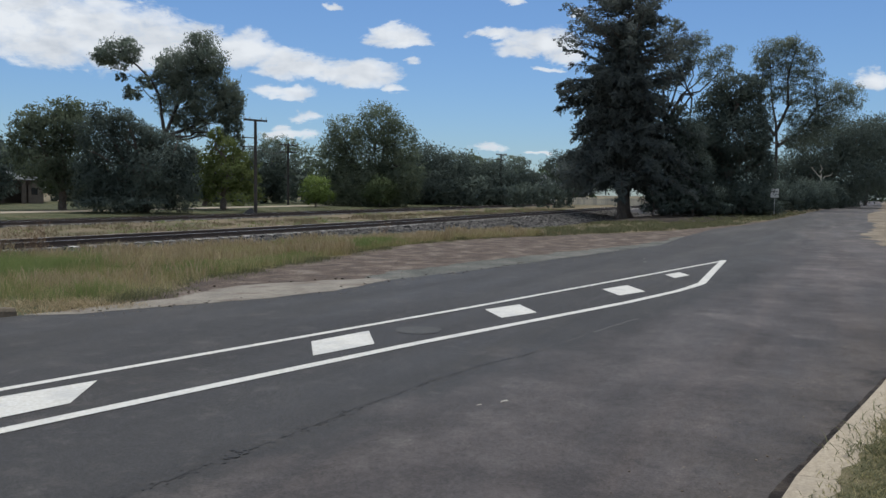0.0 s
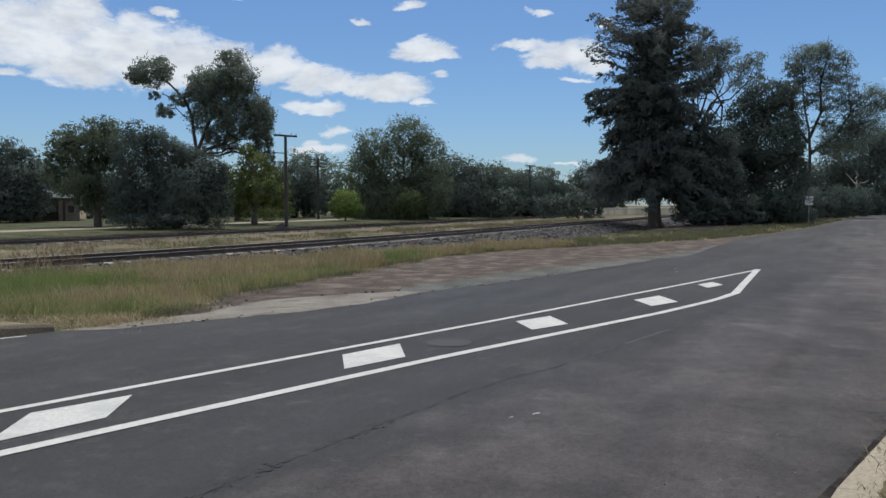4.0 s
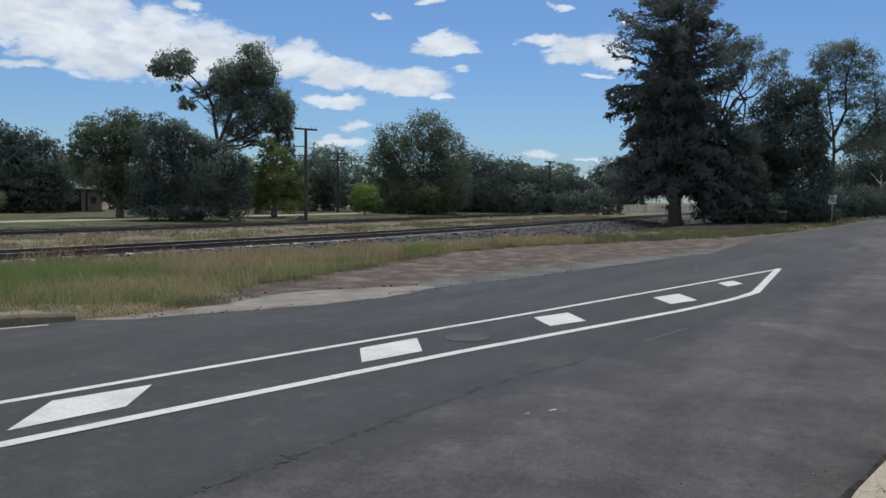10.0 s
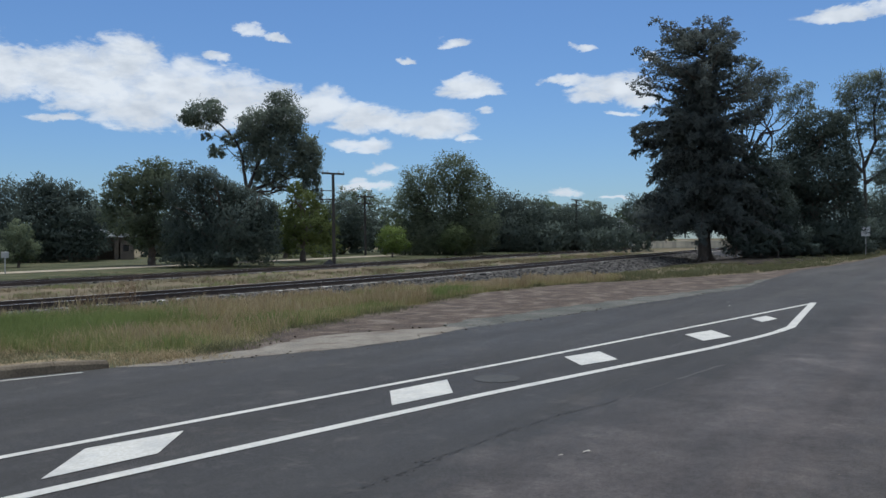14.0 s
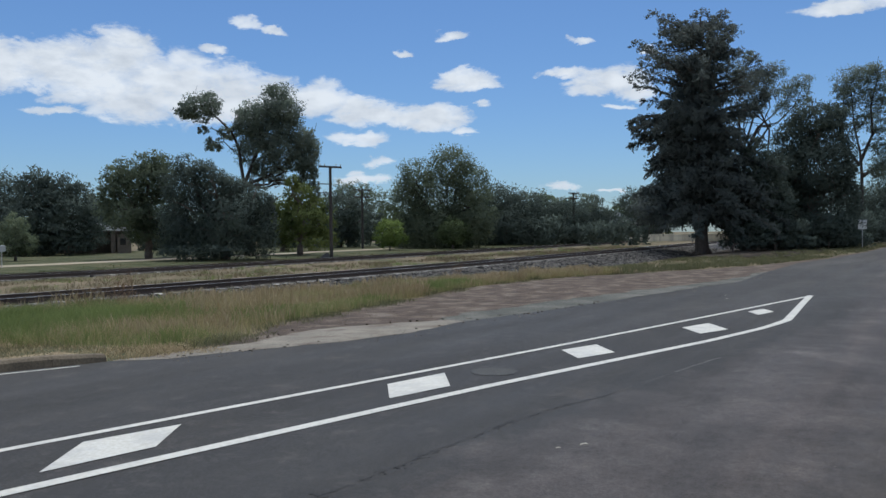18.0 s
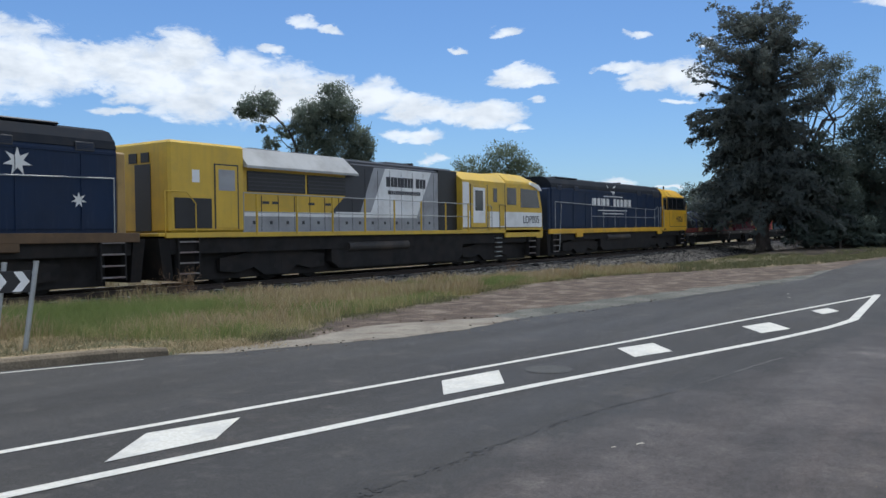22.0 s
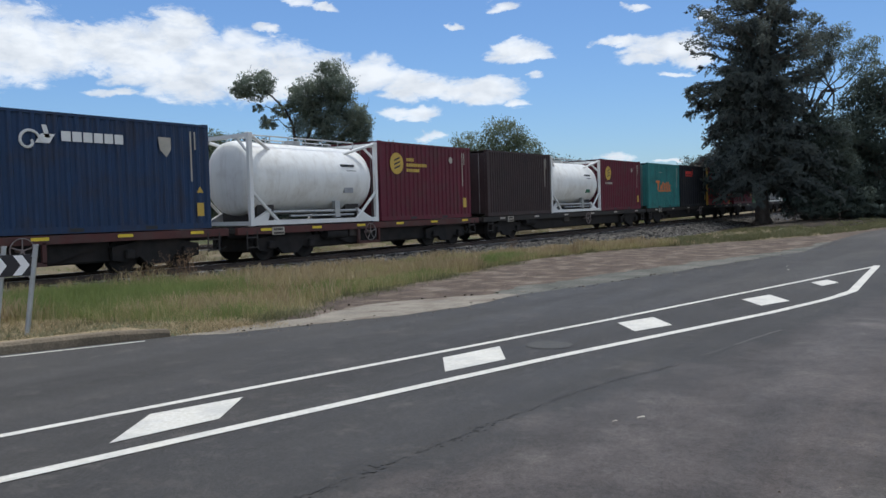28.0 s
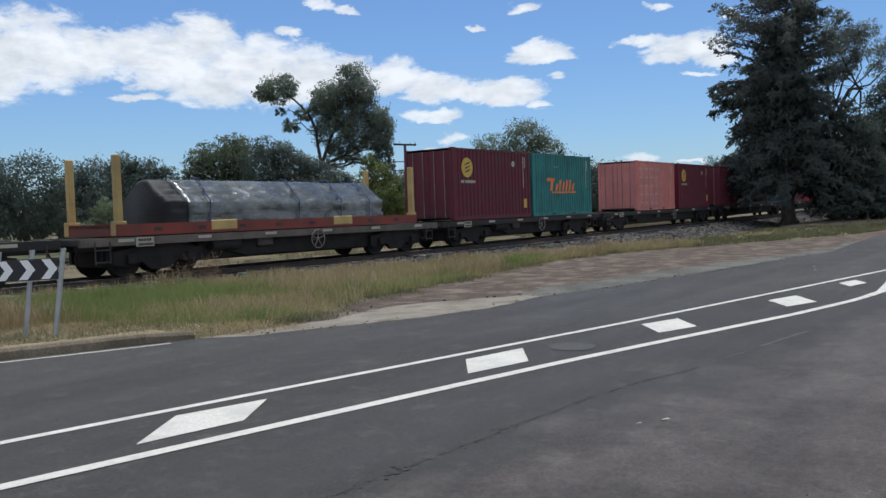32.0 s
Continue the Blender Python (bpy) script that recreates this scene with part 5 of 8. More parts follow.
    # this side, along the road
    tree("dark_tree", "dense dark evergreen tree beside the road", 83.6, 71, ((84.0, 7.3, 1.56, 0.94), (85.2, 7.3, 0.73, 0.79), (83.0, 6.2, 1.23, 1.17), (84.9, 5.7, 1.27, 1.38), (82.3, 4.5, 1.25, 1.11), (84.0, 4.1, 2.03, 1.61), (85.7, 4.1, 0.59, 1.23), (82.1, 2.9, 1.39, 1.49), (84.1, 2.1, 2.09, 1.76), (85.9, 1.9, 0.66, 1.59), (82.3, 0.8, 1.52, 1.19), (84.6, 0.4, 2.01, 0.88), (82.2, -0.5, 1.7, 0.6), (84.2, -0.5, 1.7, 0.6), (85.9, -0.3, 1.0, 0.7)), 0.34, DARKLEAF, BARK, 22, 1.15, 0.4)
    tree("dark_shrub", "dense dark shrub between the conifer and its neighbour", 80.2, 66, ((80.7, 5.2, 0.92, 0.82), (81.1, 3.9, 1.13, 1.27), (80.5, 2.6, 1.42, 1.35), (81.6, 1.8, 1.19, 1.35), (79.6, 1.1, 1.1, 1.4), (80.8, 0.8, 1.1, 1.3), (80.0, -0.1, 1.5, 0.9), (81.6, 0.0, 1.2, 0.9)), 0.32, DARKLEAF, BARK, 71, 1.15, 0.15, "shrub")
    tree("dark_gum", "dark rounded gum behind the conifer's shoulder", 80.3, 74,
         ((80.3, 11.2, 0.6, 0.5), (81.2, 10.4, 0.6, 0.6), (80.1, 9.9, 0.8, 0.8), (81.1, 9.0, 0.55, 0.6), (80.0, 8.3, 0.9, 0.9)), 0.28, CONLEAF, GUMBARK, 33, 0.5, 0.22, hollow=0.1)
    tree("tall_gum", "tall open gum with dark limbs showing sky between", 86.7, 96,
         ((86.1, 9.4, 0.78, 0.7), (85.5, 8.9, 0.46, 0.5), (87.0, 9.8, 0.71, 0.49), (87.6, 9.8, 0.57, 0.49), (86.6, 8.5, 0.65, 0.56), (87.6, 8.6, 0.57, 0.49), (88.5, 9.1, 0.47, 0.55), (88.3, 8.0, 0.69, 0.56), (87.3, 7.3, 0.64, 0.49), (88.8, 6.9, 0.62, 0.63), (87.9, 6.4, 0.57, 0.49), (86.5, 6.8, 0.45, 0.43), (89.2, 5.8, 0.56, 0.7), (88.4, 5.0, 0.63, 0.56), (87.4, 5.4, 0.45, 0.36), (89.2, 4.4, 0.62, 0.63), (85.8, 7.9, 0.46, 0.43), (86.0, 4.0, 0.39, 0.5), (87.7, 3.8, 0.57, 0.5), (90.1, 6.8, 0.7, 0.7), (90.9, 6.4, 0.6, 0.7), (89.8, 5.4, 0.8, 0.7), (88.4, 4.2, 1.0, 0.7)), 0.30, HAZEGUM, GUMBARK, 23, 0.55, 0.25, hollow=0.1, fork=0.2, swell=1.45, stems=(((86.7, 0.6), (86.7, 3.7), (86.6, 5.1), (86.3, 6.5), (86.1, 9.0)), ((86.6, 4.4), (87.3, 6.1), (87.2, 7.9), (87.6, 9.5)), ((86.7, 3.5), (88.1, 4.5), (89.0, 6.0), (88.7, 8.5)), ((86.6, 4.2), (85.7, 5.5), (85.5, 6.9), (85.7, 8.5))))
    tree("roadside_tree", "dense roadside tree in shade", 89.6, 122, ((89.7, 3.3, 1.9, 1.4), (91.3, 3.9, 1.6, 1.4), (88.4, 1.7, 1.9, 1.4), (90.7, 1.7, 2.3, 1.4), (87.0, 1.6, 1.4, 1.1), (89.4, 0.5, 2.4, 0.9)), 0.48, DARKLEAF, BARK, 24, 1.0, 0.35)
    tree("roadside_tree", "dense roadside tree in shade", 92.0, 150, ((91.8, 3.6, 1.3, 1.2), (92.8, 4.3, 1.1, 1.0), (93.2, 2.4, 1.5, 1.4), (92.0, 1.4, 1.4, 1.1)), 0.55, DARKLEAF, BARK, 25, 1.0, 0.35)
    tree("roadside_tree", "dense roadside tree in shade", 94.3, 165, ((94.2, 4.0, 1.4, 1.2), (95.4, 3.4, 1.3, 1.2), (94.6, 1.8, 1.6, 1.3)), 0.6, DARKLEAF, BARK, 26, 1.0, 0.35)
    for az, r, s in ((86.4, 84, 1.0), (87.3, 90, 1.1), (88.3, 98, 1.1), (89.2, 106, 1.0), (90.0, 116, 0.9), (90.8, 130, 0.8)):
        tree("scrub_bush", "tangled scrubby bush under the roadside trees", az, r, ((az, 0.5 * s, 0.8 * s, 0.75 * s), (az + 0.5, 0.1, 0.7 * s, 0.6 * s), (az - 0.4, 0.0, 0.7 * s, 0.6 * s)), 0.32, DARKLEAF, BARK, int(az * 10), 1.0, 0.08, "shrub")
    for az, r, s in ((79.0, 62, 0.45), (80.2, 63, 0.75), (81.6, 64, 0.55), (83.0, 66, 0.8), (84.8, 69, 0.6), (85.7, 75, 0.9)):
        tree("scrub_bush", "tangled scrubby bush under the roadside trees", az, r, ((az, 0.2 * s, 0.9 * s, 0.8 * s), (az + 0.6, -0.5, 0.9 * s, 0.55 * s), (az - 0.5, -0.6, 0.9 * s, 0.5 * s)), 0.30, DARKLEAF, BARK, int(az * 10), 1.0, 0.08, "shrub")
    foot = at_bearing(89.5, 110)
    dead = thing("dead_branch", "pale bare dead branches sticking out of the scrub", "branch", Matrix.Translation(foot))
    rng = np.random.default_rng(61)
    knot = at_bearing(89.45, 110, 1.35) - foot
    for a, e, start in ((88.8, 2.2, knot), (89.35, 2.35, knot), (90.1, 1.8, knot), (89.45, 1.35, Vector((0.1, 0, -0.2)))):
        bm = bmesh.new()
        limb(bm, bend(start, at_bearing(a, 110, e) - foot, 5, rng, 0.08), 0.075, 0.03, 6)
        part("limb", bm, DEADWOOD, dead)
    # shrubbery that closes the view under the park trees
    rng = np.random.default_rng(8)
    quads = []
    for k in range(95):
        az = 20 + 54 * k / 95 + rng.uniform(-.2, .2)
        if 36.0 < az < 39.0:
            continue
        r = rng.uniform(86, 100)
        p = at_bearing(az, r)
        h = rng.uniform(1.1, 2.0)
        quads.append(leaves(rng, (p.x, p.y, p.z + h * 0.8), (1.5, 1.5, h), 260, 0.26, 0.3, 0.2))
    tagged(new("shrubbery", leaf_mesh("shrubbery", quads, DARKLEAF)), "continuous dark shrubbery under the park trees", "shrubbery", kind="stuff")
    # the woods that close the distance
    rng = np.random.default_rng(3)
    quads = []
    for k in range(150):
        az = -70 + 200 * k / 150 + rng.uniform(-.6, .6)
        if 75 < az < 91:
            continue
        r = rng.uniform(150, 200) if az < 74 else rng.uniform(240, 300)
        p = at_bearing(az, r)
        h = rng.uniform(3.0, 5.5)
        for z in (0.35, 1.0):
            quads.append(leaves(rng, (p.x, p.y, p.z + h * z), (r * 0.022, r * 0.022, h * 0.75), 110, 1.1, 0.3, 0.2))
    me = leaf_mesh("far_woods", quads, MIDLEAF)
    tagged(new("far_woods", me), "dark green belt of trees in the distance", "woods", kind="stuff")


def grass_top(x):
    """Where the verge grass gives way to ballast."""
    return float(np.interp(x, (0, 10, 14, 18, 24, 34, 44), (17.1, 17.1, 16.4, 15.5, 14.7, 13.9, 12.4)))


def grass_foot(x):
    return dirt_edge(x) + 0.05 if x > 8.4 else float(np.interp(x, (5.0, 6.2, 6.9, 7.4, 7.9, 8.4), (13.6, 12.9, 12.5, 11.4, 10.0, 9.4)))


def verge_plants():
    def lush(a, b):
        return noise.noise((a * 0.32, b * 0.5, 5.1)) + 0.5 * noise.noise((a * 1.1, b * 1.3, 2.0))

    def hollow_patch(a, b):
        """The damp hollow behind the chevron board, where the grass stays green."""
        return ((a - 8.9) / 2.3) ** 2 + ((b - 14.2) / 1.9) ** 2 < 1.0 + 0.5 * noise.noise((a, b, 4.0))
    grass("verge_grass", "tall seeding grass turning from green to straw", 80000, (2.5, 31, grass_foot, grass_top), 0.26, GRASS, 11, width=0.0028,
          keep=lambda a, b: not hollow_patch(a, b))
    grass("green_grass", "lush green grass clumps on the verge", 80000, (2.5, 26, lambda x: grass_foot(x) + 0.1, lambda x: min(16.2, grass_top(x))), 0.29, GREENGRASS, 12, width=0.0030,
          keep=lambda a, b: lush(a, b) > 0.05 or hollow_patch(a, b))
    grass("hollow_grass", "dense fresh green grass in a damp hollow", 24000, (6.2, 11.4, lambda x: 12.2, lambda x: 16.2), 0.36, GREENGRASS, 22, width=0.0032, keep=hollow_patch)
    grass("dry_grass", "straw-coloured dry grass stalks with seed heads", 34000, (5.4, 32, grass_foot, grass_top), 0.36, DRYGRASS, 13, lean=0.45, width=0.0030,
          keep=lambda a, b: lush(a, b) < 0.16 and not hollow_patch(a, b), head=True)
    grass("edge_tufts", "low ragged tufts creeping over the gravel", 7000, (8.2, 32, lambda x: dirt_edge(x) - 0.35, lambda x: dirt_edge(x) + 0.25), 0.13, DULLGRASS, 25, lean=1.3,
          keep=lambda a, b: noise.noise((a * 1.7, b * 1.7, 3.3)) > -0.05)
    grass("far_verge_grass", "low dull grey-green grass along the ballast", 16000, (26, 50, dirt_edge, lambda x: dirt_edge(x) + max(1.6, grass_top(x) - dirt_edge(x))), 0.17, DULLGRASS, 26,
          keep=lambda a, b: noise.noise((a * 0.5, b * 0.7, 6.1)) > -0.25)
    grass("roadside_grass", "thin grass along the gravel under the conifer", 11000, (30, 85, lambda x: dirt_edge(x), lambda x: dirt_edge(x) + float(np.interp(x, (30, 44, 60), (2.2, 3.0, 5.0)))), 0.20, DULLGRASS, 14)
    grass("median_grass", "dry grass between the two tracks", 20000, (14, 75, lambda x: 22.2, lambda x: 29.6 if x < 34 else 27.4), 0.18, MEDIANGRASS, 15,
          keep=lambda a, b: noise.noise((a * 0.25, b * 0.4, 1.1)) > -0.15)
    grass("median_green", "patches of low green weeds between the tracks", 9000, (14, 75, lambda x: 22.4, lambda x: 29.8), 0.18, GREENGRASS, 16,
          keep=lambda a, b: noise.noise((a * 0.2, b * 0.35, 8.1)) > 0.12)
    grass("fence_grass", "dry grass beyond the siding", 6000, (20, 110, lambda x: 34.6, lambda x: 40), 0.16, DULLGRASS, 17)
    grass("lawn_grass", "short mown grass of the nature strip", 13000, (3.9, 8.0, lambda x: kerb_line(x) - 1.15, lambda x: kerb_line(x) - 0.33), 0.06, GRASS, 18, lean=1.7, width=0.0022, lift=0.035)
    grass("grass_runners", "green runners creeping over the kerb", 7000, (3.9, 8, lambda x: kerb_line(x) - 1.1, lambda x: kerb_line(x) - 0.27), 0.05, DULLGRASS, 19, lean=2.0, width=0.003, lift=0.035)
    grass("dry_litter", "flattened dry grass litter behind the kerb", 12000, (3.5, 8.3, lambda x: edge(x) + 0.2, lambda x: grass_foot(x) + 0.3), 0.085, DRYGRASS, 20, lean=2.0)
    grass("litter_tufts", "scattered low tufts in the dry litter", 2600, (4.5, 8.0, lambda x: edge(x) + 0.25, lambda x: grass_foot(x)), 0.13, DULLGRASS, 24, lean=1.2, keep=lambda a, b: noise.noise((a * 1.3, b * 1.3, 7.7)) > 0.05)
    # dry branching weeds that stand above the rest
    for x, y, h, s, count, spread in ((11.9, 15.6, 1.05, 41, 22, 0.55), (11.2, 15.8, 0.70, 42, 9, 0.35), (27.0, 15.4, 0.8, 43, 9, 0.3)):
        rng = np.random.default_rng(s)
        w = thing("tall_weed", "tall dry seeding weed above the grass", "weed", Matrix.Translation((x, y, land(x, y) - 0.03)))
        for k in range(count):
            a = rng.uniform(0, 6.28)
            out = spread * rng.random() ** 0.7
            tip = Vector((math.cos(a) * out, math.sin(a) * out, h * rng.uniform(0.55, 1) * (1 - 0.35 * out)))
            bm = bmesh.new()
            line = bend((0, 0, 0), tip, 4, rng, 0.05)
            limb(bm, line, 0.006, 0.0025, 4)
            for q in (2, 3):
                limb(bm, bend(line[q], line[q] + Vector(rng.normal(0, 0.10, 3)) + Vector((0, 0, 0.12)), 2, rng), 0.003, 0.002, 3)
            part("stalk", bm, WEEDSTEM, w)
            tagged(crown("seed_head", [leaves(rng, line[q], (0.05, 0.05, 0.08), 14, 0.014, 0.2, 0.0) for q in (3, 4)], WEEDSTEM, w), kind="stuff")


def telegraph_pole(az, r, h, arms, label):
    foot = at_bearing(az, r)
    p = thing("telegraph_pole", label, "telegraph pole", Matrix.Translation(foot) @ Matrix.Rotation(radians(-20), 4, "Z"), "poles along the line")
    part("post", rodded((0, 0, -0.3), (-0.02, 0, h), 0.12, 0.09, 10), POLEWOOD, p)
    for z, w in arms:
        arm = part("crossarm", boxed((-w, -0.06, z - 0.06), (w, 0.06, z + 0.06), 0.015), POLEWOOD, p)
        for k in (-1, -0.55, 0.55, 1):
            part("insulator", rodded((k * w * 0.93, 0, z + 0.06), (k * w * 0.93, 0, z + 0.20), 0.035, 0.02, 6), GALV, arm)
    return p


def street_things():
    pole = telegraph_pole(51.4, 54.5, 6.2, ((6.15, 0.85),), "dark timber telegraph pole with a crossarm, beside the siding")
    for z in (4.4, 5.0):
        part("bracket", boxed((-1.0, -0.03, z - 0.03), (0.1, 0.03, z + 0.03), 0.01), POLEWOOD, pole)
    telegraph_pole(68.5, 97, 6.1, ((6.0, 0.9), (5.4, 0.8)), "dark timber telegraph pole with crossarms, far along the line")
    telegraph_pole(53.6, 80, 6.0, ((5.8, 1.0), (5.1, 0.9)), "timber power pole with two crossarms behind the trees")
    for k, z in enumerate((4.47, 5.07)):
        a, b = at_bearing(51.3, 54.5) + Vector((0, 0, z)), at_bearing(53.5 + 0.3 * k, 80) + Vector((0, 0, 5.2 + 0.65 * k))
        bm = bmesh.new()
        pts = [a.lerp(b, q / 10) - Vector((0, 0, 0.35 * (1 - (q / 5 - 1) ** 2))) for q in range(11)]
        for p, q in zip(pts[:-1], pts[1:]):
            rod(bm, p, q, 0.013, None, 5)
        tagged(part("overhead_wire", bm, POLEWOOD, None), "thin sagging overhead wire between two poles", "wire")
    cover = thing("trackside_cover", "low dark wedge-shaped metal cover at the foot of the pole", "trackside box", Matrix.Translation(at_bearing(51.0, 53.8)) @ Matrix.Rotation(radians(-50), 4, "Z"))
    part("housing", extruded(((-0.5, -0.05), (-0.28, 0.20), (0.02, 0.42), (0.18, 0.40), (0.42, -0.05)), -0.35, 0.35), CARPAINT, cover)
    part("lid", extruded(((-0.30, 0.20), (0.02, 0.44), (0.20, 0.42), (0.19, 0.39), (0.02, 0.41), (-0.28, 0.18)), -0.38, 0.38), STEELDARK, cover)
    # chevron board on three leaning posts
    board = thing("chevron_board", "black and white chevron curve board on galvanised posts", "road sign")
    ends = [Vector((5.62, 12.45, 0)), Vector((5.86, 11.94, 0)), Vector((6.03, 11.43, 0))]
    tops = [Vector((5.80, 12.42, 1.21)), Vector((6.04, 11.92, 1.23)), Vector((6.23, 11.40, 1.25))]
    for k in range(3):
        part("post", rodded(ends[k] - Vector((0, 0, 0.2)), tops[k], 0.036, None, 12), GALV, board)
        part("post_cap", rodded(tops[k], tops[k] + Vector((0, 0, 0.03)), 0.040, None, 12), GALV, board)
        for z in (0.12, 0.36):
            p = tops[k].lerp(ends[k], z)
            part("clamp", rodded(p, p + (tops[k] - ends[k]).normalized() * 0.03, 0.041, None, 12), GALV, board)
    a, b = tops[0].lerp(ends[0], 0.085), tops[2].lerp(ends[2], 0.085)
    dx = (b - a).normalized()
    down = (ends[1] - tops[1]).normalized()
    out = dx.cross(down).normalized()
    if out.y > 0:
        out = -out
    down = (down - dx * down.dot(dx)).normalized()
    m = Matrix((dx, -down, out)).transposed().to_4x4()
    m.translation = a - dx * 0.62 + out * 0.040
    length, hgt = (b - a).length + 0.58, 0.315
    plate = part("panel", box(bmesh.new(), (0, -hgt, -0.012), (length, 0, 0.0), 0.004), BLACK, board, "black metal panel", m)
    for k in range(5):
        s = length - 0.285 - 0.38 * k
        if s < 0:
            continue
        w = 0.15
        bm = bmesh.new()
        f = bm.faces.new([bm.verts.new((s + x, -hgt * y, 0.003)) for x, y in ((0, 0.04), (w, 0.04), (w + 0.13, 0.5), (w, 0.96), (0, 0.96), (0.13, 0.5))])
        bmesh.ops.triangulate(bm, faces=[f])
        part("chevron", bm, REFLECTWHITE, plate, "white reflective arrow")
    # far road sign seen from behind
    for az, r, s, lab in ((86.72, 70, 0.86, "small square white road sign on a steel post"), (91.6, 190, 0.9, "small distant white road sign")):
        foot = at_bearing(az, r)
        sg = thing("road_sign", lab, "road sign", Matrix.Translation(foot))
        part("post", rodded((0, 0, -0.2), (0, 0, 2.5 * s), 0.035), GALV, sg)
        part("panel", boxed((-0.04, -0.36 * s, 1.72 * s), (-0.02, 0.36 * s, 2.55 * s), 0.01), WHITE, sg)
        for y in (-0.12, 0.12):
            part("print", boxed((-0.047, y * s - 0.03, 1.95 * s), (-0.041, y * s + 0.03, 2.35 * s)), WINGGREY, sg)
    # small sign in the park
    foot = at_bearing(30.6, 50)
    sg = thing("park_sign", "small pale sign on a thin post by the path", "sign", Matrix.Translation(foot))
    part("post", rodded((0, 0, -0.1), (0, 0, 1.15), 0.03), GALV, sg)
    part("panel", boxed((-0.22, -0.02, 0.85), (0.22, 0.0, 1.2), 0.01), GALV, sg)
    # footpath across the park
    sheet("park_path", steps(-20, 4, 130), lambda x: 42.2 + 0.02 * x, lambda x: 44.6 + 0.02 * x, 0.02, PATH, "pale gravel path across the park", rows=1, category="path")
    sheet("park_lawn", steps(-40, 6, 140), lambda x: 36.2, lambda x: 42.0 + 0.02 * x, 0.012, PARKLAWN, "mown park lawn beyond the siding", rows=3, category="lawn")
    sheet("park_lawn", steps(-40, 6, 140), lambda x: 44.8 + 0.02 * x, lambda x: 72.0, 0.012, PARKLAWN, "shaded park lawn under the trees", rows=3, category="lawn")
    # house and carport half hidden by trees
    c = at_bearing(36.6, 82)
    h = thing("house", "low house with a pale flat carport roof behind trees", "house", Matrix.Translation(c) @ Matrix.Rotation(radians(-37), 4, "Z"))
    part("wall", boxed((-6.5, 3, 0), (2.3, 9, 2.25)), BRICKWALL, h)
    part("roof", extruded(((-7.1, 2.25), (-2.1, 3.2), (2.9, 2.25), (2.9, 2.15), (-7.1, 2.15)), 2.4, 9.6), ROOFING, h)
    part("carport_roof", boxed((-3.0, -1.2, 2.12), (0.9, 3, 2.30), 0.03), ROOFING, h, "white carport roof edge")
    for x in (-2.8, -1.1, 0.65):
        part("carport_post", boxed((x - 0.2, -1.0, 0), (x + 0.2, -0.7, 2.12), 0.02), BRICKWALL, h)
    part("side_wall", boxed((1.0, -0.9, 0), (2.2, 3, 1.75)), BRICKWALL, h, "rendered side wall")
    part("window", boxed((1.25, -0.93, 0.8), (1.75, -0.9, 1.4), 0.01), GLASS, h)
    c = at_bearing(71.5, 128)
    h = thing("house", "small house with a pale gable roof beyond the yard", "house", Matrix.Translation(c) @ Matrix.Rotation(radians(-70), 4, "Z"))
    part("wall", boxed((-3, 0, 0), (3, 7, 2.6)), WHITE, h)
    part("roof", extruded(((-3.5, 2.5), (0, 4.3), (3.5, 2.5), (3.5, 2.4), (-3.5, 2.4)), -0.4, 7.4), ROOFING, h)
    part("window", boxed((-1, -0.04, 1), (0.3, 0.0, 2.0), 0.01), GLASS, h)
    # pale paling fence beyond the yard
    f = thing("paling_fence", "long pale timber paling fence", "fence")
    a, b = at_bearing(72.4, 108), at_bearing(79.5, 112)
    d = b - a
    me = finish(boxed((-0.14, -0.02, 0), (0.14, 0.02, 0.95), 0.012), "paling")
    fence = material("pale_timber", (0.62, 0.56, 0.44), 0.85, vary=0.2, scale=2, spread=0.25)
    turn = math.atan2(d.y, d.x)
    for k in range(54):
        p = a.lerp(b, k / 53)
        mesh_part("paling", me, fence, f, at=Matrix.Translation((p.x, p.y, land(p.x, p.y))) @ Matrix.Rotation(turn, 4, "Z"))
    for z in (0.25, 0.75):
        part("fence_rail", rodded((a.x, a.y + 0.05, a.z + z), (b.x, b.y + 0.05, b.z + z), 0.04), fence, f)
    # parked cars far behind the bushes
    for az, r, col, lab in ((49.0, 96, CARPAINT, "dark parked car in the shade"), (50.6, 98, BOXES["maroon"], "dark red parked car in the shade")):
        parked_car(at_bearing(az, r), col, lab)


def parked_car(p, paint, label):
    car = thing("parked_car", label, "car", Matrix.Translation(p) @ Matrix.Rotation(radians(-20), 4, "Z"))
    bm = extruded(((-2.1, 0.35), (-2.15, 0.8), (-1.3, 0.92), (-0.6, 1.42), (0.9, 1.45), (1.7, 0.98), (2.15, 0.85), (2.1, 0.35)), -0.85, 0.85)
    part("body", bm, paint, car)
    part("side_window", extruded(((-1.1, 0.95), (-0.55, 1.36), (0.85, 1.38), (1.45, 0.98)), -0.865, -0.855), GLASS, car)
    for x in (-1.35, 1.35):
        for y in (-0.85, 0.68):
            w = part("wheel", rodded((x, y, 0.32), (x, y + 0.18, 0.32), 0.32, None, 14), RUBBER, car)
            part("rim", rodded((x, y - 0.01, 0.32), (x, y, 0.32), 0.19, None, 10), GALV, w)
    part("headlight", boxed((-2.17, -0.75, 0.62), (-2.1, -0.45, 0.76), 0.02), WHITE, car)
    part("tail_light", boxed((2.1, -0.75, 0.68), (2.17, -0.5, 0.84), 0.02), REDMARK, car)


# ---- the train: each vehicle's own x runs from its leading end; y = 0 is the track's middle and z = 0 the rail head ----
RIDERS = []
NOSE = -123.13
DECK = 1.08


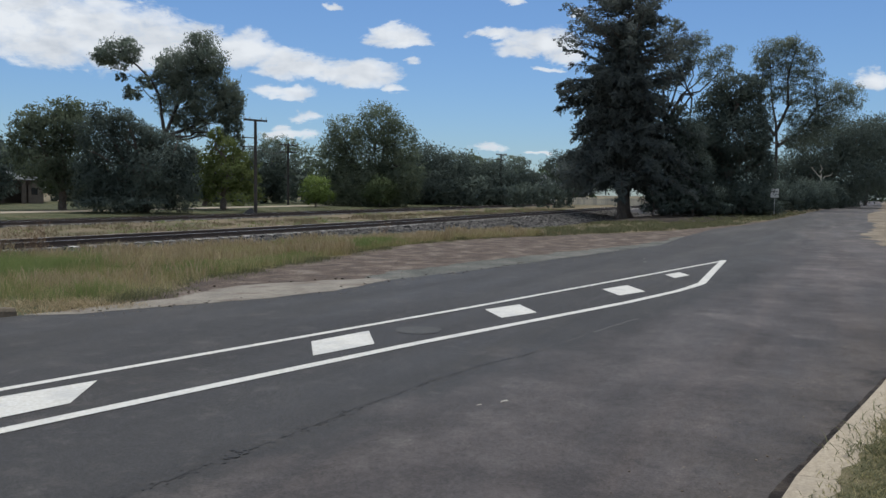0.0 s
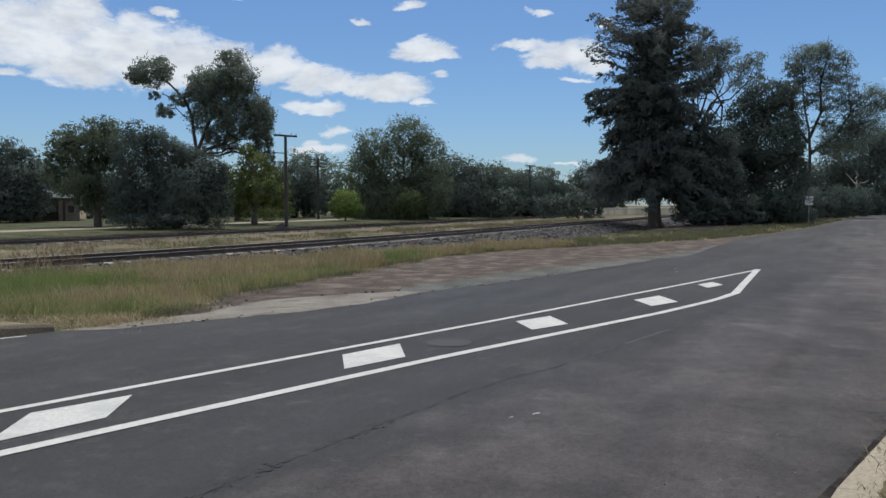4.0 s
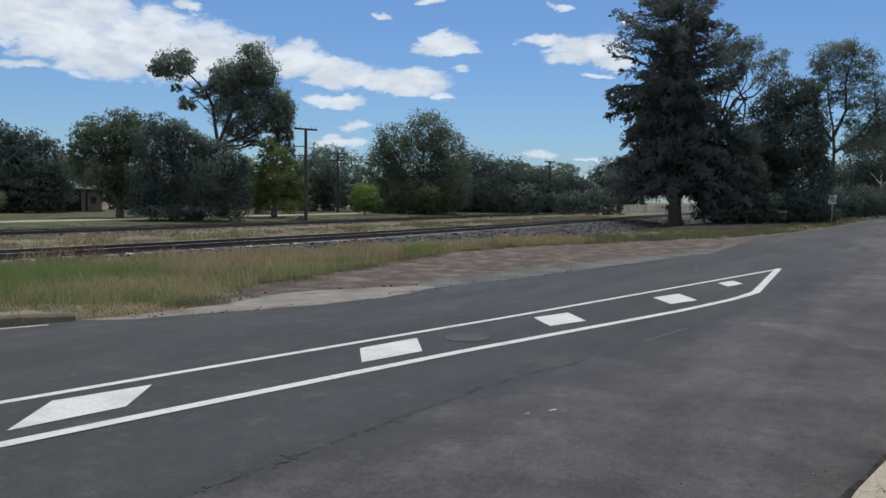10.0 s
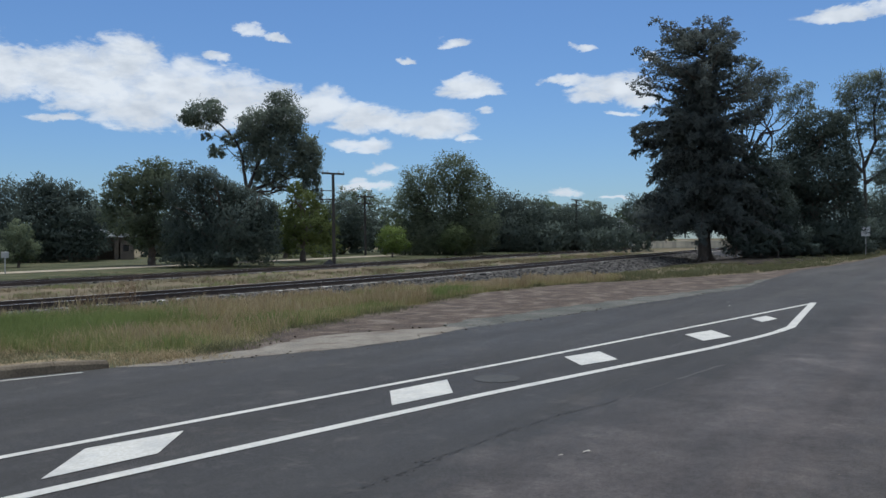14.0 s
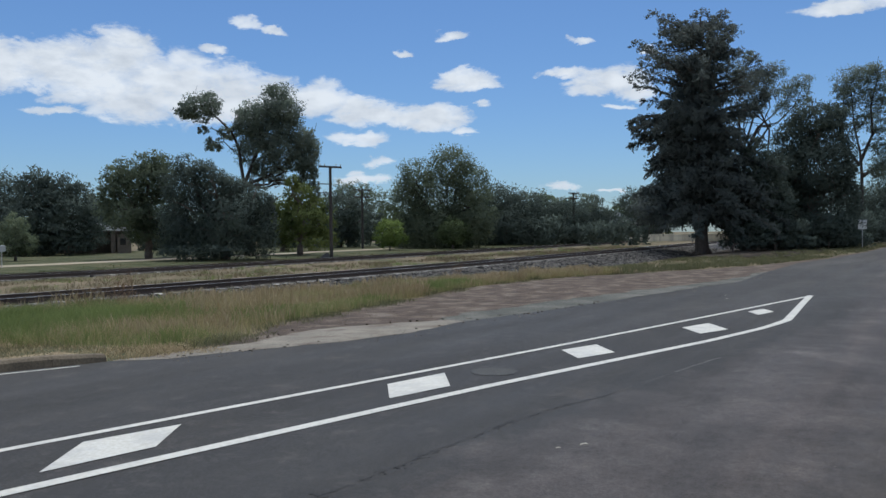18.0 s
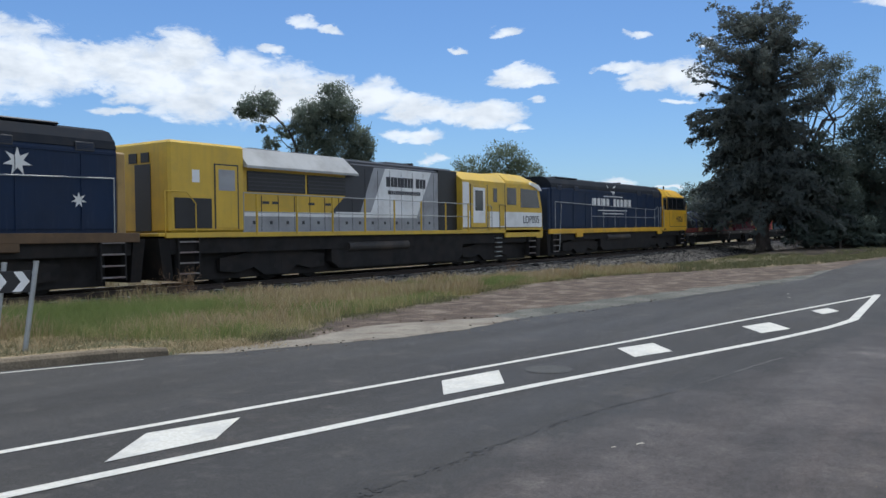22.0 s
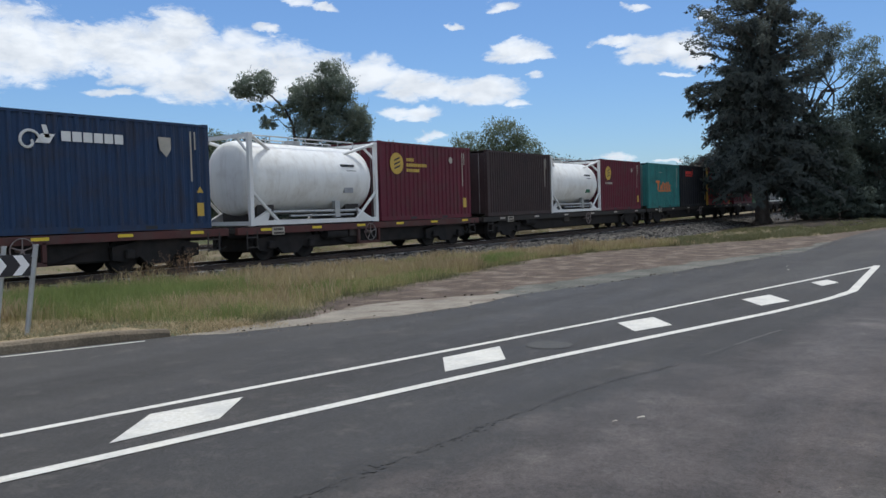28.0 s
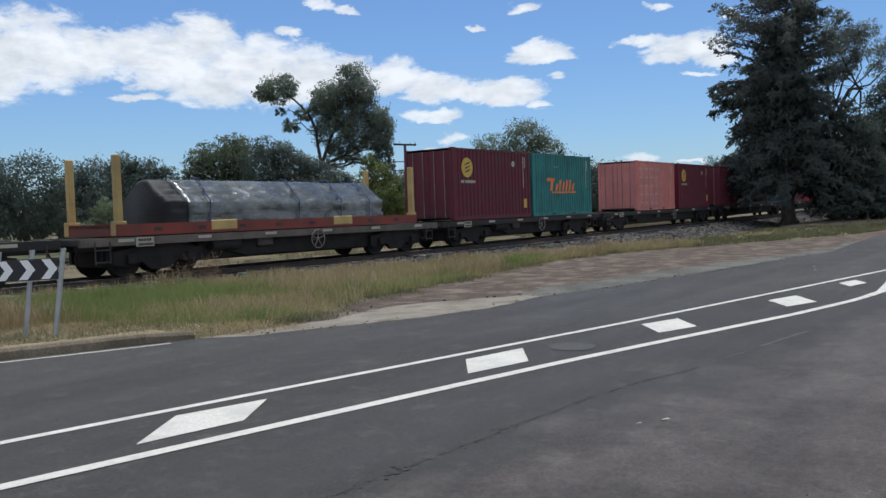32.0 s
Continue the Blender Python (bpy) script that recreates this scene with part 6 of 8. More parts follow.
def rolling(name, label, category, start, length, group=""):
    """A vehicle or its load whose leading end lies start metres behind the first nose. Its own x runs from minus to plus half its length."""
    ob = thing(name, label, category, None, group)
    RIDERS.append((ob, start + length / 2, length))
    return ob


MESH = {}


def once(key, make):
    if key not in MESH:
        MESH[key] = make()
    return MESH[key]


def writing(parent, text, size, at, mat, label=""):
    """Lettering in the built-in font, turned into a mesh, facing -y."""
    cu = bpy.data.curves.new("lettering", "FONT")
    cu.body, cu.size, cu.extrude, cu.align_x = text, size, 0.003, "CENTER"
    tmp = bpy.data.objects.new("lettering", cu)
    me = bpy.data.meshes.new_from_object(tmp)
    bpy.data.objects.remove(tmp)
    me.name = "lettering"
    return mesh_part("lettering", me, mat, parent, label, Matrix.Translation(at) @ Matrix.Rotation(radians(90), 4, "X"))


def bars(parent, widths, x, z, h, y, mat, gap=0.25, name="marking", label=""):
    """A row of plain upright bars in place of a name: large ones singly, small print as one joined part."""
    joined = bmesh.new() if h < 0.3 else None
    for w in widths:
        if w > 0 and joined is not None:
            box(joined, (x, y - 0.006, z), (x + w, y, z + h))
        elif w > 0:
            part(name, boxed((x, y - 0.006, z), (x + w, y, z + h)), mat, parent, label)
        x += abs(w) * (1 + gap)
    if joined is not None:
        return tagged(part(name, joined, mat, parent, label), kind="stuff")


def disc(parent, x, z, r, y, mat, label=""):
    bm = bmesh.new()
    rod(bm, (x, y, z), (x, y - 0.006, z), r, None, 28)
    return part("emblem", bm, mat, parent, label)


def wheelset():
    bm = bmesh.new()
    for s in (-1, 1):
        rod(bm, (0, s * 0.68, 0.46), (0, s * 0.81, 0.46), 0.455, None, 28)
        rod(bm, (0, s * 0.81, 0.46), (0, s * 0.83, 0.46), 0.36, 0.30, 24)
        rod(bm, (0, s * 0.66, 0.46), (0, s * 0.68, 0.46), 0.49, None, 28)
    rod(bm, (0, -0.95, 0.46), (0, 0.95, 0.46), 0.08, None, 10)
    return finish(bm, "wheelset")


def bogie_frame():
    bm = bmesh.new()
    for s in (-1, 1):
        y0, y1 = (s * 0.93, s * 1.06)
        extruded(((-1.35, 0.34), (-1.35, 0.68), (-0.95, 0.74), (-0.5, 0.86), (0.5, 0.86), (0.95, 0.74), (1.35, 0.68), (1.35, 0.34), (0.95, 0.28), (0.55, 0.40), (0.3, 0.18), (-0.3, 0.18), (-0.55, 0.40), (-0.95, 0.28)), min(y0, y1), max(y0, y1), bm)
        for x in (-0.16, 0.0, 0.16):
            rod(bm, (x, s * 1.0, 0.30), (x, s * 1.0, 0.62), 0.065, None, 8)
    box(bm, (-0.22, -0.95, 0.50), (0.22, 0.95, 0.80))
    return finish(bm, "bogie_frame")


def bogie(parent, x, three=False):
    b = mesh_part("bogie", once("bogie", bogie_frame), UNDER, parent, at=Matrix.Translation((x, 0, 0)) @ Matrix.Diagonal((1.62 if three else 1, 1.12 if three else 1, 1.12 if three else 1, 1)))
    for d in ((-1.85, 0, 1.85) if three else (-0.89, 0.89)):
        mesh_part("wheelset", once("wheelset", wheelset), UNDER, parent, at=Matrix.Translation((x + d, 0, 0)))
        for s in (-1, 1):
            mesh_part("axle_box", once("axle_box", lambda: finish(box(bmesh.new(), (-0.13, -0.07, -0.12), (0.13, 0.07, 0.12), 0.03), "axle_box")), UNDER, parent,
                      at=Matrix.Translation((x + d, s * 1.12, 0.48)))
    return b


def coupler(parent, x, s):
    bm = box(bmesh.new(), (min(x, x + s * 0.42), -0.10, 0.78), (max(x, x + s * 0.42), 0.10, 0.98), 0.02)
    box(bm, (x + s * 0.42 - 0.14, -0.19, 0.72), (x + s * 0.42 + 0.14, 0.19, 1.02), 0.05)
    part("coupler", bm, UNDER, parent)
    bm = bmesh.new()
    pts = [(x, -0.5, 0.85), (x + s * 0.15, -0.5, 0.55), (x + s * 0.35, -0.5, 0.42), (x + s * 0.5, -0.5, 0.5)]
    for a, b in zip(pts[:-1], pts[1:]):
        rod(bm, a, b, 0.03, None, 6)
    part("air_hose", bm, RUBBER, parent)


def hand_wheel(parent, x, z, mat):
    bm = bmesh.new()
    n, m, r = 24, 6, 0.016
    ring = [[bm.verts.new((x + (0.29 + r * math.cos(q)) * math.cos(a), -1.30 + r * math.sin(q), z + (0.29 + r * math.cos(q)) * math.sin(a))) for q in np.linspace(0, 2 * math.pi, m, endpoint=False)]
            for a in np.linspace(0, 2 * math.pi, n, endpoint=False)]
    for i in range(n):
        for k in range(m):
            bm.faces.new((ring[i][k], ring[(i + 1) % n][k], ring[(i + 1) % n][(k + 1) % m], ring[i][(k + 1) % m]))
    w = part("hand_brake_wheel", bm, mat, parent)
    bm = bmesh.new()
    for k in range(5):
        a = 2 * math.pi * k / 5 + 0.3
        rod(bm, (x, -1.29, z), (x + 0.29 * math.cos(a), -1.30, z + 0.29 * math.sin(a)), 0.016, None, 5)
    rod(bm, (x, -1.31, z), (x, -1.0, z), 0.045, None, 8)
    part("spokes", bm, mat, w)


def wagon(start, end, tan=False, red=False, plate=0.12, wheel=0.55, group="container wagons"):
    """A skeletal container wagon between two bogies."""
    length = end - start
    h = length / 2
    sill = SILLRED if red else SILLTAN if tan else SILL
    w = rolling("container_wagon", "rust-red skeletal container wagon with yellow reflectors" if red else "dirty dark skeletal container wagon", "rail wagon", start, length, group)
    for s in (-1, 1):
        y0, y1 = sorted((s * 1.10, s * 1.24))
        part("side_sill", extruded(((-h, DECK - 0.24), (-h, DECK - 0.03), (h, DECK - 0.03), (h, DECK - 0.24)), y0, y1), sill, w)
    part("centre_sill", extruded(((-h + 0.2, 0.72), (-h + 0.2, DECK - 0.04), (h - 0.2, DECK - 0.04), (h - 0.2, 0.72)), -0.55, 0.55), UNDER, w)
    part("under_floor_gear", boxed((-h + 3.6, -0.9, 0.30), (h - 3.6, 0.9, 0.9), 0.05), UNDER, w)
    part("brake_rigging", boxed((-h + 0.9, -0.6, 0.28), (-h + 3.7, 0.6, 0.7), 0.03), UNDER, w)
    part("brake_rigging", boxed((h - 3.7, -0.6, 0.28), (h - 0.9, 0.6, 0.7), 0.03), UNDER, w)
    part("fish_belly_girder", extruded(((-h + 3.7, 0.80), (-h + 3.7, DECK - 0.1), (h - 3.7, DECK - 0.1), (h - 3.7, 0.80), (h - 5.2, 0.36), (-h + 5.2, 0.36)), -1.02, 1.02), UNDER, w)
    for x in np.linspace(-h, h - 0.22, 9):
        part("cross_bearer", boxed((x, -1.12, DECK - 0.20), (x + 0.22, 1.12, DECK - 0.05)), STEELDARK, w)
    for s in (-1, 1):
        bogie(w, s * (h - 2.3))
        coupler(w, s * h, s)
        bm = bmesh.new()
        for z in (0.45, 0.75):
            rod(bm, (s * (h - 0.35), -1.24, z), (s * (h - 0.75), -1.24, z), 0.02, None, 6)
        for q in (0.35, 0.75):
            rod(bm, (s * (h - q), -1.24, 0.40), (s * (h - q), -1.24, 0.95), 0.02, None, 6)
        part("step", bm, STEELDARK, w)
    for k in range(6):
        x = -h + length * (k + 0.5) / 6
        part("reflector", boxed((x - 0.22, -1.252, DECK - 0.15), (x + 0.22, -1.243, DECK - 0.07)), REFLECT if red else PLATE, w)
    px = -h + length * plate
    pl = part("number_plate", boxed((px - 0.26, -1.262, DECK - 0.29), (px + 0.26, -1.243, DECK - 0.05), 0.006), PLATE, w, "white stencilled plate")
    bars(pl, (0.06,) * 5, px - 0.20, DECK - 0.15, 0.07, -1.264, STEELDARK, 0.3, "stencil")
    bars(pl, (0.05,) * 7, px - 0.20, DECK - 0.26, 0.06, -1.264, STEELDARK, 0.25, "stencil")
    hand_wheel(w, -h + length * wheel, 0.72, WHEELGREY)
    part("brake_reservoir", rodded((-h + 3.9, -1.05, 0.72), (-h + 4.9, -1.05, 0.72), 0.17, None, 14), UNDER, w)
    part("valve_box", boxed((-1.6, -1.12, 0.6), (-1.0, -1.0, 0.9), 0.03), STEELDARK, w)
    if red:
        bm = bmesh.new()
        x = -h + length * wheel
        for q in (-0.55, 0.55):
            box(bm, (x + q - 0.05, -1.24, 0.38), (x + q + 0.05, -1.16, DECK - 0.2))
        box(bm, (x - 0.6, -1.24, 0.32), (x + 0.6, -1.16, 0.42))
        part("wheel_guard", bm, SILLRED, w)
    return w


HC = 2.92


def corrugated(l0, l1, z0, z1, y, depth, pitch, across=False):
    """A pressed sheet with trapezoid ribs; its outer face lies at y."""
    bm = bmesh.new()
    n = max(3, int(round((l1 - l0) / pitch)))
    p = (l1 - l0) / n
    s = 1 if y > 0 else -1
    xs = []
    for k in range(n):
        x = l0 + k * p
        xs += [(x, 0), (x + 0.30 * p, 0), (x + 0.45 * p, depth), (x + 0.85 * p, depth)]
    xs.append((l1, 0))
    rows = []
    for z in (z0, z1):
        rows.append([bm.verts.new((y - s * d, x, z) if across else (x, y - s * d, z)) for x, d in xs])
    for i in range(len(xs) - 1):
        bm.faces.new((rows[0][i], rows[0][i + 1], rows[1][i + 1], rows[1][i]))
    return bm


def container(start, colour, label, posts=None, doors=True, pitch=0.28, ends=None, height=HC):
    """A twenty-foot steel container; its doors are at the leading end."""
    L, W = 6.058, 2.438
    c = rolling("container", label, "shipping container", start, L, "containers on the train")
    paint = BOXES[colour]
    post = BOXES[posts] if posts in BOXES else (posts or paint)
    x0, y0 = L / 2, W / 2
    for s in (-1, 1):
        mesh_part("side_wall", once(("side", s, pitch, height), lambda: corrugated_side(s, pitch, height)).copy(), paint, c)
        mesh_part("bottom_rail", once(("brail", s), lambda: finish(boxed((-x0 + .12, min(s * y0, s * (y0 - .06)), DECK + 0.0), (x0 - .12, max(s * y0, s * (y0 - .06)), DECK + 0.16)), "bottom_rail")).copy(), paint, c)
        mesh_part("top_rail", once(("trail", s, height), lambda: finish(boxed((-x0 + .12, min(s * y0, s * (y0 - .06)), DECK + height - 0.09), (x0 - .12, max(s * y0, s * (y0 - .06)), DECK + height - 0.02)), "top_rail")).copy(), paint, c)
        for e in (-1, 1):
            mesh_part("corner_post", once(("post", s, e, height), lambda: finish(boxed((min(e * x0, e * (x0 - .14)), min(s * y0, s * (y0 - .14)), DECK + .12), (max(e * x0, e * (x0 - .14)), max(s * y0, s * (y0 - .14)), DECK + height - .12), 0.01), "corner_post")).copy(), post, c)
            for z in (DECK, DECK + height - 0.12):
                mesh_part("corner_casting", once(("cast", s, e, z), lambda: finish(boxed((min(e * (x0 + .004), e * (x0 - .178)), min(s * (y0 + .004), s * (y0 - .162)), z), (max(e * (x0 + .004), e * (x0 - .178)), max(s * (y0 + .004), s * (y0 - .162)), z + .12), 0.012), "corner_casting")).copy(), post, c)
    mesh_part("end_wall", once(("end", height), lambda: finish(corrugated(-y0 + .14, y0 - .14, DECK + .14, DECK + height - .1, x0 - 0.02, 0.04, 0.26, True), "end_wall")).copy(), paint, c)
    mesh_part("roof", once(("roof", height), lambda: finish(boxed((-x0 + .05, -y0 + .03, DECK + height - .045), (x0 - .05, y0 - .03, DECK + height - .02)), "roof")).copy(), paint, c)
    mesh_part("floor", once("boxfloor", lambda: finish(boxed((-x0 + .05, -y0 + .05, DECK + .10), (x0 - .05, y0 - .05, DECK + .16)), "floor")).copy(), STEELDARK, c)
    for s in (-1, 1):
        a, d = sorted((s * 0.01, s * (y0 - 0.14)))
        door = mesh_part("door", once(("door", s, height), lambda: finish(box(bmesh.new(), (-x0 + .03, a, DECK + .15), (-x0 + .07, d, DECK + height - .12), 0.008), "door")).copy(), paint, c)
        for q in (0.28, 0.78):
            mesh_part("lock_rod", once(("lock", s, q, height), lambda: finish(rodded((-x0 + .005, s * q, DECK + .12), (-x0 + .005, s * q, DECK + height - .1), 0.02, None, 6), "lock_rod")).copy(), WHEELGREY, door)
    for z in (0.0,):
        for x in (-1.05, 1.05):
            mesh_part("fork_pocket", once(("fork", x), lambda: finish(boxed((x - .18, -y0 - .003, DECK + .03), (x + .18, -y0 + .02, DECK + .12)), "fork_pocket")).copy(), BLACK, c)
    for x in (2.38, 2.52):
        mesh_part("id_mark", once(("id", x, height), lambda: finish(boxed((x, -y0 - .006, DECK + height * (0.45 if x < 2.5 else 0.75)), (x + 0.05, -y0 - .002, DECK + height * 0.92)), "id_mark")).copy(), PLATE, c)
    return c


def corrugated_side(s, pitch, height):
    me = finish(corrugated(-3.029 + .14, 3.029 - .14, DECK + .15, DECK + height - .08, s * (1.219 - 0.006), 0.042, pitch), "side_wall")
    return me


def leasing_mark(c, second=0):
    """The round yellow emblem with three slanting bars and a line of small print."""
    y = -1.222
    e = disc(c, -2.05, DECK + 2.12, 0.40, y, YELLOWMARK, "round yellow emblem")
    bm = bmesh.new()
    for k in range(3):
        z = DECK + 1.95 + 0.15 * k
        vs = [bm.verts.new((x, y - 0.009, zz)) for x, zz in ((-2.2, z - 0.05), (-1.86, z + 0.06), (-1.86, z + 0.12), (-2.2, z + 0.01))]
        bm.faces.new(vs)
    tagged(part("slanting_bar", bm, BLACK, e), kind="stuff")
    if second:
        for k in range(3):
            bars(c, (0.10,) * (4, 11, 7)[k], -1.45, DECK + 2.22 - 0.2 * k, 0.12, y, YELLOWMARK, 0.2, "small_print")
    else:
        bars(c, (0.09,) * 2 + (-0.06,) + (0.09,) * 7, -2.5, DECK + 1.50, 0.11, y, PLATE, 0.2, "small_print")
    part("warning_label", boxed((2.42, y - 0.004, DECK + 0.42), (2.66, y, DECK + 0.82)), YELLOWMARK, c)
    bm = bmesh.new()
    rod(bm, (1.55, y, DECK + 2.35), (1.55, y - 0.004, DECK + 2.35), 0.13, None, 20)
    part("round_label", bm, PLATE, c)


def slanted(parent, x, z, w, h, lean, mat, y=-1.222, name="emblem"):
    bm = bmesh.new()
    bm.faces.new([bm.verts.new((x + a, y - 0.004, z + b)) for a, b in ((0, 0), (w, 0), (w + lean, h), (lean, h))])
    return part(name, bm, mat, parent)


def orange_script(c):
    """Slanting orange letter strokes of the haulier's mark."""
    x = -1.75
    slanted(c, x, DECK + 1.62, 0.75, 0.16, 0.1, ORANGEMARK)
    slanted(c, x + 0.32, DECK + 1.18, 0.26, 0.44, 0.12, ORANGEMARK)
    for k in range(6):
        slanted(c, x + 0.85 + 0.34 * k, DECK + 1.18, 0.20, (0.34, 0.52, 0.42, 0.52, 0.52, 0.36)[k], 0.14, ORANGEMARK)
    slanted(c, x + 0.5, DECK + 1.06, 2.5, 0.08, 0.03, ORANGEMARK)
    bars(c, (0.5,), -1.0, DECK + 2.3, 0.02, -1.222, PLATE, 0, "paint_scrape")


def removalist_marks(c, pale=False):
    bars(c, (0.42,) * 9, -2.45, DECK + 1.72, 0.58, -1.222, DARKMARK if not pale else GREENMARK, 0.22, "large_marking", "navy block marking")
    bars(c, (0.42,) * 9, -2.49, DECK + 1.68, 0.66, -1.2205, PLATE, 0.22, "marking_outline")
    bars(c, (0.22,) * 6 + (-0.12,) + (0.22,) * 8, -2.4, DECK + 1.28, 0.26, -1.222, PINKMARK, 0.25, "small_marking")
    if pale:
        bars(c, (0.2,) * 4 + (-0.12,) + (0.2,) * 3 + (-0.12,) + (0.2,) * 3, -1.9, DECK + 0.76, 0.24, -1.222, GREENMARK, 0.25, "small_marking")


def shipping_line_mark(c):
    bars(c, (0.46, 0.55, 0.52, -0.2, 0.46, 0.5, 0.55), -1.75, DECK + 1.35, 0.62, -1.222, WHITE, 0.14, "large_marking", "white block marking")
    for s in (1, -1):
        bm = bmesh.new()
        pts = [(-0.55 * s - 0.55 * s * math.cos(a), DECK + 1.66 + s * (0.55 + 0.55 * math.sin(a))) for a in np.linspace(0.25, 1.45, 9)]
        for k, (p, q) in enumerate(zip(pts[:-1], pts[1:])):
            w = 0.03 + 0.07 * k / 8
            bm.faces.new([bm.verts.new((px, -1.226, pz)) for px, pz in ((p[0], p[1] - w), (q[0], q[1] - w), (q[0], q[1] + w), (p[0], p[1] + w))])
        part("swoosh", bm, WHITE, c)


def horse_mark(c):
    """A plain pale swirl beside a row of letters."""
    y = -1.222
    bm = bmesh.new()
    for k in range(16):
        a, b = 0.42 * k, 0.42 * (k + 1)
        r, q = 0.30 - 0.014 * k, 0.30 - 0.014 * (k + 1)
        rod(bm, (-2.15 + r * math.cos(a), y, DECK + 2.18 + r * math.sin(a)), (-2.15 + q * math.cos(b), y, DECK + 2.18 + q * math.sin(b)), 0.035, None, 5)
    part("swirl_emblem", bm, WHITE, c)
    slanted(c, -2.0, DECK + 2.15, 0.35, 0.22, 0.15, WHITE)
    slanted(c, -1.75, DECK + 2.28, 0.12, 0.30, -0.08, WHITE)
    bars(c, (0.24,) * 6, -1.35, DECK + 2.22, 0.24, y, WHITE, 0.18, "marking")
    bm = bmesh.new()
    vs = [bm.verts.new((x, y - 0.004, z)) for x, z in ((1.35, DECK + 2.48), (1.75, DECK + 2.48), (1.75, DECK + 2.15), (1.6, DECK + 1.95), (1.4, DECK + 2.15))]
    bm.faces.new(vs)
    part("shield_emblem", bm, PLATE, c)
    part("warning_label", boxed((2.55, y - 0.004, DECK + 0.35), (2.78, y, DECK + 0.72)), YELLOWMARK, c)
    part("warning_triangle", extruded(((2.55, DECK + 1.0), (2.78, DECK + 1.0), (2.665, DECK + 1.18)), y - 0.004, y), YELLOWMARK, c)


def tank_container(start, label, ladder=False, stripes=False):
    """A white tank held in a twenty-foot frame."""
    L = 6.058
    c = rolling("tank_container", label, "tank container", start, L, "tank containers on the train")
    t = DECK + 2.75
    r, zc = 1.17, DECK + 1.50
    prof = [(-2.94, 0.02), (-2.92, 0.40), (-2.90, 0.7), (-2.84, 1.00), (-2.72, 1.13), (-2.55, r), (2.55, r), (2.72, 1.13), (2.84, 1.0), (2.90, 0.7), (2.92, 0.40), (2.94, 0.02)]

    def shell():
        bm = bmesh.new()
        n = 40
        rings = [[bm.verts.new((x, q * math.cos(2 * math.pi * k / n), zc + q * math.sin(2 * math.pi * k / n))) for k in range(n)] for x, q in prof]
        for a, b in zip(rings[:-1], rings[1:]):
            for k in range(n):
                bm.faces.new((a[k], b[k], b[(k + 1) % n], a[(k + 1) % n]))
        bm.faces.new(rings[0])
        bm.faces.new(rings[-1][::-1])
        return finish(bm, "tank_shell")
    smooth(mesh_part("tank_shell", once("tank", shell), TANKWHITE, c))

    def seams():
        bm = bmesh.new()
        for x in (-1.95, -0.65, 0.65, 1.95):
            bmesh.ops.create_cone(bm, cap_ends=False, segments=40, radius1=r + 0.005, radius2=r + 0.005, depth=0.03, matrix=Matrix.Translation((x, 0, zc)) @ Matrix.Rotation(radians(90), 4, "Y"))
        return finish(bm, "weld_band")
    tagged(mesh_part("weld_band", once("tankseams", seams), TANKWHITE, c), kind="stuff")
    for e in (-1, 1):
        def frame_end(e=e):
            bm = bmesh.new()
            xa, xb = sorted((e * 3.029, e * 2.89))
            for s in (-1, 1):
                ya, yb = sorted((s * 1.219, s * 1.10))
                box(bm, (xa, ya, DECK + 0.05), (xb, yb, t + 0.05))
            for z in (DECK + 0.03, t - 0.07):
                box(bm, (xa, -1.1, z), (xb, 1.1, z + 0.12))
            for s in (-1, 1):
                rod(bm, (e * 2.96, s * 1.15, t - 0.55), (e * 2.96, s * 0.55, t), 0.05, None, 6)
            return finish(bm, "end_frame")
        mesh_part("end_frame", once(("tankend", e), frame_end), WHITE, c)
        for s in (-1, 1):
            mesh_part("diagonal_brace", once(("tankdiag", e, s), lambda: finish(rodded((e * 2.93, s * 1.17, DECK + 1.05), (e * 1.85, s * 1.17, DECK + 0.12), 0.05, None, 8), "diagonal_brace")), WHITE, c)
            mesh_part("top_stay", once(("tankstay", e, s), lambda: finish(rodded((e * 2.93, s * 1.15, t + 0.02), (e * 1.75, s * 0.72, t - 0.36), 0.055, None, 8), "top_stay")), WHITE, c)
            mesh_part("gusset", once(("tankgus", e, s), lambda: finish(extruded(((e * 2.95, DECK + 0.1), (e * 2.2, DECK + 0.1), (e * 2.05, DECK + 0.52)), *sorted((s * 0.95, s * 1.05))), "gusset")), WHITE, c)
            for z in (DECK - 0.002, t - 0.04):
                mesh_part("corner_casting", once(("tankcast", s, e, z), lambda: finish(boxed((min(e * 3.035, e * 2.86), min(s * 1.224, s * 1.06), z), (max(e * 3.035, e * 2.86), max(s * 1.224, s * 1.06), z + 0.12), 0.012), "corner_casting")), WHITE, c)
    for s in (-1, 1):
        ya, yb = sorted((s * 1.219, s * 1.12))
        mesh_part("bottom_rail", once(("tankrail", s), lambda: finish(boxed((-2.9, ya, DECK + 0.02), (2.9, yb, DECK + 0.16)), "bottom_rail")), WHITE, c)

    def walkway():
        bm = bmesh.new()
        box(bm, (-2.5, -0.35, t - 0.14), (2.5, 0.25, t - 0.10))
        for s in (-0.62, 0.45):
            rod(bm, (-2.4, s, t + 0.07), (2.4, s, t + 0.07), 0.022, None, 6)
            for k in range(7):
                rod(bm, (-2.4 + 0.8 * k, s, t - 0.16), (-2.4 + 0.8 * k, s, t + 0.07), 0.02, None, 5)
        rod(bm, (0, 0, t - 0.12), (0, 0, t + 0.04), 0.28, None, 16)
        return finish(bm, "walkway")
    mesh_part("walkway", once("tankwalk", walkway), GALV, c)

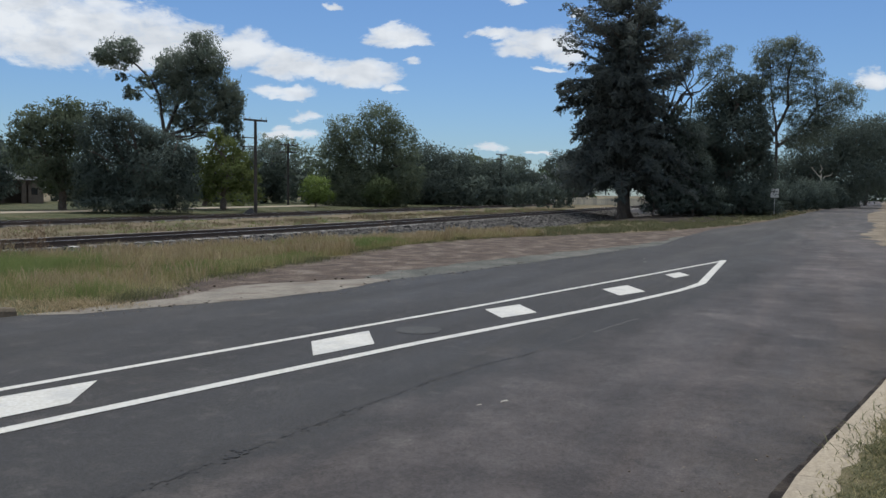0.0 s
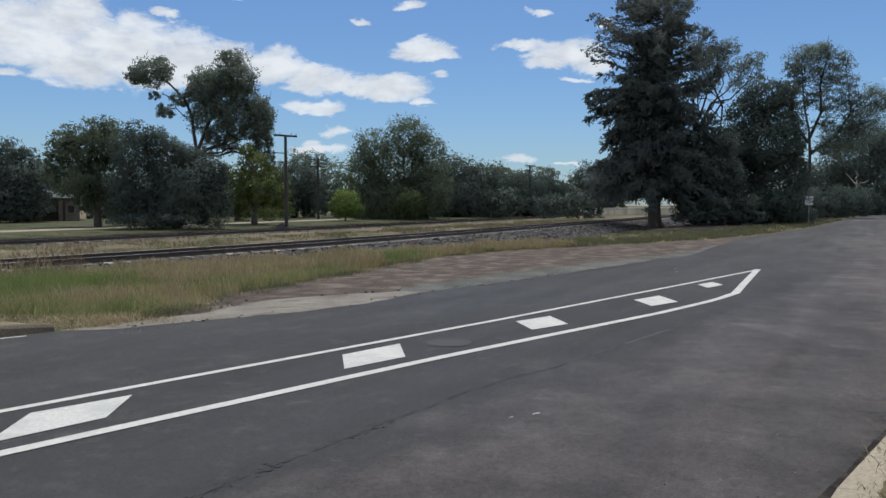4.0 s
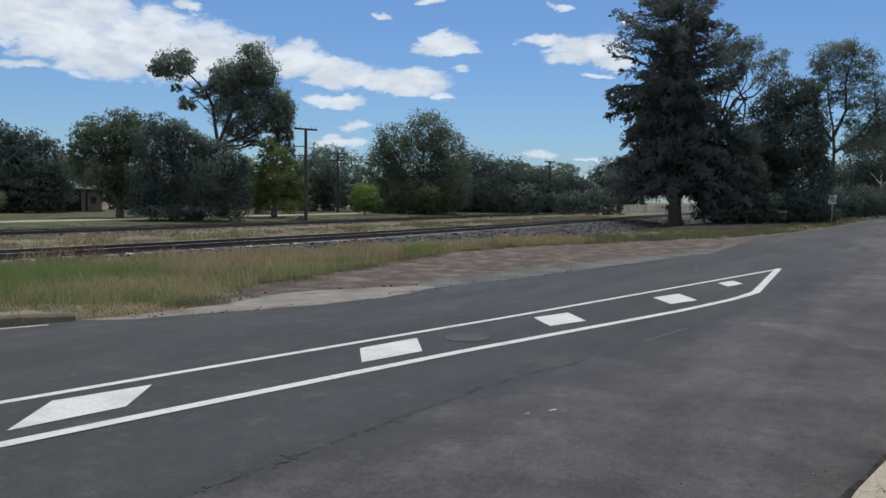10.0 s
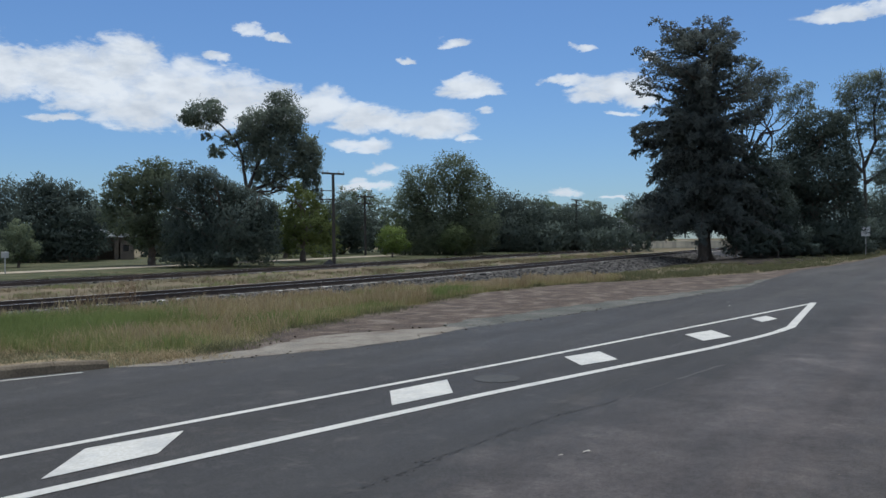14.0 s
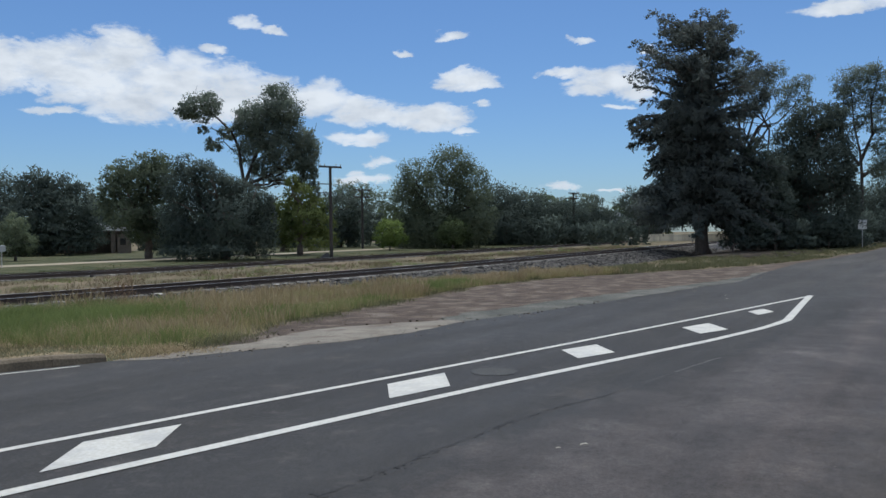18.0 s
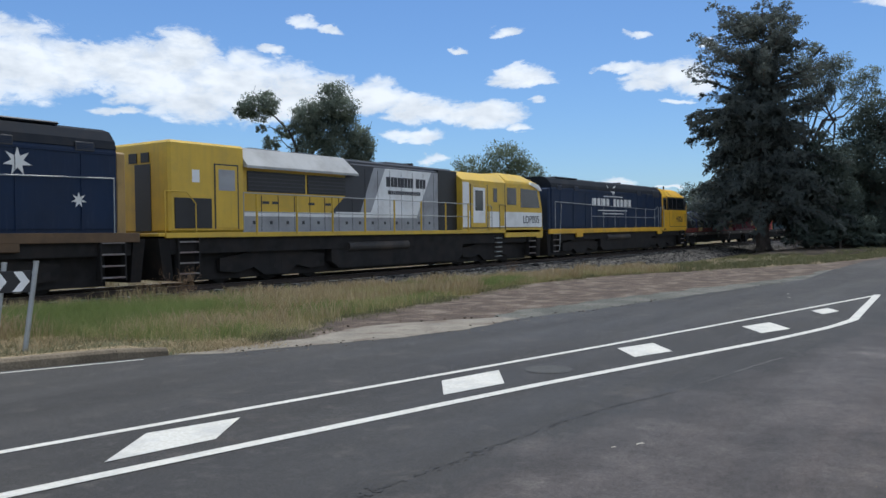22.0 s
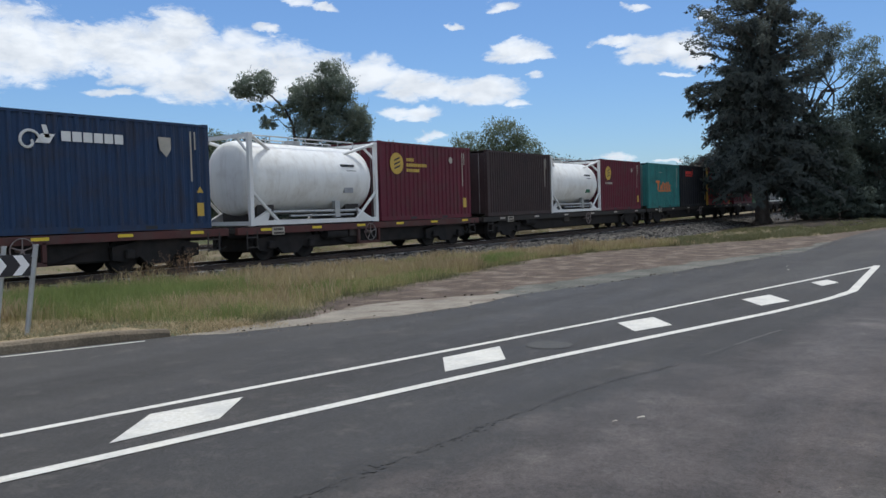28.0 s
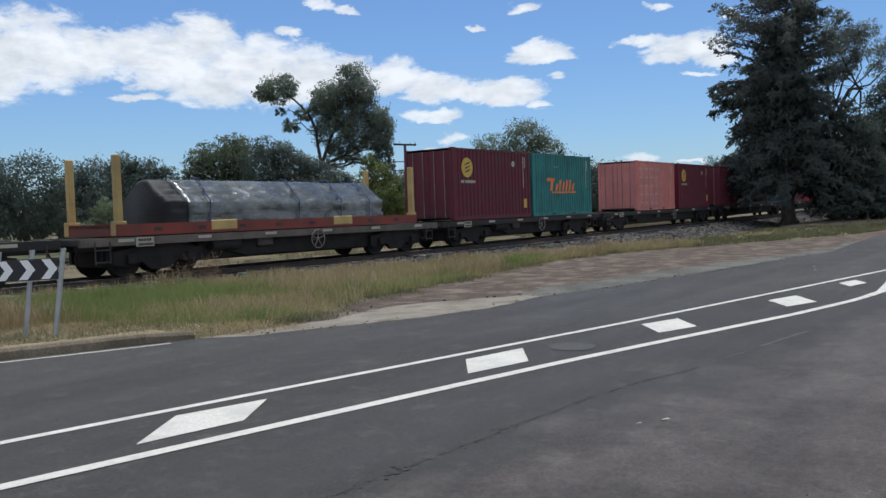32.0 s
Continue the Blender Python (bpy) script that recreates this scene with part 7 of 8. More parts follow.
    def pipe_mesh(x0, x1, y, z, r):
        bm = bmesh.new()
        rod(bm, (x0, y, DECK + z), (x1, y, DECK + z), r, None, 8)
        return finish(bm, "drain_pipe")

    def valve_mesh():
        bm = bmesh.new()
        box(bm, (0.9, -1.05, DECK + 0.2), (1.15, -0.9, DECK + 0.75))
        return finish(bm, "valve_box")
    mesh_part("drain_pipe", once("tankpipe_upper", lambda: pipe_mesh(-1.9, 2.1, -0.98, 0.42, 0.05)), GALV, c)
    mesh_part("drain_pipe", once("tankpipe_lower", lambda: pipe_mesh(-1.2, 1.9, -1.0, 0.28, 0.035)), GALV, c)
    mesh_part("valve_box", once("tankvalve", valve_mesh), GALV, c)
    for e in (-1, 1):
        mesh_part("saddle", once(("tanksaddle", e), lambda: finish(boxed((min(e * 2.4, e * 1.7), -0.8, DECK + 0.1), (max(e * 2.4, e * 1.7), 0.8, DECK + 0.75)), "saddle")), STEELDARK, c)
    if ladder:
        def rungs():
            bm = bmesh.new()
            for y in (-0.95, -0.6):
                rod(bm, (-3.0, y, DECK + 0.1), (-3.0, y, t), 0.025, None, 6)
            for k in range(9):
                rod(bm, (-3.0, -0.95, DECK + 0.3 + 0.28 * k), (-3.0, -0.6, DECK + 0.3 + 0.28 * k), 0.018, None, 5)
            return finish(bm, "ladder")
        mesh_part("ladder", once("tankladder", rungs), GALV, c)
    y = -1.10
    bm = bmesh.new()
    for k in range(7):
        box(bm, (1.2 + 0.1 * k, -1.115, zc + 0.42), (1.27 + 0.1 * k, -0.9, zc + 0.50))
    for k in range(4):
        box(bm, (1.45 + 0.13 * k, -1.135, zc + 0.18), (1.54 + 0.13 * k, -0.9, zc + 0.30))
    box(bm, (1.65, -1.15, zc - 0.12), (1.85, -0.9, zc + 0.06))
    part("stencil_marks", bm, LOCODARK, c)
    bm = box(bmesh.new(), (1.3, -1.14, zc - 0.48), (1.75, -0.9, zc - 0.30))
    part("data_panel", bm, GREENMARK if stripes else LOCOGREY, c)
    return c


def tarped_rack(start, label, length=12.2, lo=1.4, hi=10.3, straps=(2.2, 6.8, 8.9)):
    """A red flatrack with four yellow stakes, and the wrapped load lying on it."""
    rack = rolling("flatrack", "red flatrack with yellow corner stakes on a rail wagon", "flatrack", start, length, "flatracks on the train")
    h = length / 2
    for s in (-1, 1):
        ya, yb = sorted((s * 1.219, s * 1.08))
        part("side_beam", boxed((-h, ya, DECK), (h, yb, DECK + 0.30)), RACKRED, rack)
    part("deck", boxed((-h, -1.1, DECK + 0.20), (h, 1.1, DECK + 0.28)), RACKRED, rack)
    for e in (-1, 1):
        for s in (-1, 1):
            ya, yb = sorted((s * 1.2, s * 1.0))
            part("stake", boxed((e * (h - 0.15) - 0.08, ya, DECK + 0.0), (e * (h - 0.15) + 0.08, yb, DECK + 2.05), 0.02), RACKYELLOW, rack, "yellow steel stake")
            part("stake_foot", boxed((e * (h - 0.15) - 0.17, ya - 0.01, DECK + 0.0), (e * (h - 0.15) + 0.17, yb + 0.01, DECK + 0.38), 0.02), RACKYELLOW, rack)
        part("end_beam", boxed((min(e * h, e * (h - 0.3)), -1.08, DECK), (max(e * h, e * (h - 0.3)), 1.08, DECK + 0.30)), RACKRED, rack)
    for x in (-h * 0.45, h * 0.35):
        part("pocket", boxed((x - 0.45, -1.24, DECK + 0.06), (x + 0.45, -1.2, DECK + 0.34), 0.02), RACKYELLOW, rack)
    for k in range(8):
        x = -h + 1.2 + k * (length - 2.4) / 7
        part("beam_slot", boxed((x - 0.12, -1.225, DECK + 0.1), (x + 0.12, -1.218, DECK + 0.2)), STEELDARK, rack)
    load = rolling("tarped_load", label, "wrapped load", start, length, "tarped loads on the train")
    z0 = DECK + 0.28
    n = 110
    front = [(-1.13 + 0.012 * k, 0.11 * k) for k in range(6)] + [(-1.07 + 0.84 * k / 12, 0.55 + 0.64 * k / 12) for k in range(1, 13)]
    rows = front + [(0.0, 1.22), (0.30, 1.16), (0.62, 0.98), (1.0, 0.6), (1.13, 0.0)]
    a, b = -h + lo, -h + hi
    seed = float(start)

    def sheetmesh(x0, x1, nn):
        bm = bmesh.new()
        rings = []
        for i in range(nn + 1):
            x = x0 + (x1 - x0) * i / nn
            tuck = 0.93 if i in (0, nn) else 1.0
            ring = []
            for y, z in rows:
                # long creases along the load, short puckers under the straps
                slack = 1.0 - 0.7 * max(0.0, (z - 0.85) / 0.4)
                f = slack * (0.070 * noise.noise((x * 0.8, z * 6.0, seed)) + 0.065 * noise.noise((x * 2.3, z * 15.0, seed)) + 0.035 * noise.noise((x * 5.0, z * 28.0, seed + 3)))
                sag = 0.07 * noise.noise((x * 0.5, seed, 1.0))
                ring.append(bm.verts.new((x, y * tuck - f * (1 if y < 0 else -1), z0 + max(0.0, z * tuck + (0.4 * f + 0.4 * sag) * (z > 0.1)))))
            rings.append(ring)
        for p, q in zip(rings[:-1], rings[1:]):
            for k in range(len(rows) - 1):
                bm.faces.new((p[k], q[k], q[k + 1], p[k + 1]))
        bm.faces.new(rings[0])
        bm.faces.new(rings[-1][::-1])
        return bm
    smooth(part("silver_tarp", sheetmesh(a, b, n), SILVER, load, "creased silver tarpaulin"))
    smooth(part("black_wrap", sheetmesh(a - (0.75 if lo > 1.2 else 0.25), a + 0.02, 8), BLACKTARP, load, "black plastic wrapped end"))
    for s in straps:
        bm = bmesh.new()
        x = -h + s
        pts = [(x + 0.02 * k, y * 1.04, z0 + z * 1.04 + 0.02) for k, (y, z) in enumerate(rows)]
        for p, q in zip(pts[:-1], pts[1:]):
            rod(bm, p, q, 0.018, None, 5)
        part("strap", bm, STRAP, load, "blue ratchet strap")
    for k in range(5):
        x = a + 0.4 + k * (b - a - 0.8) / 4
        part("timber_bearer", boxed((x - 0.08, -1.05, z0 - 0.02), (x + 0.08, 1.05, z0 + 0.08), 0.01), SLEEPER, load)


# ---- locomotives ----
def handrail(parent, pts, posts, z0, mat, y):
    bm = bmesh.new()
    for a, b in zip(pts[:-1], pts[1:]):
        rod(bm, (a[0], y, a[1]), (b[0], y, b[1]), 0.016, None, 6)
    for x, z in posts:
        rod(bm, (x, y, z0), (x, y, z), 0.015, None, 6)
    return part("handrail", bm, mat, parent)


def loco_running_gear(c, h, sill, side=1.47, tank=UNDER, thick=0.24):
    part("underframe", boxed((-h + 0.3, -1.34, 0.92), (h - 0.3, 1.34, 1.40)), UNDER, c)
    for s in (-1, 1):
        ya, yb = sorted((s * side, s * (side - 0.08)))
        part("sill", boxed((-h + 0.2, ya, 1.50 - thick), (h - 0.2, yb, 1.50), 0.01), sill, c)
    part("walkway", boxed((-h + 0.2, -side + 0.05, 1.44), (h - 0.2, side - 0.05, 1.49)), STEELDARK, c)
    part("equipment_bay", boxed((-h + 0.9, -1.0, 0.15), (h - 0.9, 1.0, 1.2)), UNDER, c)
    for s in (-1, 1):
        bogie(c, s * (h - 4.4), True)
        coupler(c, s * h, s)
        part("fuel_tank_side", extruded(((-3.6, 0.26), (-4.0, 0.5), (-4.0, 1.14), (4.0, 1.14), (4.0, 0.5), (3.6, 0.26)), *sorted((s * 0.4, s * 1.32))), tank, c)
        part("air_reservoir", rodded((-3.2, s * 1.30, 0.98), (0.2, s * 1.30, 0.98), 0.16, None, 12), STEELDARK, c)
        for e in (-1, 1):
            bm = bmesh.new()
            box(bm, (e * (h - 0.95) - 0.36, s * 1.36 - 0.10, 0.3), (e * (h - 0.95) - 0.32, s * 1.36 + 0.10, 1.45))
            st = part("step_stringer", bm, UNDER, c)
            part("step_stringer", boxed((e * (h - 0.95) + 0.32, s * 1.36 - 0.10, 0.3), (e * (h - 0.95) + 0.36, s * 1.36 + 0.10, 1.45)), UNDER, c)
            for k in range(4):
                part("step", boxed((e * (h - 0.95) - 0.32, s * 1.36 - 0.10, 0.36 + 0.29 * k), (e * (h - 0.95) + 0.32, s * 1.36 + 0.10, 0.40 + 0.29 * k)), WHEELGREY, st)
    for e in (-1, 1):
        part("pilot", extruded(((e * h, 1.35), (e * (h - 0.15), 0.22), (e * (h - 0.45), 0.22), (e * (h - 0.35), 1.35)), -1.4, 1.4), PILOT, c)


def lofted(pts, u0, ahead, f):
    """A half section of (y, z) points mirrored across, run from u0 forwards to where ahead(z) ends it."""
    bm = bmesh.new()
    loop = [(-y, z) for y, z in pts] + [(y, z) for y, z in pts[::-1]]
    back = [bm.verts.new((f * u0, y, z)) for y, z in loop]
    fore = [bm.verts.new((f * ahead(z), y, z)) for y, z in loop]
    n = len(loop)
    for k in range(n):
        j = (k + 1) % n
        bm.faces.new((back[k], fore[k], fore[j], back[j]))
    bm.faces.new(back[::-1])
    for k in range(len(pts) - 1):
        bm.faces.new((fore[k], fore[n - 1 - k], fore[n - 2 - k], fore[k + 1]))
    return bm


def star(parent, x, y, z, r, mat):
    bm = bmesh.new()
    bm.faces.new([bm.verts.new((x + (r if k % 2 == 0 else r * 0.42) * math.sin(k * math.pi / 7), y, z + (r if k % 2 == 0 else r * 0.42) * math.cos(k * math.pi / 7))) for k in range(14)])
    part("star_emblem", bm, mat, parent)


def blue_loco(start, length, front, yellow, marks, number, cab0, sill, label):
    """A cowled mainline diesel, dark blue with a yellow cab. front is -1 when the cab leads, 1 when it trails."""
    c = rolling("locomotive", label, "locomotive", start, length, "locomotives")
    h = length / 2
    f = front
    loco_running_gear(c, h, sill)
    y = -1.325

    def at(u):
        return f * u

    def slab(name, u0, u1, z0, z1, mat, y0, y1, parent=None, bevel=0.0, text=""):
        a, b = sorted((f * u0, f * u1))
        return part(name, boxed((a, min(y0, y1), z0), (b, max(y0, y1), z1), bevel), mat, parent or c, text)
    # hood with rounded shoulders, ending square at the rear
    part("hood", lofted(((1.30, 1.49), (1.32, 3.52), (1.24, 3.80), (1.02, 4.05), (0.72, 4.14)), -h + 0.75, lambda z: cab0, f), LOCOBLUE, c)
    part("roof_cowl", lofted(((1.328, 3.60), (1.25, 3.81), (1.03, 4.06), (0.72, 4.15)), -h + 0.74, lambda z: cab0, f), ROOFGRIME, c, "sooty dark roof")
    if f < 0:
        part("nose_panel", boxed((min(at(h - 0.05), at(h - 0.012)), -1.36, 1.30), (max(at(h - 0.05), at(h - 0.012)), 1.36, 2.55), 0.02), NOSESHADE, c, "grimy nose panel, its colour darkened for shade")
    part("rear_bulkhead", boxed((min(at(-h + 0.45), at(-h + 0.75)), -1.28, 1.46), (max(at(-h + 0.45), at(-h + 0.75)), 1.28, 3.55), 0.05), yellow if f < 0 else LOCOBLUE, c)
    for u in np.linspace(-h + 1.7, cab0 - 1.4, 10):
        slab("hood_door_seam", u - 0.010, u + 0.010, 1.55, 3.42, LOCOBLUE, y - 0.008, y + 0.01)
    for z in (1.60, 3.45):
        slab("hood_ledge", -h + 0.8, cab0 - 0.1, z, z + 0.03, LOCOBLUE, y - 0.02, y + 0.01)
    for u, w, z0, z1 in ((-h + 1.6, 0.5, 3.5, 3.72), (-h + 3.6, 0.5, 3.5, 3.72), (1.9, 0.7, 3.46, 3.74), (3.4, 0.5, 3.4, 3.62)):
        g = slab("grille", u - w / 2, u + w / 2, z0, z1, LOCODARK, y - 0.015, y + 0.12, None, 0.006)
        for k in range(4):
            z = z0 + 0.04 + (z1 - z0 - 0.06) * k / 4
            slab("louvre", u - w / 2 + 0.03, u + w / 2 - 0.03, z, z + 0.02, LOCOBLUE, y - 0.024, y - 0.013, g)
    for u in (-7.4, -4.4, -1.4, 1.6, 4.4):
        slab("roof_hatch", u - 1.15, u + 1.15, 4.12, 4.18, LOCODARK, -0.68, 0.68, None, 0.03)
    slab("radiator_fan", -h + 2.0, -h + 4.6, 4.13, 4.20, LOCODARK, -0.95, 0.95, None, 0.04)
    part("exhaust", rodded((at(1.5), 0, 4.12), (at(1.5), 0, 4.30), 0.28, None, 12), STEELDARK, c)
    # cab: yellow base, dark window band, and a sloping yellow roof
    def ahead(z):
        return float(np.interp(z, (1.2, 1.35, 2.58, 2.66, 3.50, 3.72, 4.10), (h - 0.12, h - 0.03, h - 0.03, h - 0.08, h - 0.30, h - 0.36, h - 0.92)))
    part("cab_base", lofted(((1.40, 1.22), (1.44, 1.34), (1.44, 2.58), (1.42, 2.64)), cab0, ahead, f), yellow, c, "yellow cab base")
    part("window_band", lofted(((1.40, 2.635), (1.36, 3.505)), cab0 + 1.05, ahead, f), BLACK, c, "dark band round the cab windows")
    part("cab_roof", lofted(((1.38, 3.50), (1.36, 3.56), (0.92, 3.98), (0.55, 4.10)), cab0 + 0.9, ahead, f), yellow, c, "sloping yellow cab roof")
    part("vestibule", lofted(((1.30, 2.6), (1.33, 3.52), (1.0, 4.0), (0.6, 4.13)), cab0 - 0.05, lambda z: cab0 + 1.1, f), yellow, c)
    part("roof_joint", lofted(((1.375, 3.56), (0.93, 3.99), (0.55, 4.11)), cab0 + 1.75, lambda z: cab0 + 1.79, f), LOCODARK, c)
    for s in (-1, 1):
        yy = s * 1.445
        w = slab("cab_door", cab0 + 0.25, cab0 + 0.85, 1.55, 3.42, LOCODARK if f > 0 else yellow, s * 1.32, s * 1.345)
        slab("door_window", cab0 + 0.35, cab0 + 0.75, 2.72, 3.32, GLASS, s * 1.344, s * 1.352, w)
        for u0, u1 in ((cab0 + 1.15, cab0 + 1.75), (cab0 + 2.0, cab0 + 2.62), (cab0 + 2.87, h - 0.46)):
            part("side_window", extruded([(at(u), z) for u, z in ((u0, 2.74), (u0, 3.42), (u1 - (0.14 if u1 > h - 0.6 else 0), 3.42), (u1, 2.74))], *sorted((s * 1.36, s * 1.404))), GLASS, c)
        part("mirror", boxed((at(h - 0.5) - 0.05, s * 1.5 - 0.05, 2.9), (at(h - 0.5) + 0.05, s * 1.5 + 0.05, 3.25), 0.01), LOCODARK, c)
        slab("side_panel_edge", cab0 + 1.15, h - 0.1, 1.50, 1.53, LOCODARK, yy, yy - s * 0.01)
        slab("side_panel_edge", cab0 + 1.15, cab0 + 1.18, 1.50, 2.56, LOCODARK, yy, yy - s * 0.01)
        slab("vent", h - 0.34, h - 0.26, 1.85, 2.38, LOCODARK, yy + s * 0.004, yy - s * 0.01)
        slab("sill_pocket", cab0 + 0.0, cab0 + 0.35, 1.30, 1.40, BLACK, s * 1.466, s * 1.474)
        slab("grab_loop", cab0 + 0.12, cab0 + 0.15, 1.5, 2.9, GALV, s * 1.40, s * 1.43)
        slab("corner_step", h - 0.62, h - 0.12, 0.42, 1.24, yellow if f > 0 else sill, s * 1.30, s * 1.40, None, 0.02)
        for z in (0.62, 0.92):
            slab("step_hole", h - 0.54, h - 0.20, z, z + 0.16, BLACK, s * 1.40, s * 1.408)
    for ya, yb in ((-1.20, -0.10), (0.10, 1.20)):
        bm = bmesh.new()
        bm.faces.new([bm.verts.new((at(ahead(z) + 0.012), yy, z)) for yy, z in ((ya, 2.80), (yb, 2.80), (yb, 3.38), (ya, 3.38))])
        part("windscreen", bm, SCREEN, c, "cab windscreen reflecting the sky")
        part("wiper", rodded((at(ahead(2.78) + 0.03), (ya + yb) / 2, 2.76), (at(ahead(2.86) + 0.03), (ya + yb) / 2 + 0.3, 2.84), 0.014, None, 5), GALV, c)
    slab("screen_sill", h - 0.12, h + 0.01, 2.60, 2.66, LOCODARK, -1.42, 1.42)
    slab("headlight_housing", h - 0.80, h - 0.36, 3.68, 3.94, LOCODARK, -0.34, 0.34, None, 0.03)
    glow = bpy.data.materials.get("headlight_glow") or lamp_material()
    for yy in (-0.15, 0.15):
        part("headlight", rodded((at(h - 0.5), yy, 3.80), (at(h - 0.34), yy, 3.80), 0.062, None, 14), glow if f < 0 else GALV, c)
    for s in (-1, 1):
        part("ditch_light", rodded((at(h - 0.05), s * 1.1, 1.08), (at(h + 0.02), s * 1.1, 1.08), 0.028, None, 10), glow if f < 0 and s > 0 else GALV, c)
        part("roof_aerial", rodded((at(h - 1.6), s * 0.35, 4.1), (at(h - 1.6), s * 0.35, 4.34), 0.05, None, 8), LOCODARK, c)
    for k in range(4):
        u, yy, z = h - 0.60 - 0.27 * k, 0.50 - 0.10 * k, 4.20 + 0.02 * (k % 2)
        horn = part("horn", rodded((at(u - 0.42), yy, z), (at(u), yy, z), 0.03, 0.10, 10), LOCODARK, c)
        part("horn_bracket", boxed((at(u - 0.32) - 0.03, yy - 0.03, 4.02), (at(u - 0.32) + 0.03, yy + 0.03, z), 0.006), LOCODARK, horn)
    part("nose_marking", boxed((min(at(h - 0.02), at(h - 0.006)), -1.1, 2.22), (max(at(h - 0.02), at(h - 0.006)), -0.3, 2.40)), LOCODARK, c) if f < 0 else None
    if number:
        writing(c, number, 0.54, (at(h - 1.55), -1.45, 1.85), NUMBERRED if f < 0 else LOCOBLUE, "faded red road number" if f < 0 else "dark blue road number")
    # long handrail on stanchions, stepped up beside the cab
    r0, r1 = (-5.45, cab0 - 1.0)
    handrail(c, [(at(-h + 0.9), 1.5), (at(-h + 0.9), 2.86), (at(r0), 2.78), (at(r1 - 0.7), 2.62), (at(r1 - 0.1), 2.84), (at(r1), 2.78), (at(r1), 1.5)], (), 1.49, GALV, -1.44)
    handrail(c, [(at(r0), 2.16), (at(r1 - 0.7), 2.10), (at(r1 - 0.1), 2.26)], [(at(u), 2.66) for u in np.linspace(r0, r1 - 0.7, 7)], 1.49, GALV, -1.44)
    handrail(c, [(at(r1 + 0.35), 1.5), (at(r1 + 0.35), 2.80), (at(r1 + 0.95), 2.80), (at(r1 + 0.95), 1.5)], (), 1.49, GALV, -1.46)
    handrail(c, [(at(r1 + 0.35), 2.15), (at(r1 + 0.95), 2.15)], (), 1.49, GALV, -1.46)
    if f > 0:
        handrail(c, [(at(-h + 1.3), 0.42), (at(-h + 1.55), 2.76)], (), 1.49, GALV, -1.46)
    slab("jacking_pad", -h + 3.3, -h + 4.1, 1.06, 1.28, sill, -1.47, -1.38, None, 0.02)
    slab("jacking_pad", cab0 - 1.2, cab0 - 0.4, 1.06, 1.28, sill, -1.47, -1.38, None, 0.02)
    if f > 0:
        slab("filter_housing", cab0 - 1.75, cab0 - 0.5, 3.40, 3.86, LOCODARK, -1.345, -1.0, None, 0.03)
    if marks == "bird":
        bars(c, (0.12, 0.38, 0.38, 0.12, 0.40, 0.38, -0.34, 0.34, 0.40, 0.36, 0.12, 0.30, 0.12, 0.36), -5.1, 2.74, 0.42, y, WHITE, 0.40, "large_marking", "white block marking")
        for x0, x1, z in ((-3.55, -0.76, 3.27), (-4.31, 0.02, 2.47), (-3.7, -0.6, 2.29)):
            part("pinstripe", boxed((x0, y - 0.006, z), (x1, y, z + 0.05)), WHITE, c)
        bm = bmesh.new()
        for q in (((-2.25, 3.48), (-2.08, 3.78), (-1.60, 3.98), (-1.74, 3.72), (-1.98, 3.48)), ((-2.98, 3.98), (-2.5, 3.74), (-2.2, 3.66), (-2.2, 3.47), (-2.48, 3.58)), ((-2.34, 3.50), (-1.96, 3.49), (-2.14, 3.36))):
            bm.faces.new([bm.verts.new((a, y - 0.012 + 0.30 * max(0.0, b - 3.52), b)) for a, b in q])
        part("bird_emblem", bm, WHITE, c)
    elif marks == "letters":
        bars(c, (0.52, 0.44, 0.42, 0.15, 0.30, 0.15, 0.40), -3.46, 2.66, 0.72, y, WHITE, 0.26, "large_marking", "white block marking")
        bars(c, (0.43, 0.43, 0.33, 0.15, 0.44, 0.43, 0.43, 0.15), -0.34, 2.66, 0.72, y, YELLOWMARK, 0.26, "large_marking", "gold block marking")
        part("pinstripe", boxed((-3.48, y - 0.006, 2.42), (-2.52, y, 2.52)), WHITE, c)
        part("pinstripe", boxed((-2.52, y - 0.006, 2.44), (-0.46, y, 2.52)), WHITE, c)
        part("gold_stripe", boxed((-0.32, y - 0.006, 3.45), (3.28, y, 3.52)), YELLOWMARK, c)
        part("gold_stripe", boxed((3.21, y - 0.006, 2.64), (3.28, y, 3.45)), YELLOWMARK, c)
        for x, z, r in ((6.0, 3.10, 0.50), (7.4, 3.14, 0.34), (8.87, 2.30, 0.20)):
            star(c, x, y - 0.008, z, r, WHITE)
    return c


def lamp_material():
    m = bpy.data.materials.new("headlight_glow")
    m.use_nodes = True
    n = Nodes(m.node_tree)
    e = n.add("ShaderNodeEmission")
    e.inputs[0].default_value, e.inputs[1].default_value = (1, 0.93, 0.75, 1), 3.0
    n.put(e.outputs[0], n.add("ShaderNodeOutputMaterial").inputs[0])
    return m


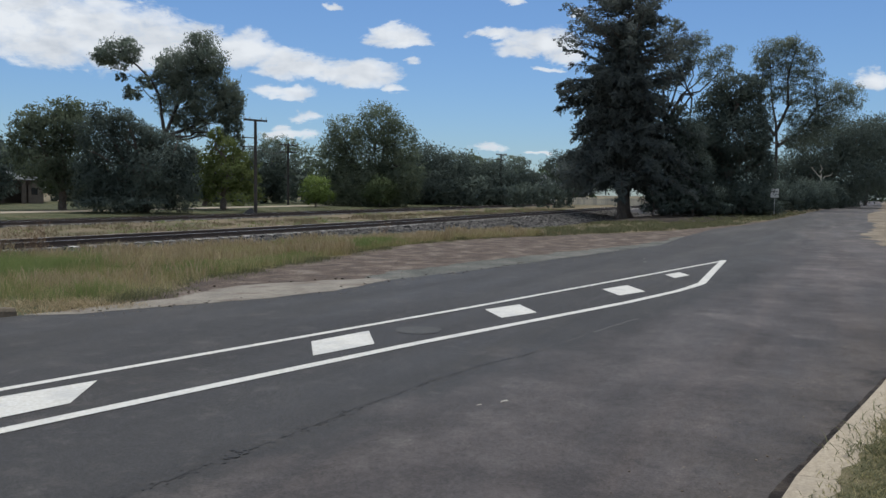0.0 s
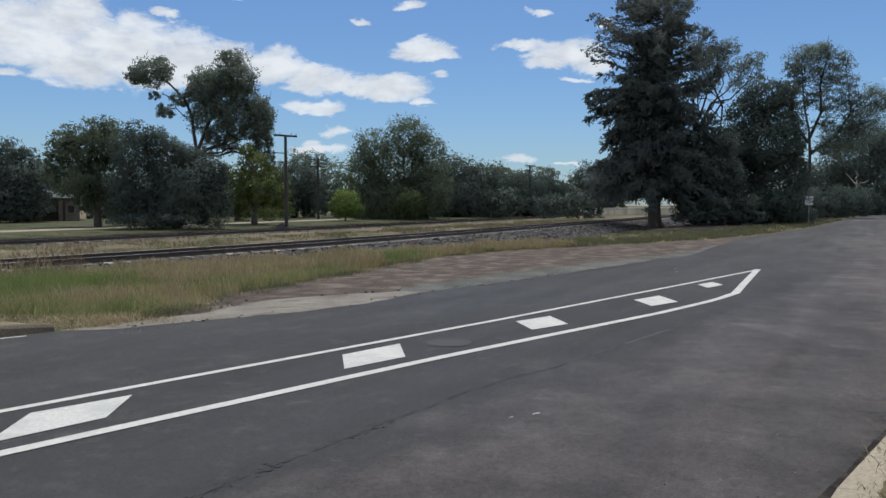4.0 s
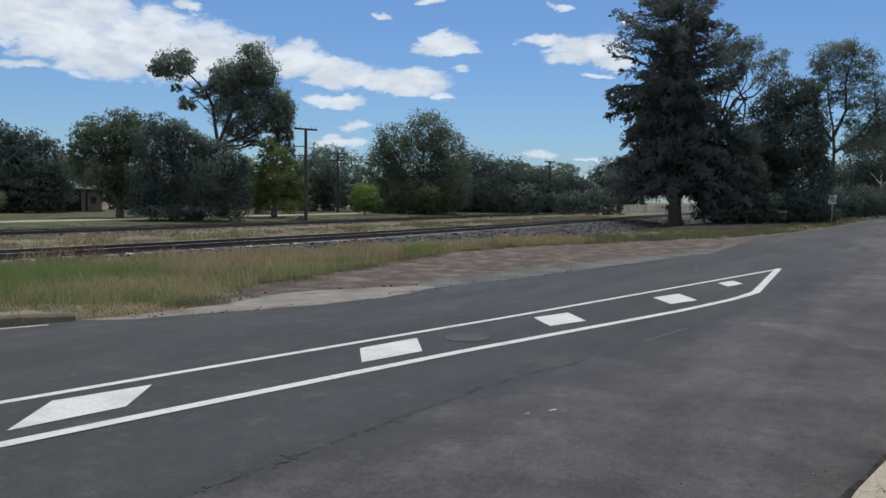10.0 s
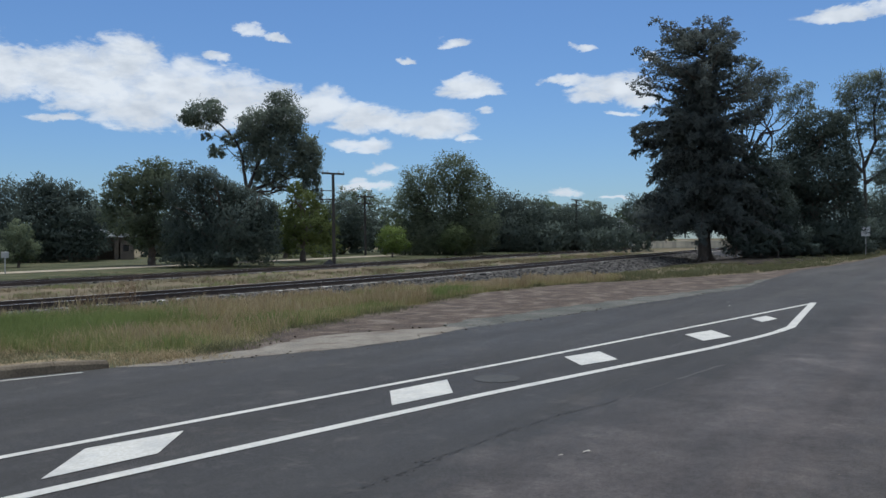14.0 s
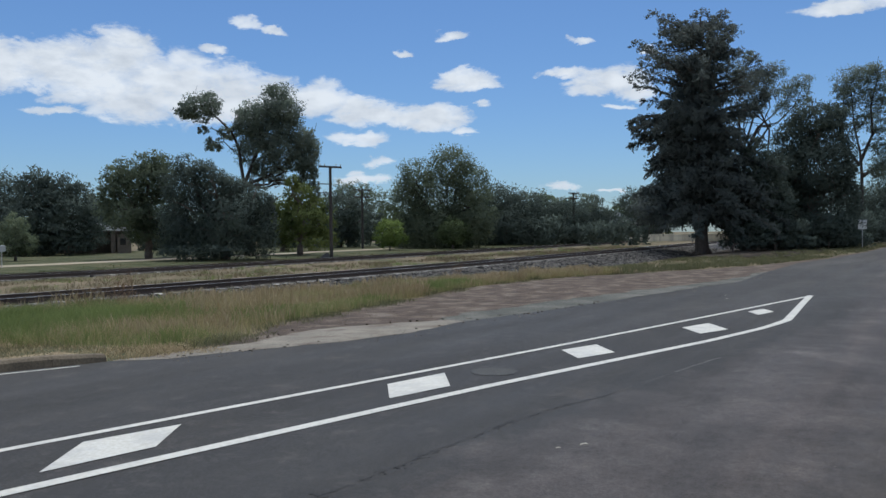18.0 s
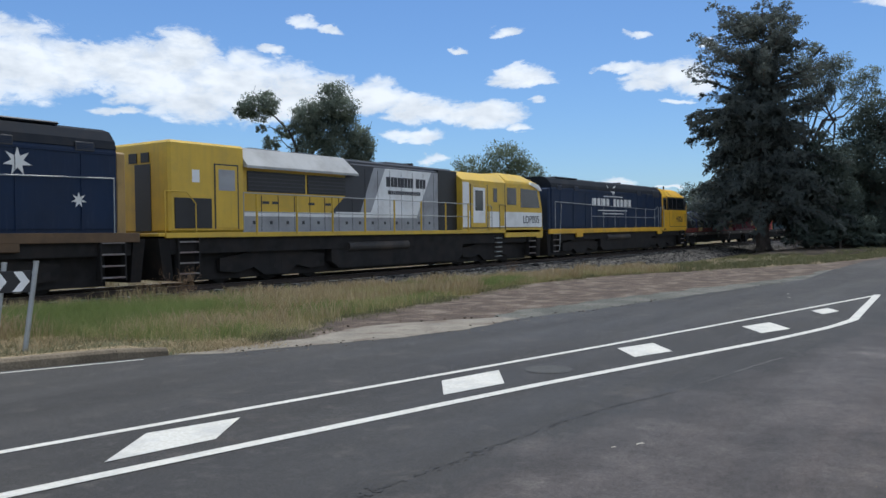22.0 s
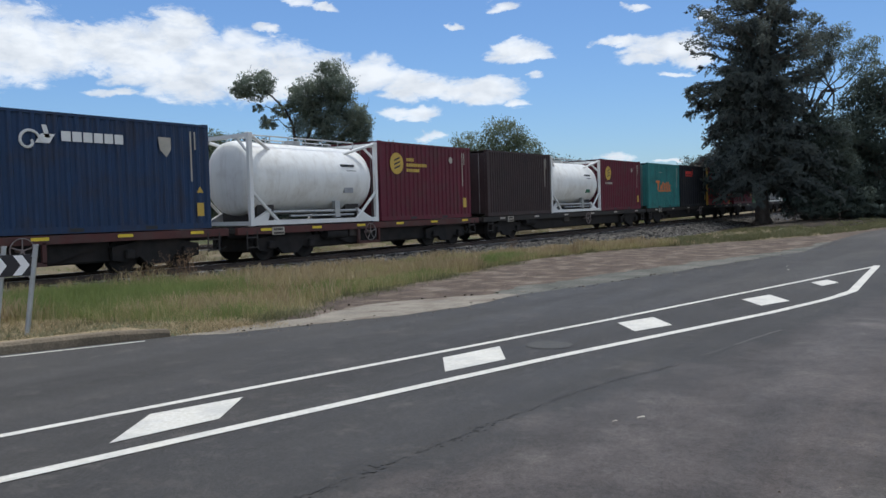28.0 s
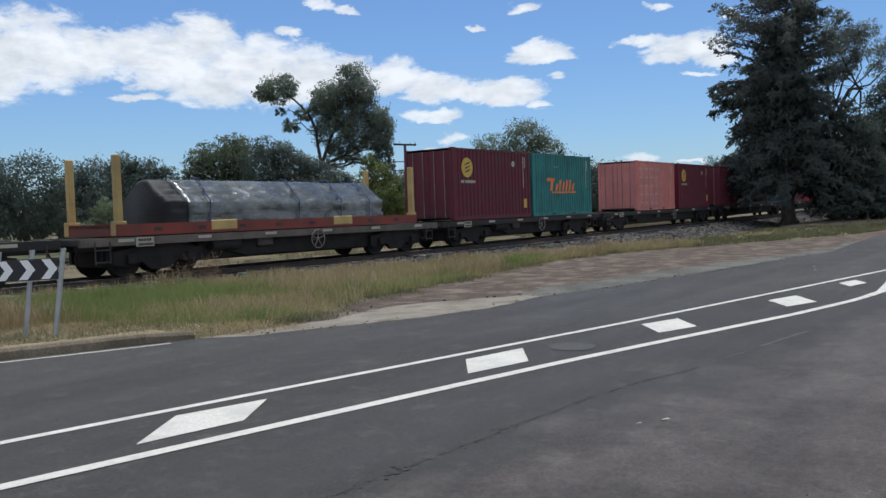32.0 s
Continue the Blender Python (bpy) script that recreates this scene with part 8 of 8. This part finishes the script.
def yellow_loco(start, length):
    """A hired diesel with an angular yellow cab and grey, white and black hood."""
    c = rolling("locomotive", "yellow, grey and white diesel locomotive with an angular cab", "locomotive", start, length, "locomotives")
    h = length / 2
    loco_running_gear(c, h, LEMON, thick=0.14)
    y = -1.16

    def slab(name, x0, x1, z0, z1, mat, y0=-1.16, y1=1.16, bevel=0.0, text="", parent=None):
        return part(name, boxed((x0, min(y0, y1), z0), (x1, max(y0, y1), z1), bevel), mat, parent or c, text)

    def panel(name, pts, mat, off, text=""):
        bm = bmesh.new()
        bm.faces.new([bm.verts.new((x, y - off, z)) for x, z in pts])
        return part(name, bm, mat, c, text)
    # end hood
    slab("end_hood", -10.35, -7.7, 1.5, 4.03, LEMON, -1.30, 1.30, 0.07)
    slab("end_door", -10.37, -10.34, 1.55, 3.4, LOCODARK, -0.5, 0.2)
    slab("end_light", -10.38, -10.34, 3.45, 3.72, BLACK, -0.45, -0.1)
    slab("end_light", -10.38, -10.34, 3.45, 3.72, BLACK, 0.1, 0.45)
    slab("end_grille", -10.2, -8.95, 1.62, 2.46, BLACK, -1.33, -1.29, 0.01)
    d = slab("hood_door", -8.8, -8.0, 1.62, 3.42, LEMON, -1.325, -1.29, 0.01)
    for x0, x1, z0, z1 in ((-8.84, -7.96, 3.42, 3.46), (-8.84, -8.8, 1.6, 3.42), (-8.0, -7.96, 1.6, 3.42)):
        slab("door_gap", x0, x1, z0, z1, LOCODARK, -1.318, -1.29, 0, "", d)
    slab("door_louvre", -8.7, -8.1, 2.7, 3.3, LOCOGREY, -1.332, -1.31, 0.005)
    slab("notice", -9.6, -9.35, 2.9, 3.25, LOCOWHITE, -1.306, -1.29)
    # hoods
    slab("radiator_hood", -7.7, -2.7, 1.5, 3.6, LEMON, bevel=0.02)
    slab("engine_hood", -2.7, 2.5, 1.5, 3.86, LOCODARK, bevel=0.05)
    slab("blower_bay", 2.5, 3.82, 1.5, 3.92, BLACK, -1.17, 1.17)
    slab("hood_top", -7.6, 3.8, 3.80, 4.02, LOCODARK, -0.95, 0.95, 0.07)
    wing = bmesh.new()
    for s in (-1, 1):
        extr = ((s * 1.44, 3.40), (s * 1.44, 3.48), (s * 0.95, 4.04), (s * 0.85, 4.04), (s * 1.0, 3.5))
        r1 = [wing.verts.new((-7.72, a, b)) for a, b in extr]
        r2 = [wing.verts.new((-2.7 if b < 3.6 else -2.95, a, b)) for a, b in extr]
        for k in range(5):
            j = (k + 1) % 5
            wing.faces.new((r1[k], r2[k], r2[j], r1[j]))
        wing.faces.new(r1)
        wing.faces.new(r2)
    part("radiator_wing", wing, WINGGREY, c, "pale sloping radiator cover")
    for x0, x1 in ((-7.5, -5.05), (-4.95, -3.1)):
        g = slab("radiator_grille", x0, x1, 2.72, 3.34, BLACK, y - 0.03, y + 0.02, 0.01)
        for k in range(5):
            slab("grille_bar", x0 + 0.03, x1 - 0.03, 2.78 + 0.115 * k, 2.81 + 0.115 * k, LOCODARK, y - 0.042, y - 0.028, 0, "", g)
    panel("black_wedge", ((-3.9, 2.1), (-2.2, 2.1), (-1.3, 3.78), (-3.1, 3.4), (-3.1, 2.7)), LOCODARK, 0.006)
    panel("grey_wedge", ((-2.35, 2.1), (-1.0, 2.1), (-0.55, 3.78), (-1.55, 3.78)), LOCOGREY, 0.010)
    panel("white_panel", ((-3.6, 1.98), (1.0, 1.98), (2.0, 3.78), (-0.9, 3.78), (-1.75, 2.16), (-3.6, 2.16)), LOCOWHITE, 0.014, "white slanted panel")
    panel("grey_corner", ((1.0, 1.98), (2.46, 1.98), (2.46, 3.78), (2.0, 3.78)), LOCOGREY, 0.014)
    slab("lower_grey_band", -7.7, 2.46, 1.50, 1.98, LOCOGREY, y - 0.012, y)
    slab("white_stripe", -7.7, -3.6, 1.98, 2.12, LOCOWHITE, y - 0.016, y)
    for k in range(14):
        x = -7.3 + 0.7 * k
        slab("door_latch", x, x + 0.09, 1.74, 1.84, LOCODARK, y - 0.03, y)
        slab("door_seam", x + 0.35, x + 0.365, 1.52, 2.62 if x < -3 else 3.7, LOCODARK, y - 0.018, y)
    for x in (-6.9, -6.5, -4.9, -4.1):
        slab("small_notice", x, x + 0.28, 2.36, 2.44, LOCODARK, y - 0.006, y)
    bars(c, (0.24, 0.16, 0.2, 0.2, 0.16, 0.18, 0.16, 0.16, -0.14, 0.22, 0.18, 0.08, 0.08), -0.85, 3.12, 0.36, y - 0.016, LOCODARK, 0.14, "large_marking", "dark block marking")
    bars(c, (0.09,) * 18, -0.75, 2.84, 0.14, y - 0.016, LOCODARK, 0.25, "small_marking")
    # angular cab
    part("cab", extruded(((3.82, 1.45), (3.82, 3.60), (10.15, 3.60), (10.62, 3.30), (10.86, 2.45), (10.90, 1.1), (10.3, 1.1), (10.2, 1.45)), -1.44, 1.44), LEMON, c, "angular yellow cab")
    roof = bmesh.new()
    sect = ((-1.44, 3.58), (-1.40, 3.66), (-0.92, 4.02), (0.92, 4.02), (1.40, 3.66), (1.44, 3.58))
    rings = [[roof.verts.new((x + (dx if b > 3.9 else 0), a, b + dz * (b > 3.6))) for a, b in sect] for x, dx, dz in ((3.82, 0, -0.05), (7.4, 0, -0.05), (7.45, 0.1, 0.06), (10.35, -0.75, 0.04))]
    for p, q in zip(rings[:-1], rings[1:]):
        for k in range(5):
            roof.faces.new((p[k], q[k], q[k + 1], p[k + 1]))
    roof.faces.new(rings[0])
    roof.faces.new(rings[-1])
    part("cab_roof", roof, LEMON, c, "sloping yellow cab roof")
    part("cab_visor", extruded(((9.6, 3.60), (9.7, 3.72), (10.45, 3.62), (10.75, 3.36), (10.6, 3.34)), -1.50, 1.50), LOCOWHITE, c)
    for s in (-1, 1):
        a, b = s * 1.445, s * 1.43
        slab("white_band", 3.86, 10.84, 1.62, 2.30, LOCOWHITE, a, b)
        slab("white_band", 3.86, 4.35, 2.30, 3.5, LOCOWHITE, a, b)
        slab("yellow_skirt", 7.3, 10.88, 1.16, 1.60, LEMON, s * 1.47, s * 1.40)
        slab("panel_seam", 7.30, 7.33, 1.5, 3.55, LOCODARK, s * 1.45, s * 1.43)
        slab("panel_seam", 3.86, 10.84, 1.575, 1.60, LOCODARK, s * 1.475, s * 1.43)
        part("side_window", extruded(((8.75, 2.52), (8.75, 3.40), (10.36, 3.36), (10.62, 2.52)), *sorted((s * 1.452, s * 1.43))), GLASS, c)
        part("side_window", boxed((7.5, min(s * 1.452, s * 1.43), 2.62), (8.35, max(s * 1.452, s * 1.43), 3.40), 0.01), GLASS, c)
        d = slab("cab_door", 4.45, 5.75, 1.62, 3.42, LEMON, s * 1.47, s * 1.43, 0.01)
        slab("door_panel", 4.62, 5.58, 1.80, 3.30, LOCOWHITE, s * 1.474, s * 1.46, 0.005, "", d)
        slab("door_window", 4.78, 5.40, 2.32, 3.18, GLASS, s * 1.480, s * 1.46, 0.005, "", d)
        for x in (4.42, 5.76):
            slab("door_gap", x, x + 0.03, 1.6, 3.44, LOCODARK, s * 1.468, s * 1.43, 0, "", d)
        slab("small_window", 6.3, 6.62, 2.72, 3.32, GLASS, s * 1.452, s * 1.43)
        slab("yellow_patch", 6.85, 7.25, 1.66, 2.3, LEMON, s * 1.449, s * 1.43)
        for k in range(5):
            part("cab_step", boxed((6.55, min(s * 1.34, s * 1.44), 0.32 + 0.2 * k), (7.05, max(s * 1.34, s * 1.44), 0.35 + 0.2 * k)), GALV, c)
    writing(c, "LDP005", 0.50, (9.75, -1.452, 1.80), LOCODARK, "dark road number")
    slab("windscreen", 10.70, 10.76, 2.6, 3.2, GLASS, -1.2, 1.2)
    handrail(c, [(-10.6, 1.5), (-10.6, 2.62), (-9.9, 2.62), (-9.6, 2.3), (-9.6, 1.5)], (), 1.49, LEMON, -1.44)
    handrail(c, [(-7.9, 1.5), (-7.9, 2.66), (6.0, 2.58), (6.15, 2.45), (6.15, 1.5)], (), 1.49, GALV, -1.46)
    handrail(c, [(-7.9, 2.1), (6.1, 2.05)], (), 1.49, GALV, -1.46)
    handrail(c, [(6.75, 1.5), (6.75, 2.6), (7.25, 2.6), (7.25, 1.5)], (), 1.49, LOCODARK, -1.50)
    for x in np.linspace(-7.4, 5.9, 9):
        part("stanchion", rodded((x, -1.46, 1.42), (x, -1.46, 2.62), 0.034, None, 6), LEMON, c)
    for x in (-6.2, -4.3, 0.6):
        slab("roof_fan", x - 0.7, x + 0.7, 4.0, 4.12, LOCODARK, -0.6, 0.6, 0.04)
    slab("end_platform", -10.8, -10.35, 1.40, 1.50, LEMON, -1.42, 1.42, 0.02)
    part("exhaust", rodded((2.0, 0, 4.0), (2.0, 0, 4.2), 0.25, None, 12), STEELDARK, c)
    return c


# ---- make-up of the train, from the first nose backwards ----
def train():
    blue_loco(0.0, 21.3, -1, DIRTYYELLOW, "letters", "NR57", 6.95, SILLYELLOW, "grimy blue and yellow leading diesel locomotive, headlights on")
    yellow_loco(21.7, 21.6)
    blue_loco(43.9, 21.4, 1, LOCOYELLOW, "bird", "NR26", 6.0, LOCOYELLOW, "dark blue diesel locomotive with a bright yellow cab")
    wagon(65.6, 85.6, tan=True)
    tarped_rack(65.9, "creased silver tarpaulin over a low load, black wrapped end", lo=1.6, hi=9.7, straps=(2.6, 4.6, 8.0, 9.2))
    leasing_mark(container(78.95, "maroon", "dark maroon container with a round yellow emblem"))
    wagon(86.0, 106.0)
    container(86.5, "red", "faded red container with yellow corner posts", posts=POSTYELLOW)
    shipping_line_mark(container(93.25, "blue", "dark blue container with white block marking"))
    tank_container(99.4, "white tank container in a steel frame")
    wagon(106.3, 125.9)
    leasing_mark(container(106.62, "maroon", "dark maroon container with a round yellow emblem"))
    removalist_marks(container(113.25, "green", "dark green container with dark lettering bars"), True)
    container(119.55, "red", "faded red container with yellow corner posts", posts=POSTYELLOW)
    wagon(126.8, 141.5)
    orange_script(container(128.1, "paleteal", "faded teal container with an orange slanted mark", pitch=0.24))
    horse_mark(container(134.25, "navy", "navy container with a pale swirl emblem"))
    wagon(142.0, 162.2, red=True)
    c = container(142.85, "pink", "sun-bleached red container with a faded green mark")
    bars(c, (0.18,) * 12, -1.6, DECK + 1.75, 0.2, -1.222, GREENMARK, 0.15)
    tank_container(149.2, "cream tank container in a steel frame", False)
    leasing_mark(container(155.8, "maroon", "dark maroon container with a round yellow emblem"))
    wagon(162.6, 182.6, red=True)
    leasing_mark(container(162.9, "maroon", "dark maroon container with a round yellow emblem"))
    container(169.4, "red", "faded red container with yellow corner posts", posts=POSTYELLOW)
    c = container(176.12, "orange", "faded orange container with a green painted mark", pitch=0.5)
    bars(c, (0.42, 0.2, 0.2, 0.36, 0.42, 0.3, 0.2, 0.36, 0.3), -1.75, DECK + 1.55, 0.34, -1.222, GREENMARK, 0.14, "large_marking", "faded green marking")
    part("green_swoosh", rodded((-0.9, -1.223, DECK + 2.0), (2.0, -1.223, DECK + 1.7), 0.025, 0.05, 6), GREENMARK, c)
    wagon(183.1, 196.6, red=True)
    tank_container(183.69, "white tank container in a steel frame")
    horse_mark(container(189.95, "navy", "navy container with a pale swirl emblem"))
    wagon(196.95, 210.35, red=True, wheel=0.45)
    tank_container(197.5, "white tank container in a steel frame")
    leasing_mark(container(203.72, "maroon", "dark maroon container with a round yellow emblem and print"), 1)
    wagon(210.75, 230.3)
    container(211.17, "brown", "dark brown container with worn paint", pitch=0.2)
    tank_container(217.33, "white tank container with a green label", False, True)
    leasing_mark(container(223.5, "maroon", "dark maroon container with a round yellow emblem"))
    wagon(230.6, 250.5)
    orange_script(container(230.95, "teal", "teal container with a large orange slanted mark", pitch=0.24))
    c = container(237.2, "black", "black container with a small red mark", pitch=0.5)
    bars(c, (0.24,) * 5, -1.9, DECK + 2.28, 0.24, -1.222, REDMARK, 0.12)
    part("tower_mark", extruded(((-0.55, DECK + 2.28), (-0.2, DECK + 2.28), (-0.2, DECK + 2.5), (-0.35, DECK + 2.7), (-0.4, DECK + 2.5)), -1.227, -1.222), REDMARK, c)
    bars(c, (0.1,) * 13, -1.9, DECK + 2.14, 0.09, -1.222, REDMARK, 0.2, "small_marking")
    part("warning_label", boxed((2.6, -1.226, DECK + 0.4), (2.82, -1.222, DECK + 0.78)), YELLOWMARK, c)
    container(243.7, "red", "faded red container with yellow corner posts", posts=POSTYELLOW)
    wagon(250.8, 270.2)
    leasing_mark(container(251.12, "maroon", "dark maroon container with a round yellow emblem"))
    removalist_marks(container(257.45, "green", "bright green container with navy and pink block markings"))
    tank_container(263.63, "white tank container with a green label", False, True)
    wagon(270.6, 290.4)
    orange_script(container(271.03, "paleteal", "faded teal container with an orange slanted mark", pitch=0.24))
    container(277.38, "cream", "cream container with rusty corner posts", posts=RUSTPOST, pitch=0.27)
    container(283.85, "crimson", "crimson container with rusty orange corner posts", posts=RUSTPOST)
    wagon(290.9, 305.7)
    tarped_rack(292.0, "creased silver tarpaulin over a long low load", lo=0.6, hi=11.8, straps=(1.5, 5.0, 7.0, 11.2))
    wagon(306.2, 320.6, tan=True)
    tarped_rack(307.15, "creased silver tarpaulin over a low load, black wrapped end", lo=2.3, hi=10.5, straps=(2.9, 6.3, 8.2, 9.6))
    wagon(321.0, 335.0)
    leasing_mark(container(321.8, "maroon", "dark maroon container with a round yellow emblem"))
    orange_script(container(328.1, "teal", "teal container with a large orange slanted mark", pitch=0.24))
    wagon(335.6, 354.4)
    c = container(340.2, "pink", "sun-bleached red side-opening container with closed doors")
    for k in range(4):
        x = -2.8 + 0.8 * k
        d = part("side_door", boxed((x, -1.235, DECK + 0.2), (x + 0.76, -1.19, DECK + HC - 0.15), 0.01), BOXES["pink"], c)
        for q in range(5):
            part("door_rib", boxed((x + 0.05, -1.25, DECK + 0.4 + 0.5 * q), (x + 0.71, -1.234, DECK + 0.48 + 0.5 * q)), PINKMARK, d)
        part("lock_rod", rodded((x + 0.66, -1.262, DECK + 0.2), (x + 0.66, -1.262, DECK + HC - 0.15), 0.02, None, 6), GALV, d)
    leasing_mark(container(347.0, "maroon", "dark maroon container with a round yellow emblem"))
    wagon(355.0, 375.0)
    container(355.6, "maroon", "dark maroon container with worn paint")
    container(362.0, "brown", "dark brown container with worn paint", pitch=0.2)
    container(368.4, "blue", "blue container with worn paint")
    wagon(375.5, 395.5)
    container(376.0, "maroon", "dark maroon container with worn paint")
    container(382.4, "crimson", "crimson container with worn paint")
    tank_container(388.9, "white tank container in a steel frame", False)


# ---- everything, largest first ----
ground()
roads()
markings()
railway()
conifer()
scenery_trees()
street_things()
train()
verge_plants()


def motions():
    """The train comes from the right at a steady speed; each vehicle follows the rails."""
    travel = [(t, -171.3 - 28.55 * (20 - t)) for t in range(0, 20)]
    travel += [(20, -171.3), (21, -143.19), (22, -114.73), (23, -85.82), (24, -57.04), (25, -28.29), (26, 0.35), (27, 29.0), (28, 57.65), (29, 85.54), (30, 115.22), (31, 143.97), (32, 172.53)]
    for ob, middle, length in RIDERS:
        rows = []
        for t, gone in travel:
            x = NOSE + middle - gone
            a, b = rail_z(x - length * 0.35), rail_z(x + length * 0.35)
            rows.append((float(t), pose(x, TRACK_Y, (a + b) / 2, 0, -math.degrees(math.atan2(b - a, length * 0.7)), 0)))
        walk(ob, rows)


motions()
